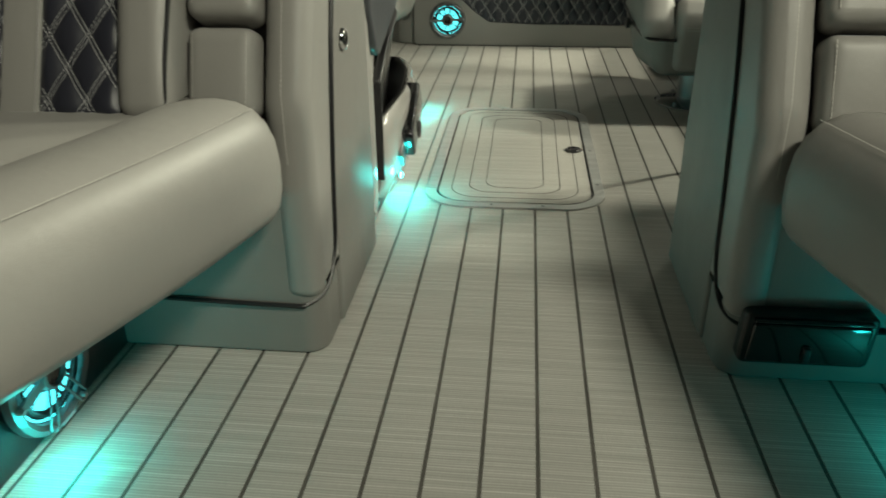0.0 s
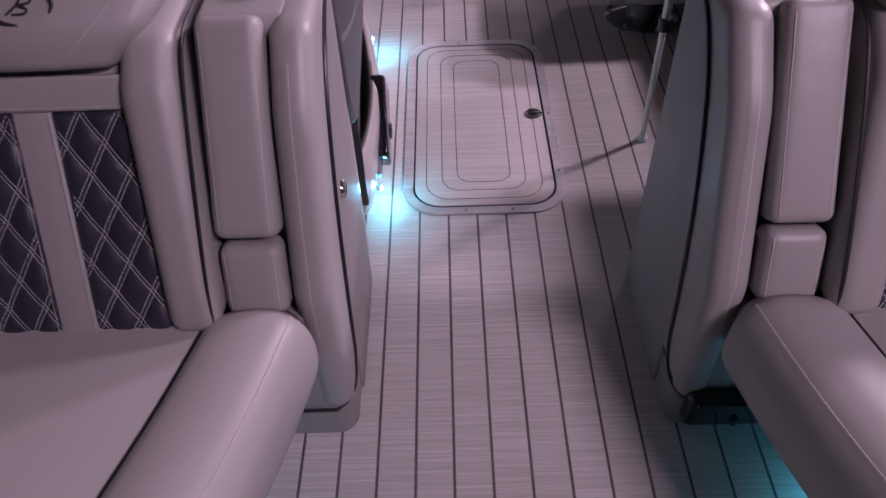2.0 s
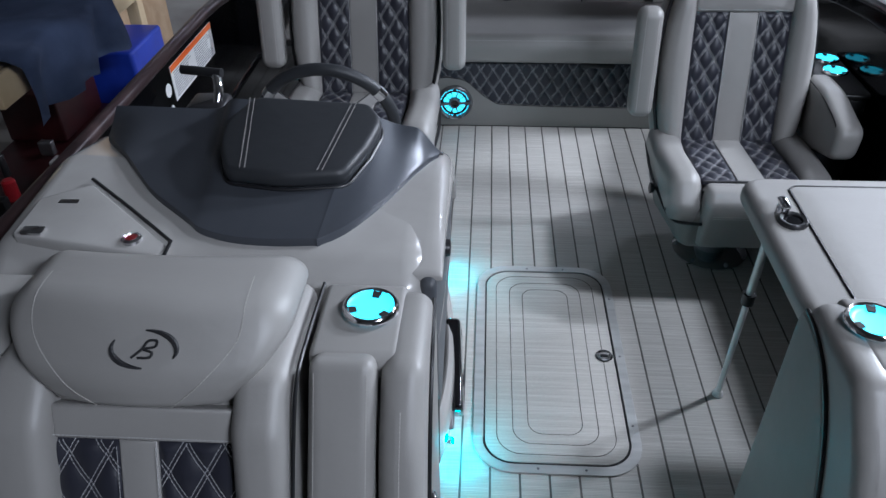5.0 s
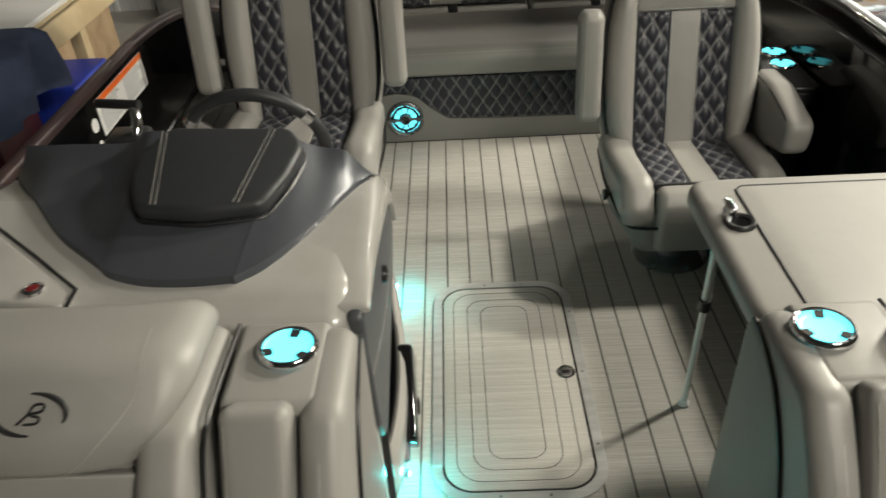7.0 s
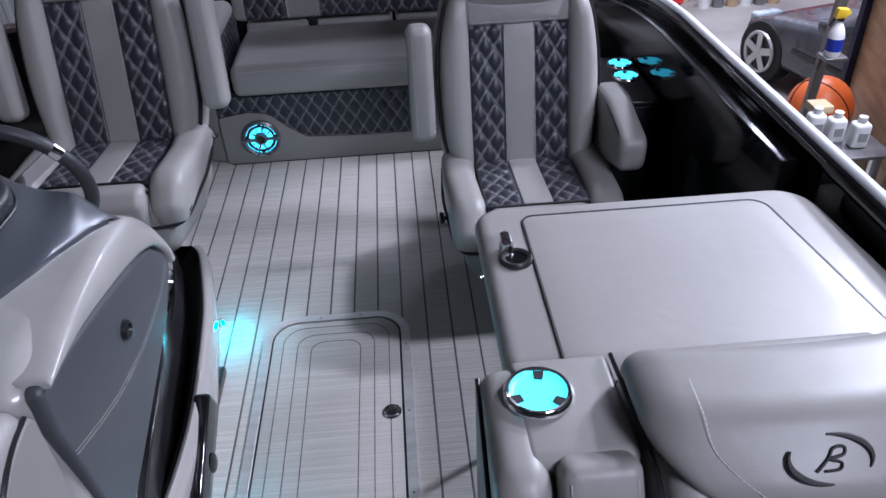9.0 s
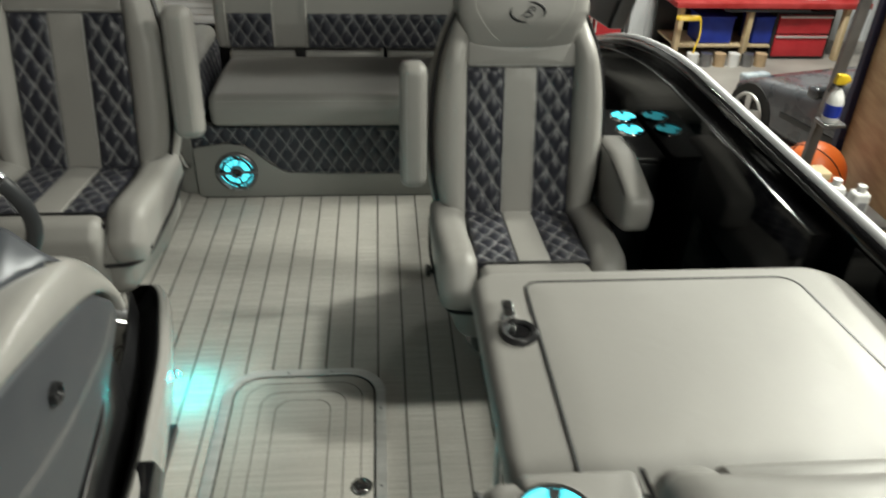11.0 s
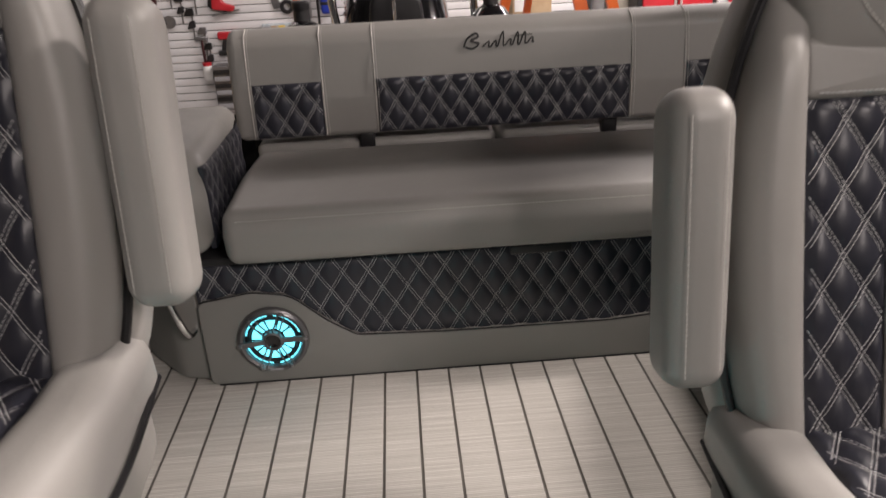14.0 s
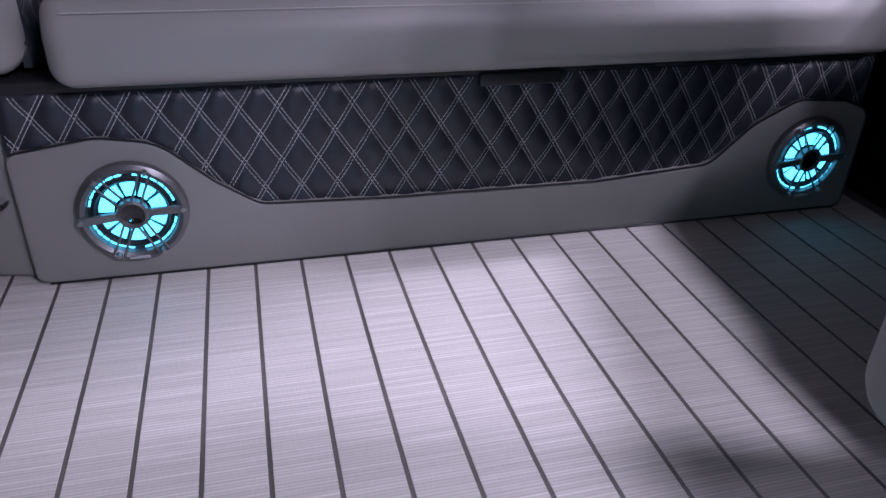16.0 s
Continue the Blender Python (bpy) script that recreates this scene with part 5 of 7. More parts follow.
            part("piping", bm, PIPE, arm, "thin black piping")
    kn = part("adjust_knob", lathe(bmesh.new(), [(0.008, 0.0), (0.008, 0.03), (0.018, 0.032), (0.020, 0.045), (0.0, 0.05)], pose(cx - 0.255, cy + 0.10, dz + 0.29, 0, -90, 0), 14), BLACKP, T, "black adjustment knob")
    return T


captains_chair(0.808, 1.955, 0.0, (True, False), "grey vinyl captain's chair with quilted strips behind the table")
captains_chair(-0.522, 2.03, 0.135, (True, True), "taller grey vinyl helm chair with both armrests raised")

# ---- stern bench ----
bn = thing("stern_bench", (0.40, 3.4, 0.0), "grey vinyl stern bench with quilted base and backrest", "bench")
YB = 3.085
part("base", box(-0.40, 1.18, YB + 0.012, 3.62, 0.001, 0.335, 0.01), GREYB, bn)
lowp = [(-0.392, 0.003), (1.178, 0.003), (1.178, 0.215, 0.03), (1.12, 0.238, 0.04), (1.01, 0.245, 0.06), (0.92, 0.20, 0.12), (0.84, 0.125, 0.06), (0.60, 0.108), (0.2, 0.110), (-0.02, 0.118, 0.05), (-0.09, 0.165, 0.12), (-0.17, 0.238, 0.10), (-0.26, 0.252, 0.1), (-0.392, 0.232)]
part("lower_panel", slab(bmesh.new(), rp(lowp, 0.02, 6), "y", YB - 0.012, YB + 0.016, 0.006, 3), GREYB, bn, "smooth grey panel with curved top seam")
bm = bmesh.new()
tube(bm, [(p[0], YB - 0.010, p[1]) for p in rp(lowp, 0.02, 6)[6:-4]], 0.0022, 6)
part("seam", bm, PIPE, bn)
quilt(bn, "quilted_panel", plane((-0.392, YB + 0.006, 0.085), (1, 0, 0), (0, 0, 1)), 1.565, 0.236, cu=0.061, cv=0.094, phase=(0.1, 0.35), step=0.0065)
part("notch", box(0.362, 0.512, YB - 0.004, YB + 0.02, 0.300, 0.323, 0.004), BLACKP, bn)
# black strip standing in for the shade under the seat cushion
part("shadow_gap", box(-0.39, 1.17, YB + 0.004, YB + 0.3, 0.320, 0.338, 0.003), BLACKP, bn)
cus = rp([(3.028, 0.338, 0.03), (3.022, 0.42, 0.05), (3.05, 0.470, 0.035), (3.30, 0.478, 0.3), (3.56, 0.462, 0.03), (3.56, 0.338, 0.02)], 0.03, 6)
sc = part("seat_cushion", slab(bmesh.new(), cus, "x", -0.295, 1.165, 0.035, 6), GREY, bn, "plump grey vinyl seat cushion")
bm = bmesh.new()
stitches(bm, [(x, 3.034, 0.446) for x in np.linspace(-0.26, 1.13, 6)], (0, -0.8, 0.6), lift=0.004)
part("stitching", bm, GTHREAD, sc)
brk = rp([(3.575, 0.488, 0.02), (3.570, 0.60, 0.1), (3.590, 0.765, 0.05), (3.640, 0.792, 0.03), (3.720, 0.775, 0.04), (3.720, 0.488, 0.03)], 0.03, 6)
part("backrest", slab(bmesh.new(), brk, "x", -0.345, 1.16, 0.028, 6), GREY, bn, "padded grey vinyl backrest")
for a, b in ((-0.285, -0.092), (0.062, 0.782), (0.945, 1.115)):
    quilt(bn, "quilted_strip", plane((a, 3.566, 0.496), (1, 0, 0), (0, 0.03, 1)), b - a, 0.150, cu=0.061, cv=0.094, phase=(0.2, 0.1), step=0.0065)
for xx in (-0.292, -0.088, 0.058, 0.787, 0.94):
    bm = bmesh.new()
    pts = [(xx, 3.567, 0.495), (xx, 3.566, 0.58), (xx, 3.572, 0.66), (xx, 3.586, 0.735), (xx, 3.600, 0.772), (xx, 3.64, 0.790)]
    tube(bm, curve_pts(pts, 5), 0.0016, 6)
    stitches(bm, [Vector(p) + Vector((0.008, 0, 0)) for p in curve_pts(pts, 5)], (0, -0.97, 0.2), lift=0.002)
    part("stitching", bm, GTHREAD, bn)
for xx in (0.023, 0.734):
    hb_ = part("back_hinge", box(xx - 0.022, xx + 0.022, 3.585, 3.64, 0.445, 0.492, 0.006), BLACKP, bn, "black backrest hinge")
bm = bmesh.new()
for a, b in ((-0.30, 0.40), (0.415, 1.15)):
    box(a, b, 3.60, 3.95, 0.40, 0.470, 0.02, bm=bm)
part("rear_pad", bm, GREY, bn, "grey pad behind the backrest")
bm = bmesh.new()
ZW = lambda z: 3.5815 + (z - 0.72) * 0.12
pts = [(0.312, 0.716), (0.322, 0.738), (0.345, 0.752), (0.352, 0.742), (0.332, 0.732), (0.354, 0.724), (0.336, 0.711), (0.316, 0.716)]
tube(bm, curve_pts([(x, ZW(z), z) for x, z in pts], 6), 0.0027, 5)
pts = [(0.364, 0.715)]
for i, h in enumerate((0.015, 0.014, 0.036, 0.015, 0.031, 0.030, 0.015)):
    x, z = 0.372 + i * 0.0205, 0.714 + i * 0.001
    pts += [(x + 0.004, z + h * 0.75), (x + 0.010, z + h), (x + 0.0105, z + h * 0.55), (x + 0.009, z + 0.002), (x + 0.014, z)]
tube(bm, curve_pts([(x, ZW(z), z) for x, z in pts], 5), 0.0021, 5)
tube(bm, [(0.455, ZW(0.739), 0.739), (0.503, ZW(0.743), 0.743)], 0.0014, 5)
part("script_mark", bm, BADGE, bn, "black stitched script mark")
# arm pod with a grab handle at the aisle end
pod = thing("corner_module", (-0.46, 3.25, 0.0), "grey vinyl arm end with a quilted inner face and chrome handle", "seat module")
part("pod", slab(bmesh.new(), rp([(-0.396, 3.10, 0.01), (-0.396, 3.60), (-0.60, 3.60), (-0.60, 3.26, 0.08), (-0.47, 3.115, 0.08)], 0.03, 6), "z", 0.001, 0.36, 0.012), GREYB, pod)
part("bolster", slab(bmesh.new(), rp([(3.09, 0.345, 0.03), (3.07, 0.47, 0.06), (3.14, 0.585, 0.06), (3.40, 0.60, 0.08), (3.58, 0.60, 0.03), (3.58, 0.345, 0.03)], 0.04, 6), "x", -0.56, -0.335, 0.045, 6), GREY, pod, "padded grey arm bolster")
quilt(pod, "quilted_side", lambda u, v: (Vector((-0.334, 3.13 + u, 0.35 + v)), Vector((1, 0, 0))), 0.42, 0.20)
part("grab_handle", tube(bmesh.new(), curve_pts([(-0.452, 3.115, 0.335), (-0.452, 3.075, 0.325), (-0.448, 3.060, 0.26), (-0.432, 3.058, 0.19), (-0.420, 3.072, 0.150), (-0.415, 3.105, 0.145)], 6), 0.0085, 10), CHROME, pod, "curved chrome grab handle")
loudspeaker((-0.222, YB - 0.013, 0.126), 0, "round black loudspeaker with lit ring in the bench base")
loudspeaker((1.055, YB - 0.013, 0.124), 0, "round black loudspeaker with lit ring at the far bench end")
side = thing("side_module", (1.19, 2.43, 0.0), "dark grey side module with two lit cup holders", "cabinet")
part("body", slab(bmesh.new(), rp([(1.125, 2.25, 0.03), (1.252, 2.235, 0.02), (1.258, 2.62, 0.02), (1.125, 2.62, 0.03)], 0.02, 5), "z", 0.001, 0.548, 0.008), HOOD, side, "black grained vinyl body")
part("top", slab(bmesh.new(), rp([(1.115, 2.24, 0.04), (1.256, 2.225, 0.025), (1.262, 2.63, 0.025), (1.115, 2.63, 0.04)], 0.02, 5), "z", 0.549, 0.571, 0.008), BLACKP, side)
cup_holder((1.210, 2.555, 0.572), "lit chrome-rimmed cup holder in the dark side module")
cup_holder((1.200, 2.440, 0.572), "lit chrome-rimmed cup holder at the front of the dark side module")

# ---- padded folding table on a pole ----
tb = thing("folding_table", (0.92, 1.1, 0.69), "grey padded vinyl table board with black piped inset", "table")
TO = rp([(0.548, 0.835, 0.02), (0.548, 1.395, 0.05), (1.285, 1.395, 0.09), (1.325, 0.835, 0.02)], 0.03, 7)
part("board", slab(bmesh.new(), TO, "z", 0.672, 0.737, 0.028, 6), GREY, tb)
TI = rp([(0.646, 0.842, 0.01), (0.646, 1.340, 0.025), (1.170, 1.340, 0.04), (1.225, 0.842, 0.01)], 0.02, 6)
part("inset_pad", slab(bmesh.new(), TI, "z", 0.728, 0.7405, 0.004, 3, 0, 0.002), GREY, tb, "smooth grey inset")
bm = bmesh.new()
tube(bm, [(p[0], p[1], 0.7385) for p in TI], 0.0034, 6, True)
part("piping", bm, PIPE, tb, "black piping")
ch = thing("table_cup_ring", (0.603, 1.202, 0.738), "black cup ring with a chrome post on the table", "cup holder")
part("ring", lathe(bmesh.new(), [(0.020, -0.01), (0.022, 0.006), (0.029, 0.008), (0.033, 0.003), (0.033, -0.002)], pose(0.612, 1.190, 0.739), 24), BLACKP, ch)
part("well", lathe(bmesh.new(), [(0.022, 0.003), (0.020, 0.0015), (0.0, 0.0015)], pose(0.612, 1.190, 0.739), 20), GLOSSB, ch)
part("post", lathe(bmesh.new(), [(0.014, 0.0), (0.015, 0.016), (0.010, 0.028), (0.0, 0.030)], pose(0.597, 1.222, 0.739), 18), CHROME, ch)
part("lever", slab(bmesh.new(), rrect(0.585, 0.606, 1.195, 1.245, 0.009, 4), "z", 0.764, 0.772, 0.003), CHROME, ch)
pl = thing("support_pole", (0.637, 1.356, 0.0), "white telescopic support pole with a black clamp", "pole")
pa, pb = Vector((0.637, 1.356, 0.012)), Vector((0.603, 1.262, 0.672))
part("lower_tube", tube(bmesh.new(), [pa, pa.lerp(pb, 0.62)], 0.0085, 12), WHITEP, pl)
part("upper_tube", tube(bmesh.new(), [pa.lerp(pb, 0.6), pb], 0.0105, 12), ALU, pl)
part("clamp", tube(bmesh.new(), [pa.lerp(pb, 0.60), pa.lerp(pb, 0.655)], 0.0165, 14), BLACKP, pl, "black plastic clamp")
part("foot", lathe(bmesh.new(), [(0.0, 0.020), (0.010, 0.020), (0.015, 0.012), (0.016, 0.001), (0.0, 0.001)], pose(0.637, 1.356, 0), 16), WHITEP, pl)

# ---- warning label on the fence ----
lb = thing("warning_label", (-1.074, 2.16, 0.64), "white safety label with an orange header on the fence", "label")
part("sheet", box(-1.077, -1.0745, 1.96, 2.37, 0.64, 0.757, 0.0008, 1), WHITEP, lb)
part("header", box(-1.0745, -1.0735, 1.96, 2.37, 0.737, 0.757, 0.0004, 1), ORANGE, lb, "orange header strip")
random.seed(4)
for c0, c1 in ((1.975, 2.15), (2.18, 2.355)):
    for i in range(11):
        part("print_bar", box(-1.0745, -1.0738, c0, c1 - random.uniform(0, 0.05), 0.650 + i * 0.0078, 0.6535 + i * 0.0078, 0.0002, 1), BARS, lb)
for dz_, r_ in ((0.695, 0.022), (0.63, 0.015)):
    solo("round_sticker", lathe(bmesh.new(), [(0.0, 0.0015), (r_, 0.001), (r_, 0.0)], pose(-1.077, 1.92, dz_, 0, 90, 0), 20), WHITEP, (-1.077, 1.92, dz_), "small round white sticker on the fence", "sticker")

# ---- arch legs ----
for q in (-1, 1):
    ax = lambda v: MID + q * (v - MID)
    ar = thing("tower_leg", (ax(1.36), 3.45, 0.78), "black powder-coated tower leg leaning forward", "tower", "pair of tower legs")
    bm = slab(bmesh.new(), rp([(3.86, 0.60), (3.30, 0.66), (2.90, 1.24), (2.40, 2.0), (2.92, 2.0), (3.46, 1.24)], 0.03), "x", *sorted((ax(1.34), ax(1.42))), 0.02, 4)
    part("beam", bm, BLACKP, ar)
    part("pivot", lathe(bmesh.new(), [(0.0, 0.012), (0.016, 0.012), (0.024, 0.004), (0.024, 0.0)], pose(ax(1.338), 3.50, 0.985, 0, -90 * q, 0), 16), STEEL, ar)
bm = bmesh.new()
tube(bm, [(-1.05, 2.66, 2.0), (1.38, 2.66, 2.0)], 0.05, 12)
solo("tower_beam", bm, BLACKP, (MID, 2.66, 2.0), "black tower cross beam above the seats", "tower")

# ---- behind the boat: engine cover, tow bar, fenders, flag ----
eng = thing("outboard_engine", (0.13, 5.35, -0.2), "black outboard engine with a rounded cowl", "engine")
bm = slab(bmesh.new(), rp([(5.05, 0.30, 0.08), (5.00, 0.60, 0.15), (5.10, 0.84, 0.12), (5.32, 0.905, 0.15), (5.62, 0.82, 0.12), (5.70, 0.45, 0.1), (5.62, 0.30, 0.05)], 0.08, 7), "x", -0.11, 0.375, 0.11, 8, 0.015, 0.015)
for v in bm.verts:
    v.co.x = 0.132 + (v.co.x - 0.132) * (1.0 - 0.28 * max(0, (v.co.z - 0.6) / 0.3) ** 2)
cowl = part("cowl", bm, GLOSSB, eng, "gloss black cowl")
part("face_panel", slab(bmesh.new(), rp([(-0.02, 0.42), (0.285, 0.42), (0.245, 0.76), (0.02, 0.76)], 0.06, 5), "y", 4.985, 5.08, 0.02), BLACKP, cowl)
part("midsection", box(0.02, 0.245, 5.15, 5.55, -0.35, 0.32, 0.06), BLACKP, eng)
random.seed(11)
for i in range(9):
    part("decal", box(-0.118, -0.112, 5.12 + random.uniform(0, 0.3), 5.26 + random.uniform(0, 0.3), 0.42 + i * 0.04, 0.43 + i * 0.04, 0.002, 1), BARS, eng)
tow = thing("tow_bar", (0.15, 5.1, 0.2), "polished tubular tow bar arched over the engine", "tow bar")
bm = bmesh.new()
tube(bm, curve_pts([(-0.10, 5.02, 0.15), (-0.125, 5.03, 0.5), (-0.16, 5.06, 0.76), (-0.13, 5.07, 0.842), (-0.05, 5.08, 0.852), (0.15, 5.08, 0.856), (0.36, 5.08, 0.852), (0.45, 5.07, 0.838), (0.485, 5.06, 0.76), (0.50, 5.03, 0.5), (0.51, 5.02, 0.15)], 7), 0.019, 12)
part("hoop", bm, CHROME, tow)
for q in (-0.15, 0.49):
    bm = bmesh.new()
    tube(bm, [(q, 5.06, 0.80), (q * 1.2 - 0.02, 5.55, 0.2)], 0.016, 10)
    part("brace", bm, CHROME, tow)
for fx, fy in ((-0.245, 4.6), (0.545, 4.85)):
    fn = thing("fender_bottle", (fx, fy, 0.2), "gloss black bulbous fender with a short neck", "fender", "pair of black fenders")
    part("body", lathe(bmesh.new(), [(0.0, 0.2), (0.09, 0.22), (0.105, 0.35), (0.105, 0.58), (0.095, 0.645), (0.06, 0.690), (0.034, 0.705)], pose(fx, fy, 0), 28), GLOSSB, fn)
    part("neck", lathe(bmesh.new(), [(0.034, 0.700), (0.032, 0.745), (0.036, 0.750), (0.036, 0.775), (0.030, 0.782), (0.0, 0.782)], pose(fx, fy, 0), 20), BLACKP, fn)
solo("stern_platform", box(-0.85, 1.15, 4.14, 5.0, 0.05, 0.2, 0.03), BLACKP, (0.15, 4.5, 0.05), "black stern platform behind the bench", "platform", kind="structure")
fl = thing("flag", (0.115, 4.9, 0.2), "red and white striped flag hanging from a chrome staff", "flag")
part("staff", tube(bmesh.new(), [(0.125, 4.9, 0.2), (0.125, 4.9, 1.5)], 0.008, 10), CHROME, fl)
WHITEC = surface("white_cloth", (0.70, 0.69, 0.68), (0.80, 0.79, 0.78), 0.85, 0, 500, 0.3)
REDC = surface("red_cloth", (0.45, 0.02, 0.03), (0.55, 0.04, 0.05), 0.85, 0, 500, 0.3)
for i in range(7):
    bm = bmesh.new()
    vs = []
    for j in range(13):
        z = 0.835 + (0.035 if i in (0, 6) else 0.0) + j * 0.05
        row = []
        for k in (i, i + 1):
            u = k / 7.0
            x = 0.118 - u * 0.075 * (0.35 + 0.65 * (1 - j / 16)) - 0.012 * j / 12
            y = 4.9 + 0.035 * math.sin(u * 9 + j * 0.25) - 0.02
            row.append(bm.verts.new((x, y, z)))
        vs.append(row)
    for a, b in zip(vs, vs[1:]):
        bm.faces.new((a[0], a[1], b[1], b[0]))
    bmesh.ops.solidify(bm, geom=bm.faces[:], thickness=0.002)
    part("stripe", bm, REDC if i % 2 == 0 else WHITEC, fl)
bm = bmesh.new()
vs = [[bm.verts.new((0.135 + 0.022 * k, 4.9 + 0.02 * math.sin(k * 1.7), 1.02 + 0.09 * j + 0.03 * k)) for k in range(4)] for j in range(5)]
for a, b in zip(vs, vs[1:]):
    for k in range(3):
        bm.faces.new((a[k], a[k + 1], b[k + 1], b[k]))
bmesh.ops.solidify(bm, geom=bm.faces[:], thickness=0.002)
part("fold", bm, REDC, fl)

# ---- the garage ----
GZ = -1.3
solo("ground", box(-6.2, 9.2, -6.2, 10.2, GZ - 0.1, GZ, 0.0, 1), CONCRETE, (0, 0, GZ), "stained concrete garage floor", "floor", kind="structure")
# ceiling is out of view, added dark to hold back bounce
solo("ceiling", box(-6.2, 9.2, -6.2, 10.2, 4.9, 5.0, 0.0, 1), DIMGREY, (0, 0, 4.9), "unseen garage ceiling, dim grey to limit bounced light", "ceiling", kind="structure")


def ribbed_wall(name, x0, x1, y, label):
    """Sheet-metal wall with upright ribs."""
    bm = bmesh.new()
    pts, x = [], x0
    while x < x1:
        pts += [(x, 0.0), (x + 0.16, 0.0), (x + 0.18, -0.03), (x + 0.23, -0.03), (x + 0.25, 0.0)]
        x += 0.25
    lo = [bm.verts.new((p[0], y + p[1], GZ)) for p in pts]
    hi = [bm.verts.new((p[0], y + p[1], 4.9)) for p in pts]
    bk = [bm.verts.new((p[0], y + 0.08, GZ)) for p in (pts[0], pts[-1])] + [bm.verts.new((p[0], y + 0.08, 4.9)) for p in (pts[0], pts[-1])]
    for i in range(len(pts) - 1):
        bm.faces.new((lo[i], lo[i + 1], hi[i + 1], hi[i]))
    bm.faces.new((bk[0], bk[2], bk[3], bk[1]))
    return solo(name, bm, METALW, (x0, y, GZ), label, "wall", kind="structure", smooth=20)


ribbed_wall("wall_back", -6.1, 9.1, 9.75, "white ribbed sheet-metal garage wall")
# closing walls out of view, also darkened against bounced light
for nm, x0, x1, y0, y1 in (("wall_side_1", -6.2, -6.1, -6.2, 10.0), ("wall_side_2", 9.1, 9.2, -6.2, 10.0), ("wall_front", -6.2, 9.2, -6.2, -6.1)):
    solo(nm, box(x0, x1, y0, y1, GZ, 4.9, 0.0, 1), DIMGREY, ((x0 + x1) / 2, (y0 + y1) / 2, GZ), "unseen garage wall, dim grey to limit bounced light", "wall", kind="structure")
slat = thing("slat_wall", (-0.3, 9.66, GZ), "white slotted tool wall with horizontal grooves", "wall panel")
# backing coloured dark so the grooves read as shaded
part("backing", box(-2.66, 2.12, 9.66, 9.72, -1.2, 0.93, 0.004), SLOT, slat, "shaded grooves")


def put_tool(name, parts, loc, label, category, group="tools on the slotted wall"):
    t = thing(name, loc, label, category, group)
    for pn, bm, mat in parts:
        bmesh.ops.translate(bm, verts=bm.verts, vec=Vector(loc))
        part(pn, bm, mat, t)
    return t


def power_drill(loc, mat, label, flip=1):
    body = slab(bmesh.new(), rp([(-0.09 * flip, 0.02), (0.10 * flip, 0.02), (0.10 * flip, 0.09), (-0.09 * flip, 0.10)], 0.025), "y", -0.06, 0.0, 0.015)
    grip = slab(bmesh.new(), rp([(-0.04 * flip, 0.02), (0.01 * flip, 0.02), (-0.02 * flip, -0.10), (-0.07 * flip, -0.10)], 0.015), "y", -0.05, -0.01, 0.01)
    batt = box(-0.10 if flip > 0 else 0.0, 0.0 if flip > 0 else 0.10, -0.07, 0.0, -0.14, -0.09, 0.01)
    chuck = tube(bmesh.new(), [(0.10 * flip, -0.03, 0.055), (0.17 * flip, -0.03, 0.055)], 0.018, 10)
    return put_tool("power_drill", [("body", body, mat), ("grip", grip, BLACKP), ("battery", batt, BLACKP), ("chuck", chuck, STEEL)], loc, label, "power drill")


def clamp(loc, mat, label, s=1.0):
    bar_ = bar(bmesh.new(), (0, -0.03, -0.14 * s), (0.01, -0.03, 0.12 * s), 0.014, 0.01, (0, 1, 0))
    jaw = slab(bmesh.new(), rp([(-0.06 * s, 0.07 * s), (0.03, 0.07 * s), (0.03, 0.13 * s), (-0.03 * s, 0.13 * s)], 0.01), "y", -0.05, -0.015, 0.006)
    grip = slab(bmesh.new(), rp([(-0.05 * s, -0.05 * s), (0.03, -0.03 * s), (0.03, 0.03 * s), (-0.02 * s, 0.02 * s)], 0.01), "y", -0.05, -0.015, 0.006)
    return put_tool("bar_clamp", [("bar", bar_, STEEL), ("jaw", jaw, mat), ("grip", grip, mat)], loc, label, "clamp")


YW = 9.634
power_drill((-1.64, YW, 0.02), RED, "red cordless drill hung on the slotted wall")
js = [("body", slab(bmesh.new(), rp([(-0.11, -0.06), (0.10, -0.09), (0.13, -0.04), (0.02, 0.0), (-0.02, 0.05), (0.06, 0.12), (0.02, 0.17), (-0.10, 0.13)], 0.03), "y", -0.07, 0.0, 0.015), RED), ("shoe", bar(bmesh.new(), (-0.12, -0.03, -0.12), (0.16, -0.03, -0.07), 0.06, 0.012, (0, 0, 1)), STEEL), ("grip", slab(bmesh.new(), rp([(-0.15, -0.02), (-0.09, -0.08), (-0.07, 0.08), (-0.12, 0.12)], 0.02), "y", -0.06, -0.01, 0.01), BLACKP)]
put_tool("jig_saw", js, (-1.63, YW, 0.40), "red and black jig saw hung on the slotted wall", "saw")
put_tool("blister_pack", [("card", box(-0.11, 0.11, -0.02, 0.0, -0.13, 0.12, 0.005), RED), ("tool", box(-0.07, 0.06, -0.06, -0.018, -0.04, 0.09, 0.02), STEEL)], (-1.63, YW, 0.68), "red blister-packed tool on the slotted wall", "package")
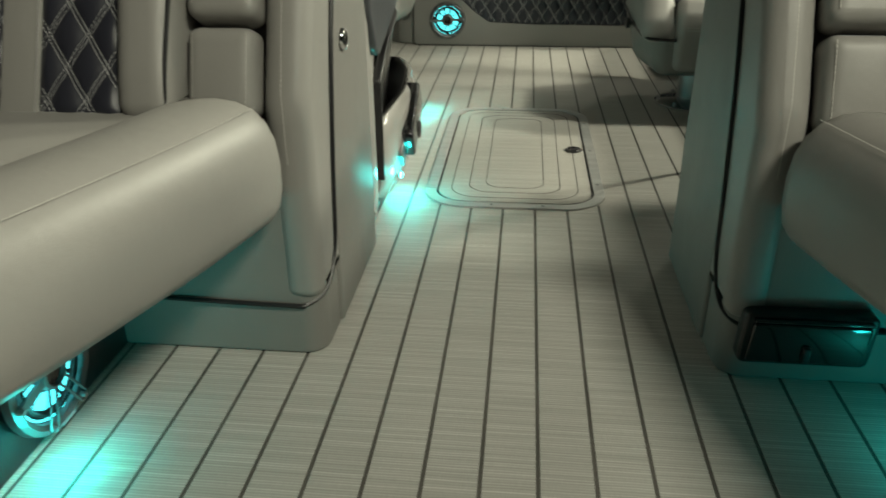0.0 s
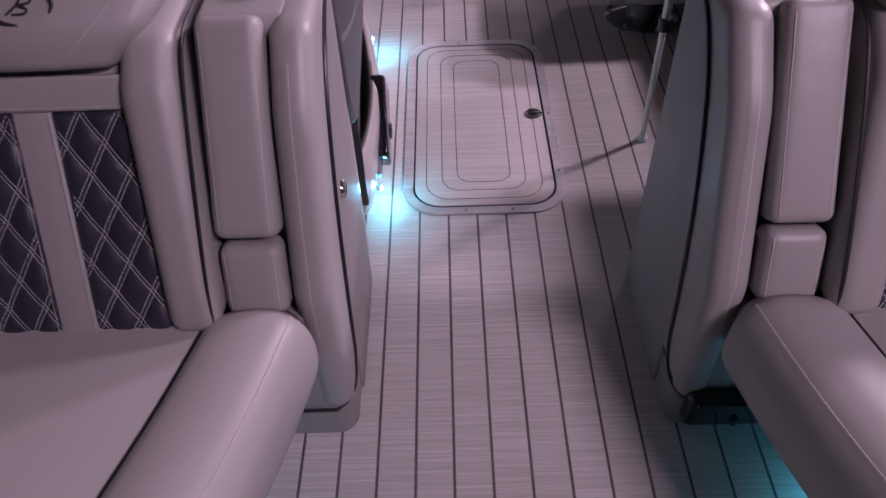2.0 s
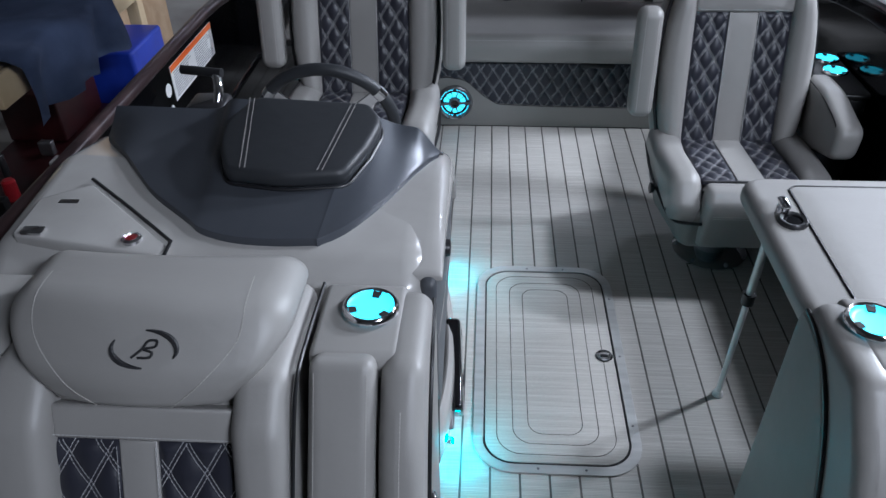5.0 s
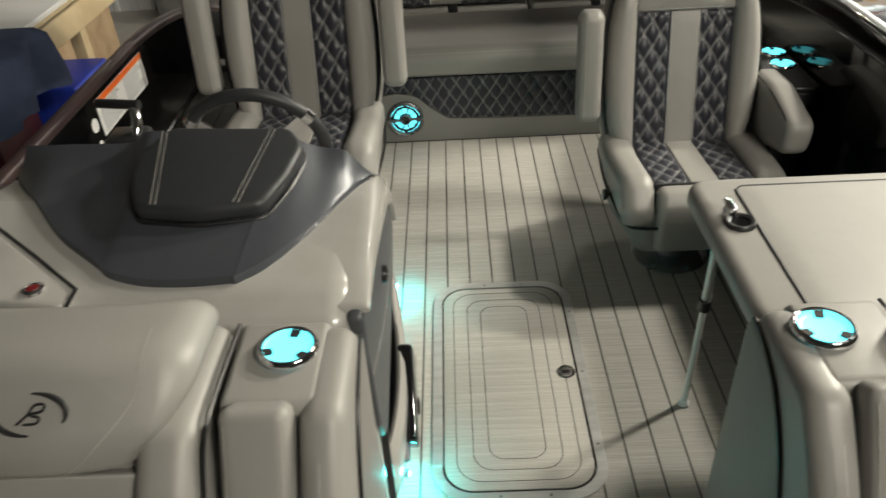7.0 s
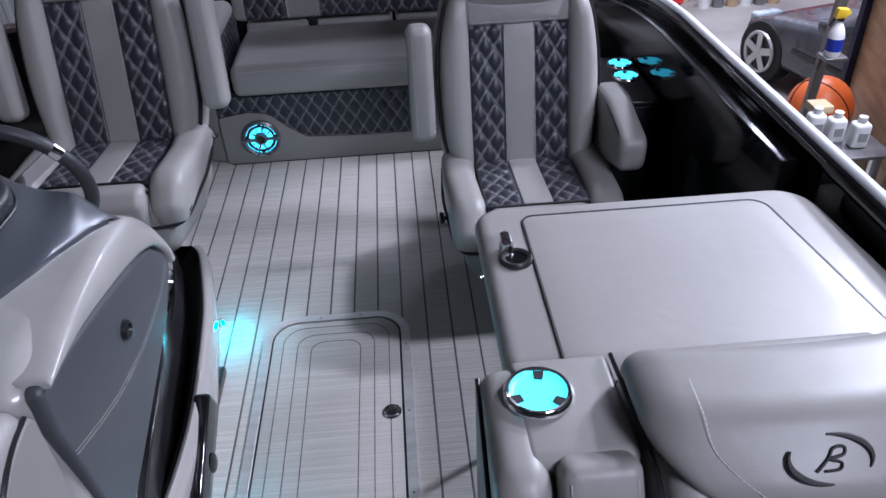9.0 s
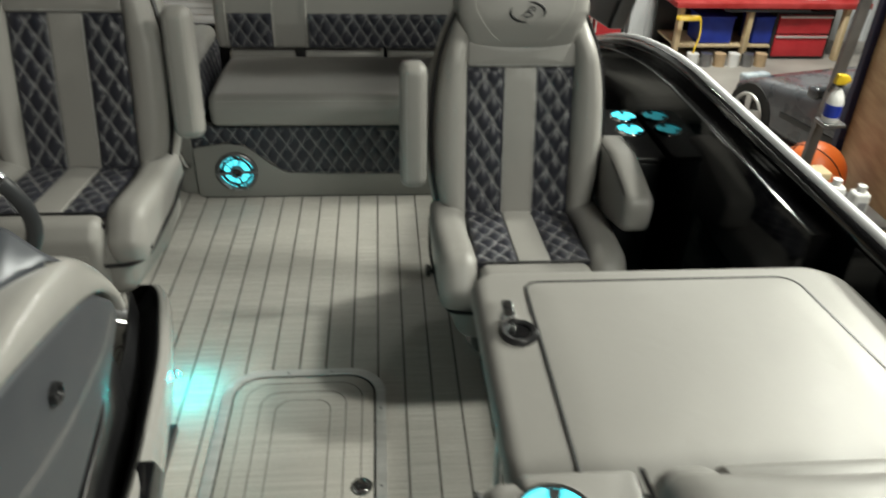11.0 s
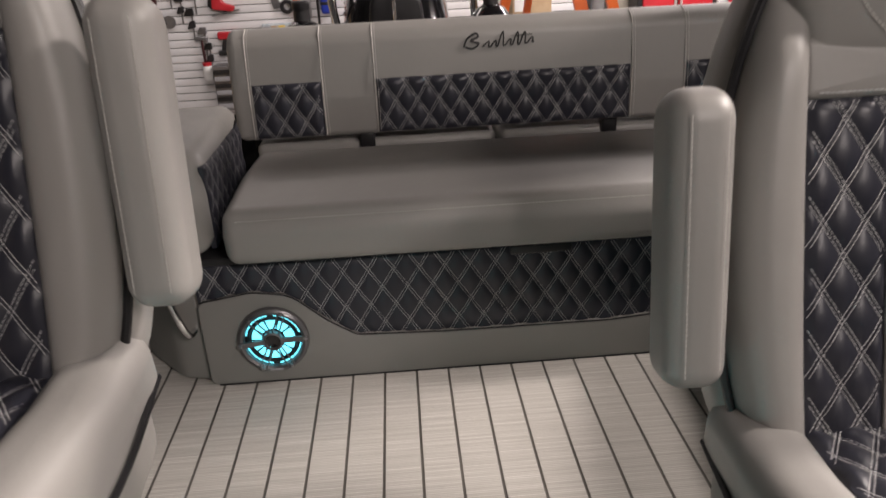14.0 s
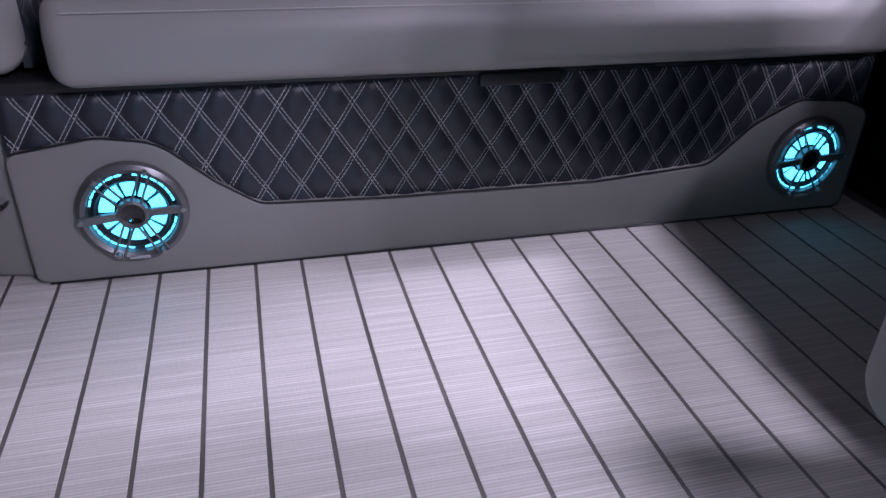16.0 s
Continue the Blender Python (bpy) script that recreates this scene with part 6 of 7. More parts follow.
for i, (cx_, cz_, m_, s_) in enumerate(((-2.09, 0.72, BLACKP, 1.1), (-1.91, 0.80, MAROON, 0.8), (-2.15, 0.56, BLACKP, 1.0), (-1.91, 0.52, BLACKP, 1.2), (-2.06, 0.36, BLACKP, 0.8), (-1.97, 0.21, BLACKP, 0.9), (-1.87, 0.02, STEEL, 0.9), (-1.84, -0.14, BLACKP, 0.9), (-2.3, 0.75, BLACKP, 0.9), (-2.32, 0.45, MAROON, 0.8))):
    clamp((cx_, YW + 0.016, cz_), m_, ("yellow and black" if m_ is YELLOW else "blue" if m_ is BLUEP else "steel" if m_ is STEEL else "red" if m_ is RED else "black") + " bar clamp hung on the slotted wall", s_ * 1.3)
put_tool("hand_saw", [("handle", slab(bmesh.new(), rp([(-0.12, 0.06), (-0.02, 0.10), (0.03, 0.20), (-0.05, 0.22), (-0.13, 0.14)], 0.02), "y", -0.03, -0.005, 0.006), BLACKP), ("blade", slab(bmesh.new(), [(-0.045, 0.11), (0.025, 0.15), (0.10, -0.18), (0.02, -0.19)], "y", -0.02, -0.015, 0.001, 1), STEEL)], (-1.14, YW, 0.50), "hand saw with a black handle on the slotted wall", "saw")
put_tool("long_bar", [("shaft", tube(bmesh.new(), [(0, -0.03, -0.32), (0, -0.03, 0.24)], 0.013, 8), BLACKP), ("head", box(-0.03, 0.03, -0.05, -0.01, 0.20, 0.28, 0.012), MAROON)], (-0.665, YW, 0.46), "long dark pry bar on the slotted wall", "bar")
put_tool("tape_roll", [("roll", lathe(bmesh.new(), [(0.035, 0.0), (0.035, 0.05), (0.07, 0.05), (0.07, 0.0)], pose(0, 0, 0, 90, 0, 0), 20, ring=True), BLACKP)], (-0.98, YW, 0.33), "black roll of tape on the slotted wall", "tape")
put_tool("sealant_pack", [("pack", box(-0.04, 0.04, -0.05, 0.0, -0.11, 0.11, 0.008), ORANGE), ("band", box(-0.041, 0.041, -0.052, -0.048, -0.03, 0.03, 0.001), BLACKP)], (-0.87, YW, 0.31), "orange sealant pack on the slotted wall", "package")
put_tool("grey_pack", [("pack", box(-0.035, 0.035, -0.05, 0.0, -0.10, 0.10, 0.008), STEEL)], (-0.77, YW, 0.30), "grey metal tool pack on the slotted wall", "package")
put_tool("blue_bundle", [("bundle", box(-0.06, 0.06, -0.09, 0.0, -0.10, 0.08, 0.03), BLUEP), ("strap", box(-0.062, 0.062, -0.095, -0.08, -0.01, 0.02, 0.003), BLACKP)], (-0.57, YW, 0.34), "blue tool bundle on the slotted wall", "tool")
case = [("shell", box(-0.21, 0.21, -0.06, 0.0, -0.15, 0.15, 0.01), CLEAR)]
for i in range(5):
    for j in range(3):
        case.append(("compartment", box(-0.20 + i * 0.08, -0.13 + i * 0.08, -0.068, -0.058, -0.14 + j * 0.095, -0.06 + j * 0.095, 0.004), (STEEL, CLEAR, YELLOW, CARD, BARS, WHITEP)[(i * 5 + j * 2) % 6]))
put_tool("parts_case", case, (-1.05, YW, 0.02), "clear small-parts case hung on the slotted wall", "case")
put_tool("sealant_tube", [("tube", tube(bmesh.new(), [(-0.08, -0.05, -0.04), (0.06, -0.05, 0.05)], 0.035, 14), WHITEP), ("cap", tube(bmesh.new(), [(0.06, -0.05, 0.05), (0.075, -0.05, 0.06)], 0.037, 14), BLACKP)], (-0.33, YW, 0.60), "white tube held on the slotted wall", "tube")
power_drill((-0.10, YW, 0.74), YELLOW, "yellow and black cordless drill on the slotted wall", -1)
put_tool("black_holder", [("holder", box(-0.05, 0.05, -0.05, 0.0, -0.08, 0.08, 0.01), BLACKP)], (-1.40, YW, -0.05), "small black holder on the slotted wall", "holder")
lv = [("frame", box(-0.27, 0.27, -0.25, 0.0, -0.30, 0.16, 0.006), STEEL)]
for i in range(6):
    lv.append(("shelf", box(-0.26, 0.26, -0.27, -0.24, -0.27 + i * 0.07, -0.225 + i * 0.07, 0.004), BLACKP if i % 2 else BARS))
put_tool("organizer", lv, (-1.52, YW, -0.36), "dark metal drawer organizer below the tools", "organizer", "")
put_tool("paint_jar", [("jar", lathe(bmesh.new(), [(0.05, -0.08), (0.05, 0.06), (0.045, 0.07)], pose(0, -0.06, 0), 16), WHITEP), ("cap", lathe(bmesh.new(), [(0.047, 0.065), (0.047, 0.10), (0.0, 0.10)], pose(0, -0.06, 0), 16), RED)], (-1.88, YW, -0.28), "white jar with a red cap beside the organizer", "jar", "")
put_tool("light_batten", [("tube", tube(bmesh.new(), [(-0.55, -0.05, 0), (0.55, -0.05, -0.02)], 0.02, 8), WHITEP), ("hook", box(-0.28, -0.25, -0.05, 0.0, -0.05, 0.03, 0.004), STEEL), ("hook", box(0.25, 0.28, -0.05, 0.0, -0.06, 0.02, 0.004), STEEL)], (-0.75, YW, 0.85), "long pale tube hooked along the slotted wall", "tube", "")
sc_ = thing("storage_cabinet", (-3.15, 9.4, GZ), "tall dark steel storage cabinet against the wall", "cabinet")
part("carcass", box(-3.62, -2.70, 9.12, 9.72, GZ, 0.70, 0.01), STEEL, sc_)
for q in (-3.61, -3.155):
    cd_ = part("door", box(q, q + 0.445, 9.10, 9.125, GZ + 0.06, 0.68, 0.006), STEEL, sc_)
    part("pull", box(q + 0.2, q + 0.225, 9.085, 9.105, -0.2, 0.0, 0.004), ALU, cd_)
wt = thing("wooden_tray", (-3.12, 9.35, 0.70), "open pine tray on top of the steel cabinet", "tray")
for x0, x1, y0, y1, z0, z1 in ((-3.5, -2.75, 9.15, 9.18, 0.702, 0.86), (-3.5, -2.75, 9.55, 9.58, 0.702, 0.90), (-3.5, -3.47, 9.181, 9.549, 0.702, 0.90), (-2.78, -2.75, 9.181, 9.549, 0.702, 0.90)):
    part("side_board", box(x0, x1, y0, y1, z0, z1, 0.004), PINE, wt)
part("bottom_board", box(-3.468, -2.782, 9.182, 9.548, 0.702, 0.72, 0.004), PINE, wt)
cb = thing("clear_bin", (-2.9, 9.36, 0.72), "translucent plastic bin full of parts in the tray", "bin")
part("bin_body", box(-3.2, -2.8, 9.25, 9.5, 0.722, 1.04, 0.015), CLEAR, cb)
part("bin_lid", box(-3.22, -2.78, 9.23, 9.52, 1.041, 1.06, 0.006), WHITEP, cb)
put_tool("claw_hammer", [("handle", tube(bmesh.new(), [(0, -0.03, -0.22), (0, -0.03, 0.06)], 0.014, 8), MAROON), ("head", box(-0.07, 0.06, -0.05, -0.01, 0.06, 0.10, 0.012), STEEL)], (-1.90, YW, -0.02), "hammer with a dark red handle on the slotted wall", "hammer")
put_tool("grinder", [("body", tube(bmesh.new(), [(-0.11, -0.05, 0.0), (0.06, -0.05, 0.03)], 0.034, 12), BLACKP), ("disc", lathe(bmesh.new(), [(0.0, 0.01), (0.065, 0.01), (0.065, 0.0), (0.0, 0.0)], pose(0.09, -0.04, 0.02, 90, 0, 0), 18), STEEL)], (-2.28, YW, 0.22), "black angle grinder on the slotted wall", "grinder")
put_tool("heat_gun", [("barrel", tube(bmesh.new(), [(-0.10, -0.05, 0.05), (0.08, -0.05, 0.05)], 0.035, 12), BLACKP), ("grip", bar(bmesh.new(), (-0.05, -0.05, 0.03), (-0.07, -0.05, -0.12), 0.04, 0.035, (0, 1, 0)), MAROON), ("nozzle", tube(bmesh.new(), [(0.08, -0.05, 0.05), (0.13, -0.05, 0.05)], 0.02, 10), STEEL)], (-2.50, YW, 0.62), "black and red heat gun on the slotted wall", "heat gun")
power_drill((-2.46, YW, 0.16), BLACKP, "black cordless drill on the slotted wall", -1)
# shelf with boxes behind the ladder
for i, (x0, x1, z0, z1, m_, lb_) in enumerate(((1.32, 1.72, 0.12, 0.45, CARD, "brown cardboard box on the wall shelf"), (1.48, 1.80, -0.20, 0.08, CARD, "open cardboard box on the lower wall shelf"), (1.83, 2.0, -0.18, -0.02, WHITEP, "white carton on the lower wall shelf"), (1.84, 1.98, -0.01, 0.06, BLUEP, "blue package on the lower wall shelf"))):
    bxt = thing("carton", ((x0 + x1) / 2, 9.45, z0), lb_, "box")
    part("carton_body", box(x0, x1, 9.33, 9.6, z0, z1, 0.006), m_, bxt)
    part("tape", box(x0 - 0.001, x1 + 0.001, 9.45, 9.49, z1 - 0.002, z1 + 0.002, 0.001, 1), PINE, bxt)
    part("label_sheet", box(x0 + 0.02, x0 + 0.12, 9.326, 9.331, z0 + 0.06, min(z1, z0 + 0.18), 0.001, 1), WHITEP, bxt)
for z_ in (0.10, -0.22, -0.55):
    sh = thing("wall_shelf", (1.6, 9.5, z_), "grey steel wire shelf on the garage wall", "shelf")
    part("board", box(1.15, 2.05, 9.30, 9.66, z_ - 0.02, z_, 0.004), STEEL, sh)
random.seed(7)
for i in range(8):
    solo("small_bottle", lathe(bmesh.new(), [(0.035, 0.0), (0.035, 0.13), (0.015, 0.16), (0.015, 0.19), (0.0, 0.19)], pose(1.2 + i * 0.1, 9.42, -0.55), 12), random.choice((BLACKP, STEEL, WHITEP, RED, CLEAR)), (1.2 + i * 0.1, 9.42, -0.55), "small shop bottle on the steel shelf", "bottle", "shop bottles")
# step ladder
ld = thing("step_ladder", (1.25, 6.9, GZ), "orange fibreglass step ladder standing open", "ladder")
for a, b, w_ in (((0.55, 7.35, GZ), (1.20, 6.95, 1.75), 0.07), ((0.85, 7.35, GZ), (1.28, 6.98, 1.75), 0.05), ((1.80, 6.45, GZ), (1.06, 6.72, 1.75), 0.085), ((2.15, 6.75, GZ), (1.27, 6.88, 1.75), 0.07)):
    part("rail", bar(bmesh.new(), a, b, w_, 0.045, (0, 1, 0)), ORANGE, ld)
for i in range(8):
    f = 0.07 + i * 0.118
    p1 = Vector((1.80, 6.45, GZ)).lerp(Vector((1.06, 6.72, 1.75)), f)
    p2 = Vector((2.15, 6.75, GZ)).lerp(Vector((1.27, 6.88, 1.75)), f)
    part("step", bar(bmesh.new(), p1, p2, 0.10, 0.03), WHITEP, ld, "pale aluminium step")
    q1 = Vector((0.55, 7.35, GZ)).lerp(Vector((1.20, 6.95, 1.75)), f)
    q2 = Vector((0.85, 7.35, GZ)).lerp(Vector((1.28, 6.98, 1.75)), f)
    part("brace", bar(bmesh.new(), q1, q2, 0.02, 0.03), STEEL, ld)
part("sticker", box(1.40, 1.47, 6.50, 6.53, 0.20, 0.32, 0.002), BLACKP, ld)
# red steel cabinet, television, leaning slab, banner
cb = thing("steel_cabinet", (2.95, 9.35, GZ), "tall red two-door steel cabinet with a black frame", "cabinet")
part("body", box(2.55, 3.36, 9.15, 9.65, GZ, 0.47, 0.01), BLACKP, cb)
for x0, x1 in ((2.60, 2.945), (2.965, 3.31)):
    dr = part("door", box(x0, x1, 9.12, 9.16, GZ + 0.05, 0.42, 0.008), RED, cb, "red enamelled door")
    part("handle", box(x1 - 0.03 if x0 < 2.8 else x0 + 0.01, x1 - 0.01 if x0 < 2.8 else x0 + 0.03, 9.10, 9.125, GZ + 0.05, 0.42, 0.004), ALU, dr)
put_tool("trophy", [("cup", lathe(bmesh.new(), [(0.045, 0.0), (0.045, 0.05), (0.012, 0.08), (0.012, 0.14), (0.04, 0.2), (0.045, 0.28), (0.0, 0.28)], pose(0, 0, 0), 16), YELLOW)], (2.92, 9.3, 0.47), "gold trophy cup on top of the red cabinet", "trophy", "")
put_tool("blue_bottle", [("bottle", lathe(bmesh.new(), [(0.035, 0.0), (0.035, 0.2), (0.02, 0.23), (0.02, 0.27), (0.0, 0.27)], pose(0, 0, 0), 14), BLUEP)], (3.08, 9.3, 0.47), "blue bottle on top of the red cabinet", "bottle", "")
put_tool("equipment_case", [("case", box(-0.14, 0.16, -0.1, 0.1, 0.0, 0.07, 0.01), BLACKP), ("tag", box(0.08, 0.15, -0.104, -0.099, 0.015, 0.055, 0.001), WHITEP)], (3.28, 9.3, 0.47), "flat black case on top of the red cabinet", "case", "")
put_tool("yellow_level", [("level", box(-0.03, 0.03, -0.03, 0.03, -0.2, 0.15, 0.01), YELLOW)], (3.43, 9.62, 0.12), "yellow level hung beside the red cabinet", "level", "")
tv = thing("television", (2.70, 9.45, 0.75), "black wall-mounted flat television", "television")
part("casing", box(2.16, 3.24, 9.42, 9.49, 0.76, 1.38, 0.008), BLACKP, tv)
part("screen", box(2.18, 3.22, 9.412, 9.422, 0.80, 1.36, 0.002), GLOSSB, tv)
part("bracket", box(2.6, 2.8, 9.49, 9.74, 0.95, 1.2, 0.005), STEEL, tv)
ROUGH = surface("rough_foam", (0.45, 0.42, 0.36), (0.62, 0.58, 0.50), 0.9, 0, 25, 0.8, big=9)
solo("leaning_slab", slab(bmesh.new(), rp([(2.28, GZ), (2.52, GZ), (2.60, 0.68), (2.38, 0.72)], 0.02), "y", 9.45, 9.58, 0.02), ROUGH, (2.4, 9.5, GZ), "rough beige foam slab leaning on the wall", "slab")
solo("dark_board", slab(bmesh.new(), rp([(2.13, GZ), (2.24, GZ), (2.34, 0.75), (2.20, 0.75)], 0.01), "y", 9.48, 9.56, 0.01), STEEL, (2.2, 9.5, GZ), "dark grey board leaning on the wall", "board")
ban = thing("banner", (4.4, 9.70, 0.05), "white and red cloth banner hung on the wall", "banner")
part("cloth", box(3.72, 5.05, 9.695, 9.705, 0.08, 0.88, 0.002, 1), WHITEC, ban)
part("top_band", box(3.72, 5.05, 9.69, 9.694, 0.72, 0.88, 0.001, 1), REDC, ban)
part("bottom_band", box(3.72, 5.05, 9.69, 9.694, 0.08, 0.19, 0.001, 1), REDC, ban)
for i, (a, b) in enumerate(((3.82, 3.95), (3.99, 4.09), (4.13, 4.22))):
    part("letter_bar", box(a, b, 9.688, 9.694, 0.44, 0.56, 0.002, 1), BARS, ban)
for r_ in (0.06, 0.11, 0.16, 0.21):
    bm = bmesh.new()
    tube(bm, [(4.40 + r_ * math.cos(a), 9.69, 0.50 + r_ * math.sin(a)) for a in np.linspace(0, math.tau, 32, endpoint=False)], 0.009, 6, True)
    part("ring_mark", bm, REDC, ban)
bm = bmesh.new()
tube(bm, curve_pts([(3.2, 9.66, 0.78), (3.7, 9.62, 0.70), (4.3, 9.60, 0.80), (5.2, 9.64, 1.0)], 8), 0.008, 6)
solo("hanging_cable", bm, WHITEP, (3.2, 9.66, 0.78), "pale cable slung along the wall", "cable")
for xx in (3.45, 3.56):
    bm = bmesh.new()
    tube(bm, [(xx, 9.66, GZ), (xx, 9.66, 3.1)], 0.022, 8)
    solo("conduit", bm, STEEL, (xx, 9.66, GZ), "grey steel conduit on the wall", "pipe")
bm = bmesh.new()
tube(bm, curve_pts([(5.75, 9.66, 1.4), (5.72, 9.64, 0.7), (5.80, 9.62, 0.2), (5.76, 9.62, -0.2)], 8), 0.008, 6)
solo("hanging_cable", bm, BLUEP, (5.75, 9.66, -0.2), "blue cable hanging down the wall", "cable")
# pegboard and workbench
pg = thing("pegboard", (4.9, 9.68, -0.5), "brown pegboard crowded with hand tools", "pegboard")
part("board", box(3.85, 5.72, 9.66, 9.69, -0.50, 0.06, 0.003), PEG, pg)
random.seed(21)
for i in range(46):
    x, z = random.uniform(3.92, 5.6), random.uniform(-0.36, 0.0)
    m_ = random.choice((RED, STEEL, BLACKP, BLUEP, STEEL, YELLOW, MAROON))
    hand = thing("hand_tool", (x, 9.63, z), {"red_enamel": "red-handled", "blue_plastic": "blue-handled", "yellow_plastic": "yellow-handled"}.get(m_.name, "dark") + " hand tool hanging on the pegboard", "tool", "hand tools on the pegboard")
    ln = random.uniform(0.06, 0.12)
    part("handle", tube(bmesh.new(), [(x, 9.63, z), (x + random.uniform(-0.02, 0.02), 9.63, z - ln)], 0.011, 6), m_, hand)
    part("shank", tube(bmesh.new(), [(x, 9.63, z), (x, 9.63, z + ln * 0.8)], 0.005, 6), STEEL, hand)
for i in range(8):
    solo("screwdriver", tube(bmesh.new(), [(4.36 + i * 0.05, 9.60, -0.42), (4.36 + i * 0.05, 9.60, -0.25)], 0.014, 8), BLUEP, (4.36 + i * 0.05, 9.60, -0.42), "blue-handled screwdriver in a rack", "screwdriver", "row of blue screwdrivers")
for i in range(3):
    solo("red_bin", box(5.60, 5.76, 9.52, 9.66, -0.36 + i * 0.16, -0.26 + i * 0.16, 0.012), RED, (5.68, 9.6, -0.36 + i * 0.16), "small red storage bin at the pegboard's edge", "bin", "small red bins")
for i in range(15):
    solo("parts_tray", box(3.95 + i * 0.10, 4.035 + i * 0.10, 9.50, 9.62, -0.585, -0.53, 0.008), RED, (4.0 + i * 0.10, 9.55, -0.585), "small red parts tray along the bench back", "bin", "row of small red trays")
solo("steel_sheet", box(4.3, 5.15, 9.66, 9.69, 0.09, 0.25, 0.004), RED, (4.7, 9.68, 0.09), "plain red metal panel above the pegboard", "panel")
wb = thing("workbench", (4.95, 9.25, GZ), "workbench with a red top and pine legs", "workbench")
part("worktop", box(3.85, 6.25, 8.85, 9.66, -0.66, -0.59, 0.01), REDTOP, wb, "worn red worktop")
part("front_edge", box(4.45, 5.5, 8.86, 8.90, -0.70, -0.661, 0.004), BLACKP, wb)
for lx, tilt in ((3.92, 0), (4.78, 0.0), (5.98, 0.0)):
    part("leg", box(lx, lx + 0.06, 8.90, 8.99, GZ, -0.66, 0.004), PINE, wb)
part("back_panel", box(3.9, 6.2, 9.62, 9.66, GZ, -0.66, 0.004), BLACKP, wb)
tc_ = thing("tool_chest", (5.55, 9.2, GZ), "black tool chest with red drawers under the workbench", "tool chest")
part("body", box(5.16, 5.90, 8.98, 9.55, GZ, -0.71, 0.01), BLACKP, tc_)
for z0, z1 in ((-0.98, -0.76), (-1.26, -1.0)):
    d_ = part("drawer", box(5.20, 5.86, 8.955, 8.99, z0, z1, 0.006), RED, tc_, "red enamelled drawer")
    part("pull", box(5.20, 5.86, 8.94, 8.958, z1 - 0.03, z1 - 0.005, 0.004), ALU, d_)
for x0, w_ in ((4.25, 0.42), (4.92, 0.34)):
    tb_ = thing("plastic_tub", (x0 + w_ / 2, 9.2, -1.12), "blue plastic tub on the shelf under the workbench", "tub", "blue tubs")
    part("tub", slab(bmesh.new(), rp([(x0, 9.0), (x0 + w_, 9.0), (x0 + w_, 9.4), (x0, 9.4)], 0.03), "z", -1.12, -0.80, 0.02), BLUEP, tb_)
    part("lip", slab(bmesh.new(), rp([(x0 - 0.015, 8.985), (x0 + w_ + 0.015, 8.985), (x0 + w_ + 0.015, 9.415), (x0 - 0.015, 9.415)], 0.03), "z", -0.81, -0.79, 0.005), BLUEP, tb_)
solo("low_shelf", box(3.95, 5.15, 8.95, 9.6, -1.15, -1.122, 0.004), PINE, (4.5, 9.2, -1.15), "pine shelf under the workbench", "shelf")
bm = bmesh.new()
for k in range(3):
    tube(bm, [(4.02 + 0.14 * math.cos(a), 8.86 + 0.05 * math.sin(a), -0.76 - 0.012 * k) for a in np.linspace(0, math.tau, 24, endpoint=False)], 0.012, 6, True)
tube(bm, curve_pts([(4.16, 8.84, -0.77), (4.17, 8.80, -0.95), (4.10, 8.72, -1.15), (4.12, 8.66, GZ + 0.01)], 8), 0.010, 6)
solo("extension_cord", bm, YELLOW, (4.02, 8.86, GZ), "yellow extension cord hung under the workbench", "cord")
for i, (x, y, w_, h_, m_) in enumerate(((4.35, 9.2, 0.22, 0.02, CARD), (4.75, 9.15, 0.18, 0.02, BARS), (5.05, 9.25, 0.14, 0.03, STEEL), (5.35, 9.4, 0.10, 0.08, BLACKP), (5.52, 9.35, 0.16, 0.10, WHITEP), (5.62, 9.1, 0.25, 0.006, WHITEP), (5.95, 9.35, 0.22, 0.30, BARS), (6.05, 9.1, 0.2, 0.14, RED))):
    solo("bench_item", box(x - w_ / 2, x + w_ / 2, y - w_ * 0.35, y + w_ * 0.35, -0.589, -0.589 + h_, min(0.01, h_ / 3)), m_, (x, y, -0.589), "loose shop item lying on the red worktop", "shop item", "clutter on the workbench")
solo("red_funnel", lathe(bmesh.new(), [(0.09, 0.10), (0.03, 0.02), (0.02, 0.0), (0.0, 0.0)], pose(3.75, 8.7, GZ), 16), RED, (3.75, 8.7, GZ), "red funnel on the concrete floor", "funnel")
for i in range(6):
    solo("floor_can", lathe(bmesh.new(), [(0.07, 0.0), (0.07, 0.15), (0.0, 0.15)], pose(4.1 + i * 0.17, 8.72, GZ), 14), (WHITEP, STEEL, CARD)[i % 3], (4.1 + i * 0.17, 8.72, GZ), "small can standing on the concrete floor", "can", "cans on the floor")

# ---- parked car beyond the fence ----
car = thing("parked_car", (4.9, 7.1, GZ), "dark blue-grey saloon car parked in the garage", "car")
cp = rp([(3.36, -0.95, 0.12), (3.38, -0.72, 0.12), (3.75, -0.60, 0.2), (4.45, -0.50, 0.1), (5.05, -0.05, 0.15), (6.3, -0.03, 0.2), (7.0, -0.40, 0.1), (7.35, -0.5, 0.1), (7.4, -1.05, 0.1), (3.4, -1.1, 0.1)], 0.1, 6)
bm = slab(bmesh.new(), cp, "y", 6.35, 7.95, 0.12, 6)
for v in bm.verts:
    if v.co.z > -0.50:
        v.co.y = 7.15 + (v.co.y - 7.15) * (1 - 0.35 * (v.co.z + 0.50) / 0.45)
part("body", bm, CARP, car, "dark blue-grey paint")
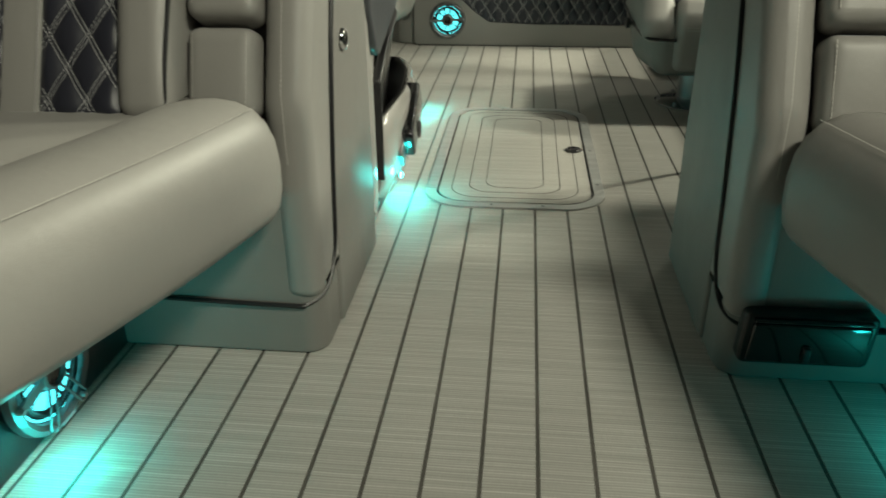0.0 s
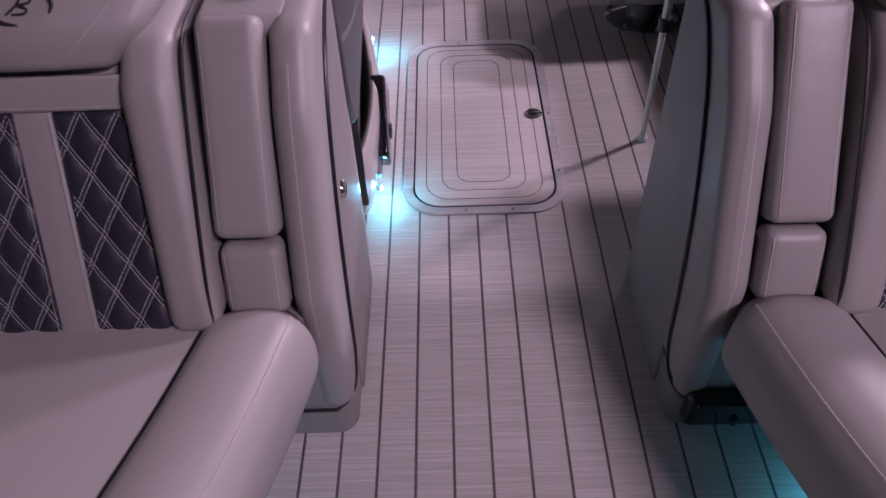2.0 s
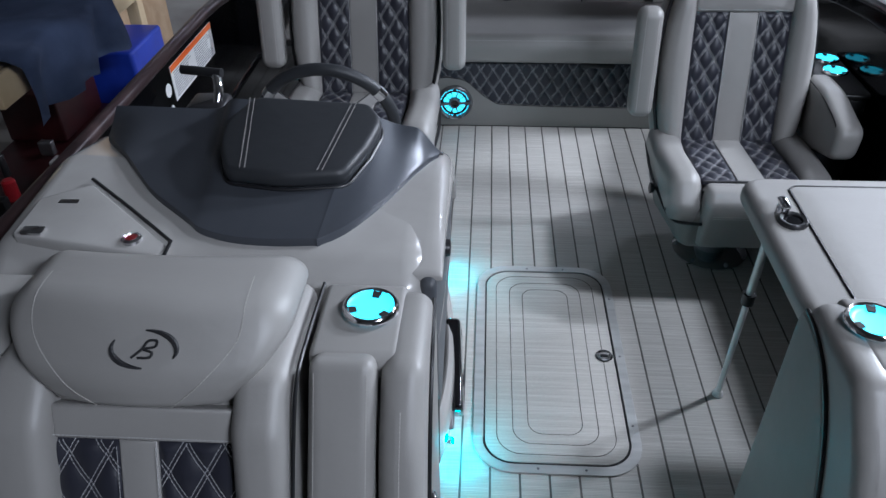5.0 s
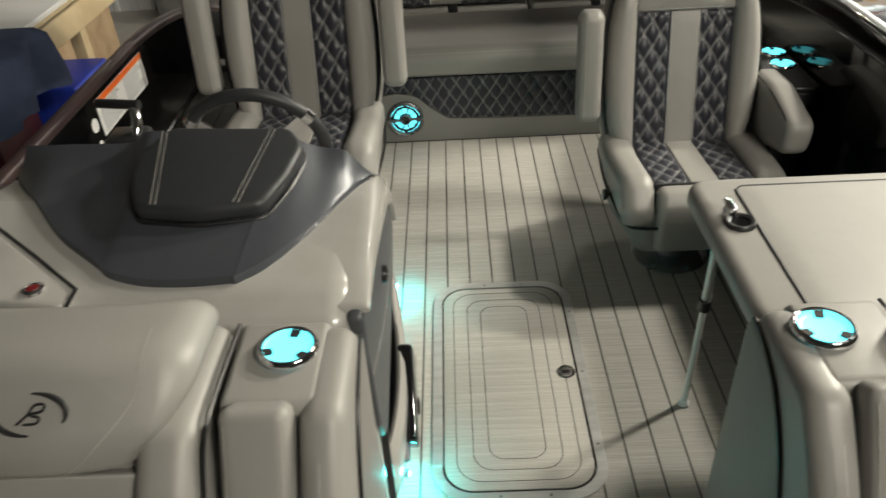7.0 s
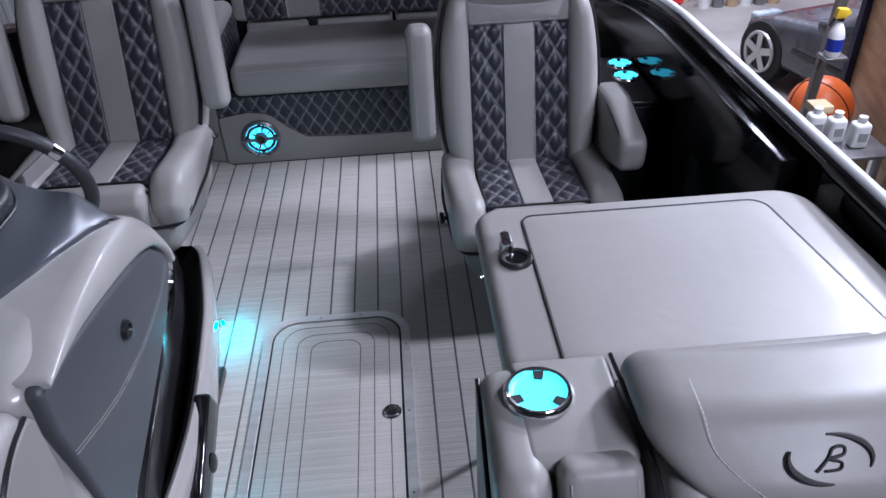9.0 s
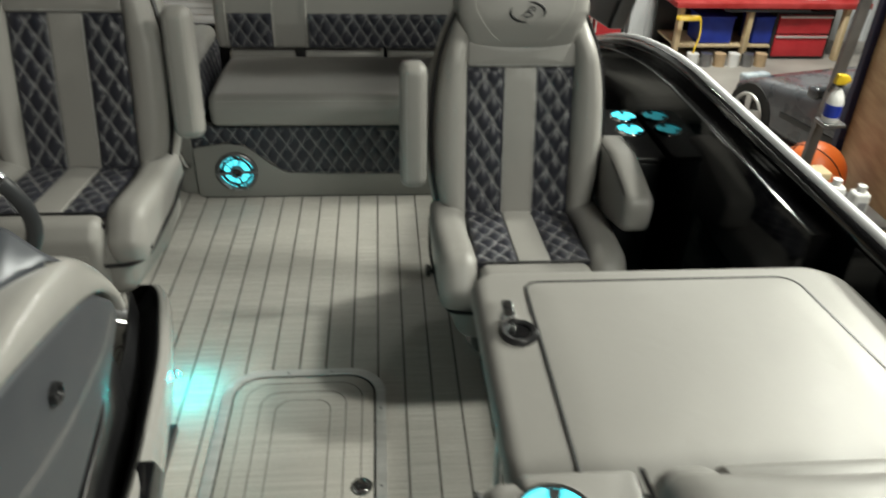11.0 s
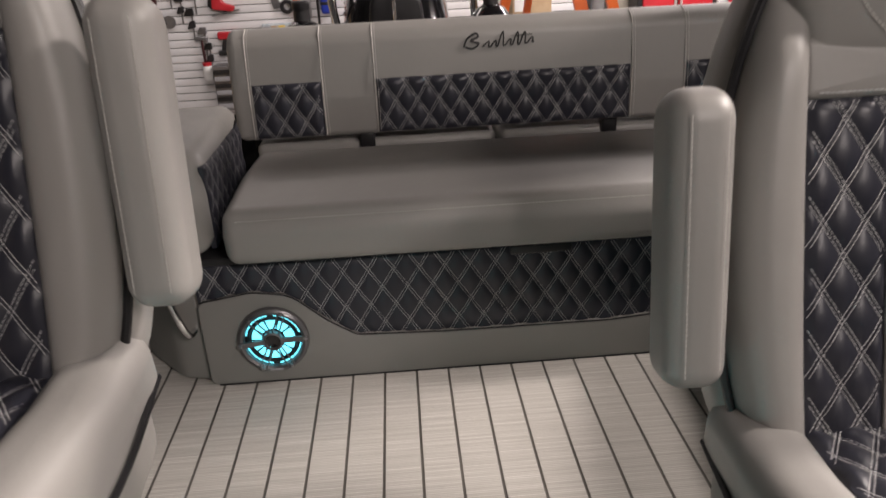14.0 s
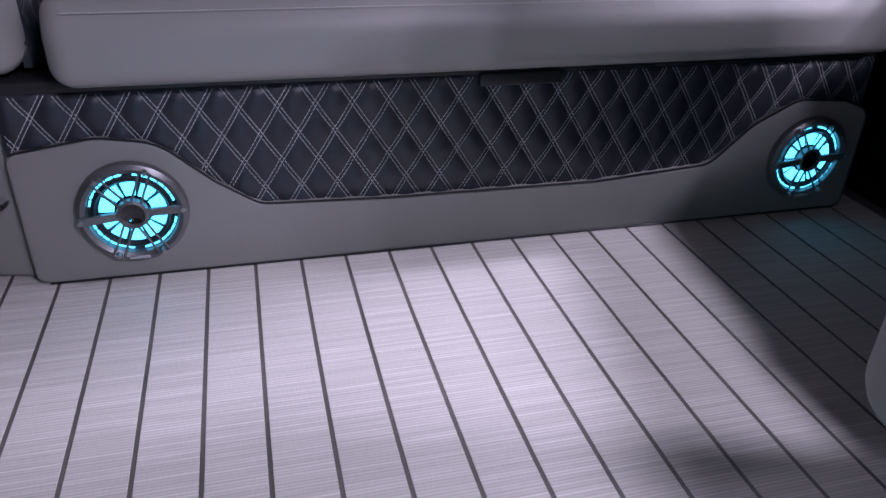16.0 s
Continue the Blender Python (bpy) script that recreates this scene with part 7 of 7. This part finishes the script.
for wx in (3.72, 6.6):
    whm = part("wheel", lathe(bmesh.new(), [(0.0, 0.02), (0.31, 0.02), (0.32, 0.0), (0.32, -0.18), (0.0, -0.18)], pose(wx, 6.36, -0.98, 90, 0, 0), 32), RUBBER, car, "black tyre")
    part("rim", lathe(bmesh.new(), [(0.185, 0.012), (0.190, 0.034), (0.212, 0.038), (0.222, 0.020)], pose(wx, 6.345, -0.98, 90, 0, 0), 28, ring=True), ALU, whm, "silver alloy rim")
    part("brake_disc", lathe(bmesh.new(), [(0.0, 0.012), (0.19, 0.012), (0.19, 0.0)], pose(wx, 6.345, -0.98, 90, 0, 0), 24), BLACKP, whm)
    part("wheel_hub", lathe(bmesh.new(), [(0.0, 0.045), (0.04, 0.043), (0.062, 0.030), (0.062, 0.010)], pose(wx, 6.345, -0.98, 90, 0, 0), 20), ALU, whm)
    for a in range(5):
        e = Vector((math.cos(a * 1.2566 + 0.3), 0, math.sin(a * 1.2566 + 0.3)))
        part("spoke", bar(bmesh.new(), Vector((wx, 6.314, -0.98)) + e * 0.04, Vector((wx, 6.310, -0.98)) + e * 0.195, 0.072, 0.014, (0, 1, 0)), ALU, whm, "silver spoke")
part("side_window", slab(bmesh.new(), rp([(4.80, -0.42), (5.12, -0.12), (6.2, -0.10), (6.6, -0.42)], 0.04), "y", 6.40, 6.52, 0.01), GLOSSB, car, "dark side window")
part("side_moulding", box(4.15, 6.2, 6.335, 6.36, -0.86, -0.80, 0.008), BLACKP, car)
part("mirror", box(4.52, 4.66, 6.20, 6.36, -0.50, -0.38, 0.04), CARP, car)
part("headlight", box(3.37, 3.50, 6.42, 6.75, -0.76, -0.66, 0.03), CLEAR, car)
car.location, car.rotation_euler.z, car.scale = (4.70, 5.70, GZ), radians(-75), (0.88, 0.88, 0.88)

# ---- plywood, bottles and an orange ball close outside the fence ----
ply = thing("plywood_crate", (3.3, 3.9, GZ), "large plywood crate side with a navy edge", "crate")
part("sheet", slab(bmesh.new(), [(3.48, 4.62), (2.98, 2.55), (3.42, 2.44), (3.92, 4.51)], "z", -0.705, 1.4, 0.01), PLY, ply)
part("edge_trim", bar(bmesh.new(), (3.47, 4.63, -0.55), (3.50, 4.66, 1.4), 0.09, 0.05, (0, 1, 0)), surface("navy_trim", (0.01, 0.015, 0.05), (0.02, 0.025, 0.07), 0.5), ply, "navy edge trim")
for px_, py_ in ((3.56, 4.4), (3.15, 2.8), (3.78, 4.35), (3.36, 2.62)):
    part("crate_foot", box(px_ - 0.05, px_ + 0.05, py_ - 0.05, py_ + 0.05, GZ, -0.70, 0.005), PINE, ply)
rk = thing("steel_rack", (2.69, 3.85, GZ), "grey steel rack post with a bracket shelf", "rack")
part("post", bar(bmesh.new(), (2.69, 3.85, GZ), (2.83, 3.85, 0.95), 0.055, 0.03, (0, 1, 0)), STEEL, rk)
part("shelf", box(2.67, 2.79, 3.65, 3.76, 0.055, 0.074, 0.004), STEEL, rk)
part("bracket_arm", bar(bmesh.new(), (2.77, 3.85, 0.045), (2.72, 3.68, 0.045), 0.03, 0.02), STEEL, rk)
part("lower_shelf", box(2.42, 2.80, 3.08, 3.44, -0.225, -0.205, 0.004), STEEL, rk)
part("shelf_leg", box(2.74, 2.77, 3.12, 3.15, GZ, -0.226, 0.003), STEEL, rk)
part("wood_block", box(2.50, 2.60, 3.36, 3.46, -0.10, -0.06, 0.004), PINE, rk)
sb = thing("spray_bottle", (2.72, 3.7, 0.075), "white spray bottle with a blue label and yellow trigger", "spray bottle")
M = pose(2.72, 3.7, 0.075)
part("bottle", lathe(bmesh.new(), [(0.038, 0.0), (0.042, 0.012), (0.041, 0.115), (0.030, 0.150), (0.014, 0.175), (0.013, 0.195), (0.0, 0.195)], M, 20), WHITEP, sb)
part("label_band", lathe(bmesh.new(), [(0.0425, 0.030), (0.0428, 0.095), (0.041, 0.096)], M, 20, caps=False), BLUEP, sb)
part("neck", lathe(bmesh.new(), [(0.0, 0.186), (0.017, 0.186), (0.018, 0.205), (0.0, 0.206)], M, 16), BLACKP, sb)
part("trigger", slab(bmesh.new(), rp([(2.680, 0.275), (2.735, 0.272), (2.765, 0.300), (2.745, 0.325), (2.690, 0.330)], 0.008), "y", 3.682, 3.718, 0.008), YELLOW, sb)
part("lever", bar(bmesh.new(), (2.69, 3.70, 0.280), (2.665, 3.70, 0.235), 0.012, 0.006, (0, 1, 0)), BLACKP, sb)
ob_ = thing("rubber_ball", (3.08, 4.25, -0.70), "orange ball with black seams on a stool", "ball")
part("ball", lathe(bmesh.new(), [(max(0.0001, 0.20 * math.sin(a)), 0.20 - 0.20 * math.cos(a)) for a in np.linspace(0, math.pi, 20)], pose(3.08, 4.25, -0.70), 28), ORANGE, ob_)
for ax_ in (0, 60, 120):
    bm = bmesh.new()
    m_ = pose(3.08, 4.25, -0.50, 70, 0, ax_)
    tube(bm, [m_ @ Vector((0.2005 * math.cos(a), 0.2005 * math.sin(a), 0)) for a in np.linspace(0, math.tau, 36, endpoint=False)], 0.004, 6, True)
    part("seam", bm, BLACKP, ob_)
solo("ball_stool", box(2.93, 3.24, 4.10, 4.40, GZ, -0.70, 0.02), BLACKP, (3.08, 4.25, GZ), "plain black stool under the orange ball", "stool")
for x, y in ((2.50, 3.33), (2.575, 3.27), (2.66, 3.20)):
    jg = thing("plastic_jug", (x, y, -0.205), "white plastic jug with a round cap on the rack", "jug", "white jugs on the rack")
    part("jug", slab(bmesh.new(), rp([(x - 0.045, y - 0.035), (x + 0.04, y - 0.04), (x + 0.045, y + 0.035), (x - 0.04, y + 0.04)], 0.02, 4), "z", -0.204, -0.075, 0.018), WHITEP, jg)
    part("cap", lathe(bmesh.new(), [(0.021, -0.080), (0.022, -0.045), (0.0, -0.043)], pose(x, y, 0), 14), WHITEP, jg)
    part("label_sheet", bar(bmesh.new(), (x - 0.02, y - 0.040, -0.14), (x + 0.02, y - 0.0425, -0.14), 0.004, 0.045, (0, 0, 1)), BARS, jg)

# ---- shelving and clutter outside the other fence ----
rack = thing("timber_rack", (-2.6, 4.0, GZ), "rough pine shelf rack along the garage side", "rack")
part("shelf_board", box(-3.2, -2.15, 2.6, 5.2, 0.36, 0.42, 0.005), PINE, rack)
part("front_rail", box(-2.17, -2.13, 2.6, 5.2, 0.28, 0.42, 0.005), PINE, rack)
for y_ in (4.95, 2.7):
    part("post", box(-2.65, -2.56, y_, y_ + 0.09, GZ, 1.2, 0.005), PINE, rack)
part("brace", bar(bmesh.new(), (-2.5, 4.0, 0.35), (-2.6, 4.95, -0.45), 0.05, 0.03, (1, 0, 0)), PINE, rack)
part("sheet", box(-3.2, -2.2, 2.6, 5.2, 0.421, 0.45, 0.005), METALW, rack, "pale sheet on top")
bm = bmesh.new()
N, Mv = 14, 9
vs = [[bm.verts.new((-2.05 + 0.04 * math.sin(i * 0.9 + j * 0.3) + 0.05 * max(0, j - 2) / 9 * math.sin(i * 1.7) + ((-0.5 if j == 0 else -0.05) if j < 2 else 0.0), 2.65 + i * 0.075, (0.478 if j < 2 else 0.45 - (j - 2) * 0.045) + 0.012 * math.sin(i * 1.3))) for i in range(N)] for j in range(Mv)]
for a, b in zip(vs, vs[1:]):
    for i in range(N - 1):
        bm.faces.new((a[i], a[i + 1], b[i + 1], b[i]))
bmesh.ops.solidify(bm, geom=bm.faces[:], thickness=0.008)
solo("draped_blanket", bm, CLOTH, (-2.1, 3.1, 0.0), "blue quilted blanket draped over the shelf edge", "blanket", smooth=180)
tb2 = thing("storage_tub", (-2.45, 4.45, -0.55), "upright blue plastic storage tub", "tub")
part("tub", slab(bmesh.new(), rp([(-2.7, 4.2), (-2.32, 4.2), (-2.32, 4.72), (-2.7, 4.72)], 0.03), "z", -0.6, -0.10, 0.02), BLUEP, tb2)
mr = thing("roller_chest", (-2.6, 3.6, GZ), "dark maroon roller tool chest", "tool chest")
part("chest", box(-2.9, -2.0, 2.3, 4.15, GZ, -0.42, 0.015), MAROON, mr)
part("tray", box(-2.9, -2.55, 3.6, 4.1, -0.419, -0.12, 0.015), MAROON, mr)
random.seed(5)
for i in range(26):
    x, y = random.uniform(-2.8, -2.08), random.uniform(2.4, 3.5)
    h_ = random.uniform(0.03, 0.13)
    m_ = random.choice((WHITEP, RED, BLACKP, STEEL, CARD, YELLOW, BLACKP, MAROON))
    w_ = random.uniform(0.03, 0.08)
    if i % 2:
        solo("shop_can", lathe(bmesh.new(), [(w_ * 0.6, 0.0), (w_ * 0.6, h_), (w_ * 0.4, h_ + 0.01), (0.0, h_ + 0.01)], pose(x, y, -0.42), 12), m_, (x, y, -0.42), "small can on the maroon chest", "can", "clutter on the chest")
    else:
        solo("shop_box", box(x - w_, x + w_, y - w_ * 0.6, y + w_ * 0.6, -0.42, -0.42 + h_, 0.006), m_, (x, y, -0.42), "small loose part box on the maroon chest", "box", "clutter on the chest")
solo("leaning_panel", slab(bmesh.new(), rp([(5.2, GZ), (6.9, GZ), (6.9, 1.5), (5.2, 1.5)], 0.01), "x", -3.3, -3.2, 0.01), CARD, (-3.2, 6.0, GZ), "large tan panel leaning behind the rack", "panel")

# ---- deck planks, last ----
pm = {}
for i in range(-14, 18):
    x0 = 0.12 + (i - 4) * 0.08 + 0.0030
    x1 = x0 + 0.0740
    x0, x1 = max(x0, -1.08), min(x1, 1.33)
    if x1 - x0 < 0.02:
        continue
    key = round(x1 - x0, 4)
    if key not in pm:
        b = box(0, x1 - x0, -1.68, 4.09, -0.003, 0.0, 0.0004, 1)
        pm[key] = finish("plank", b, PLANK)
    ob = new("plank", pm[key])
    ob.parent = deck
    ob.location = Vector((x0, 0, 0)) - ORIGIN[deck.name]
sb_ = finish("slat", box(-2.66, 2.12, 9.635, 9.662, 0.0, 0.071, 0.004, 2), SLATW)
for i in range(26):
    ob = new("slat", sb_)
    ob.parent = slat
    ob.location = Vector((0, 0, 0.846 - i * 0.0792)) - ORIGIN[slat.name]
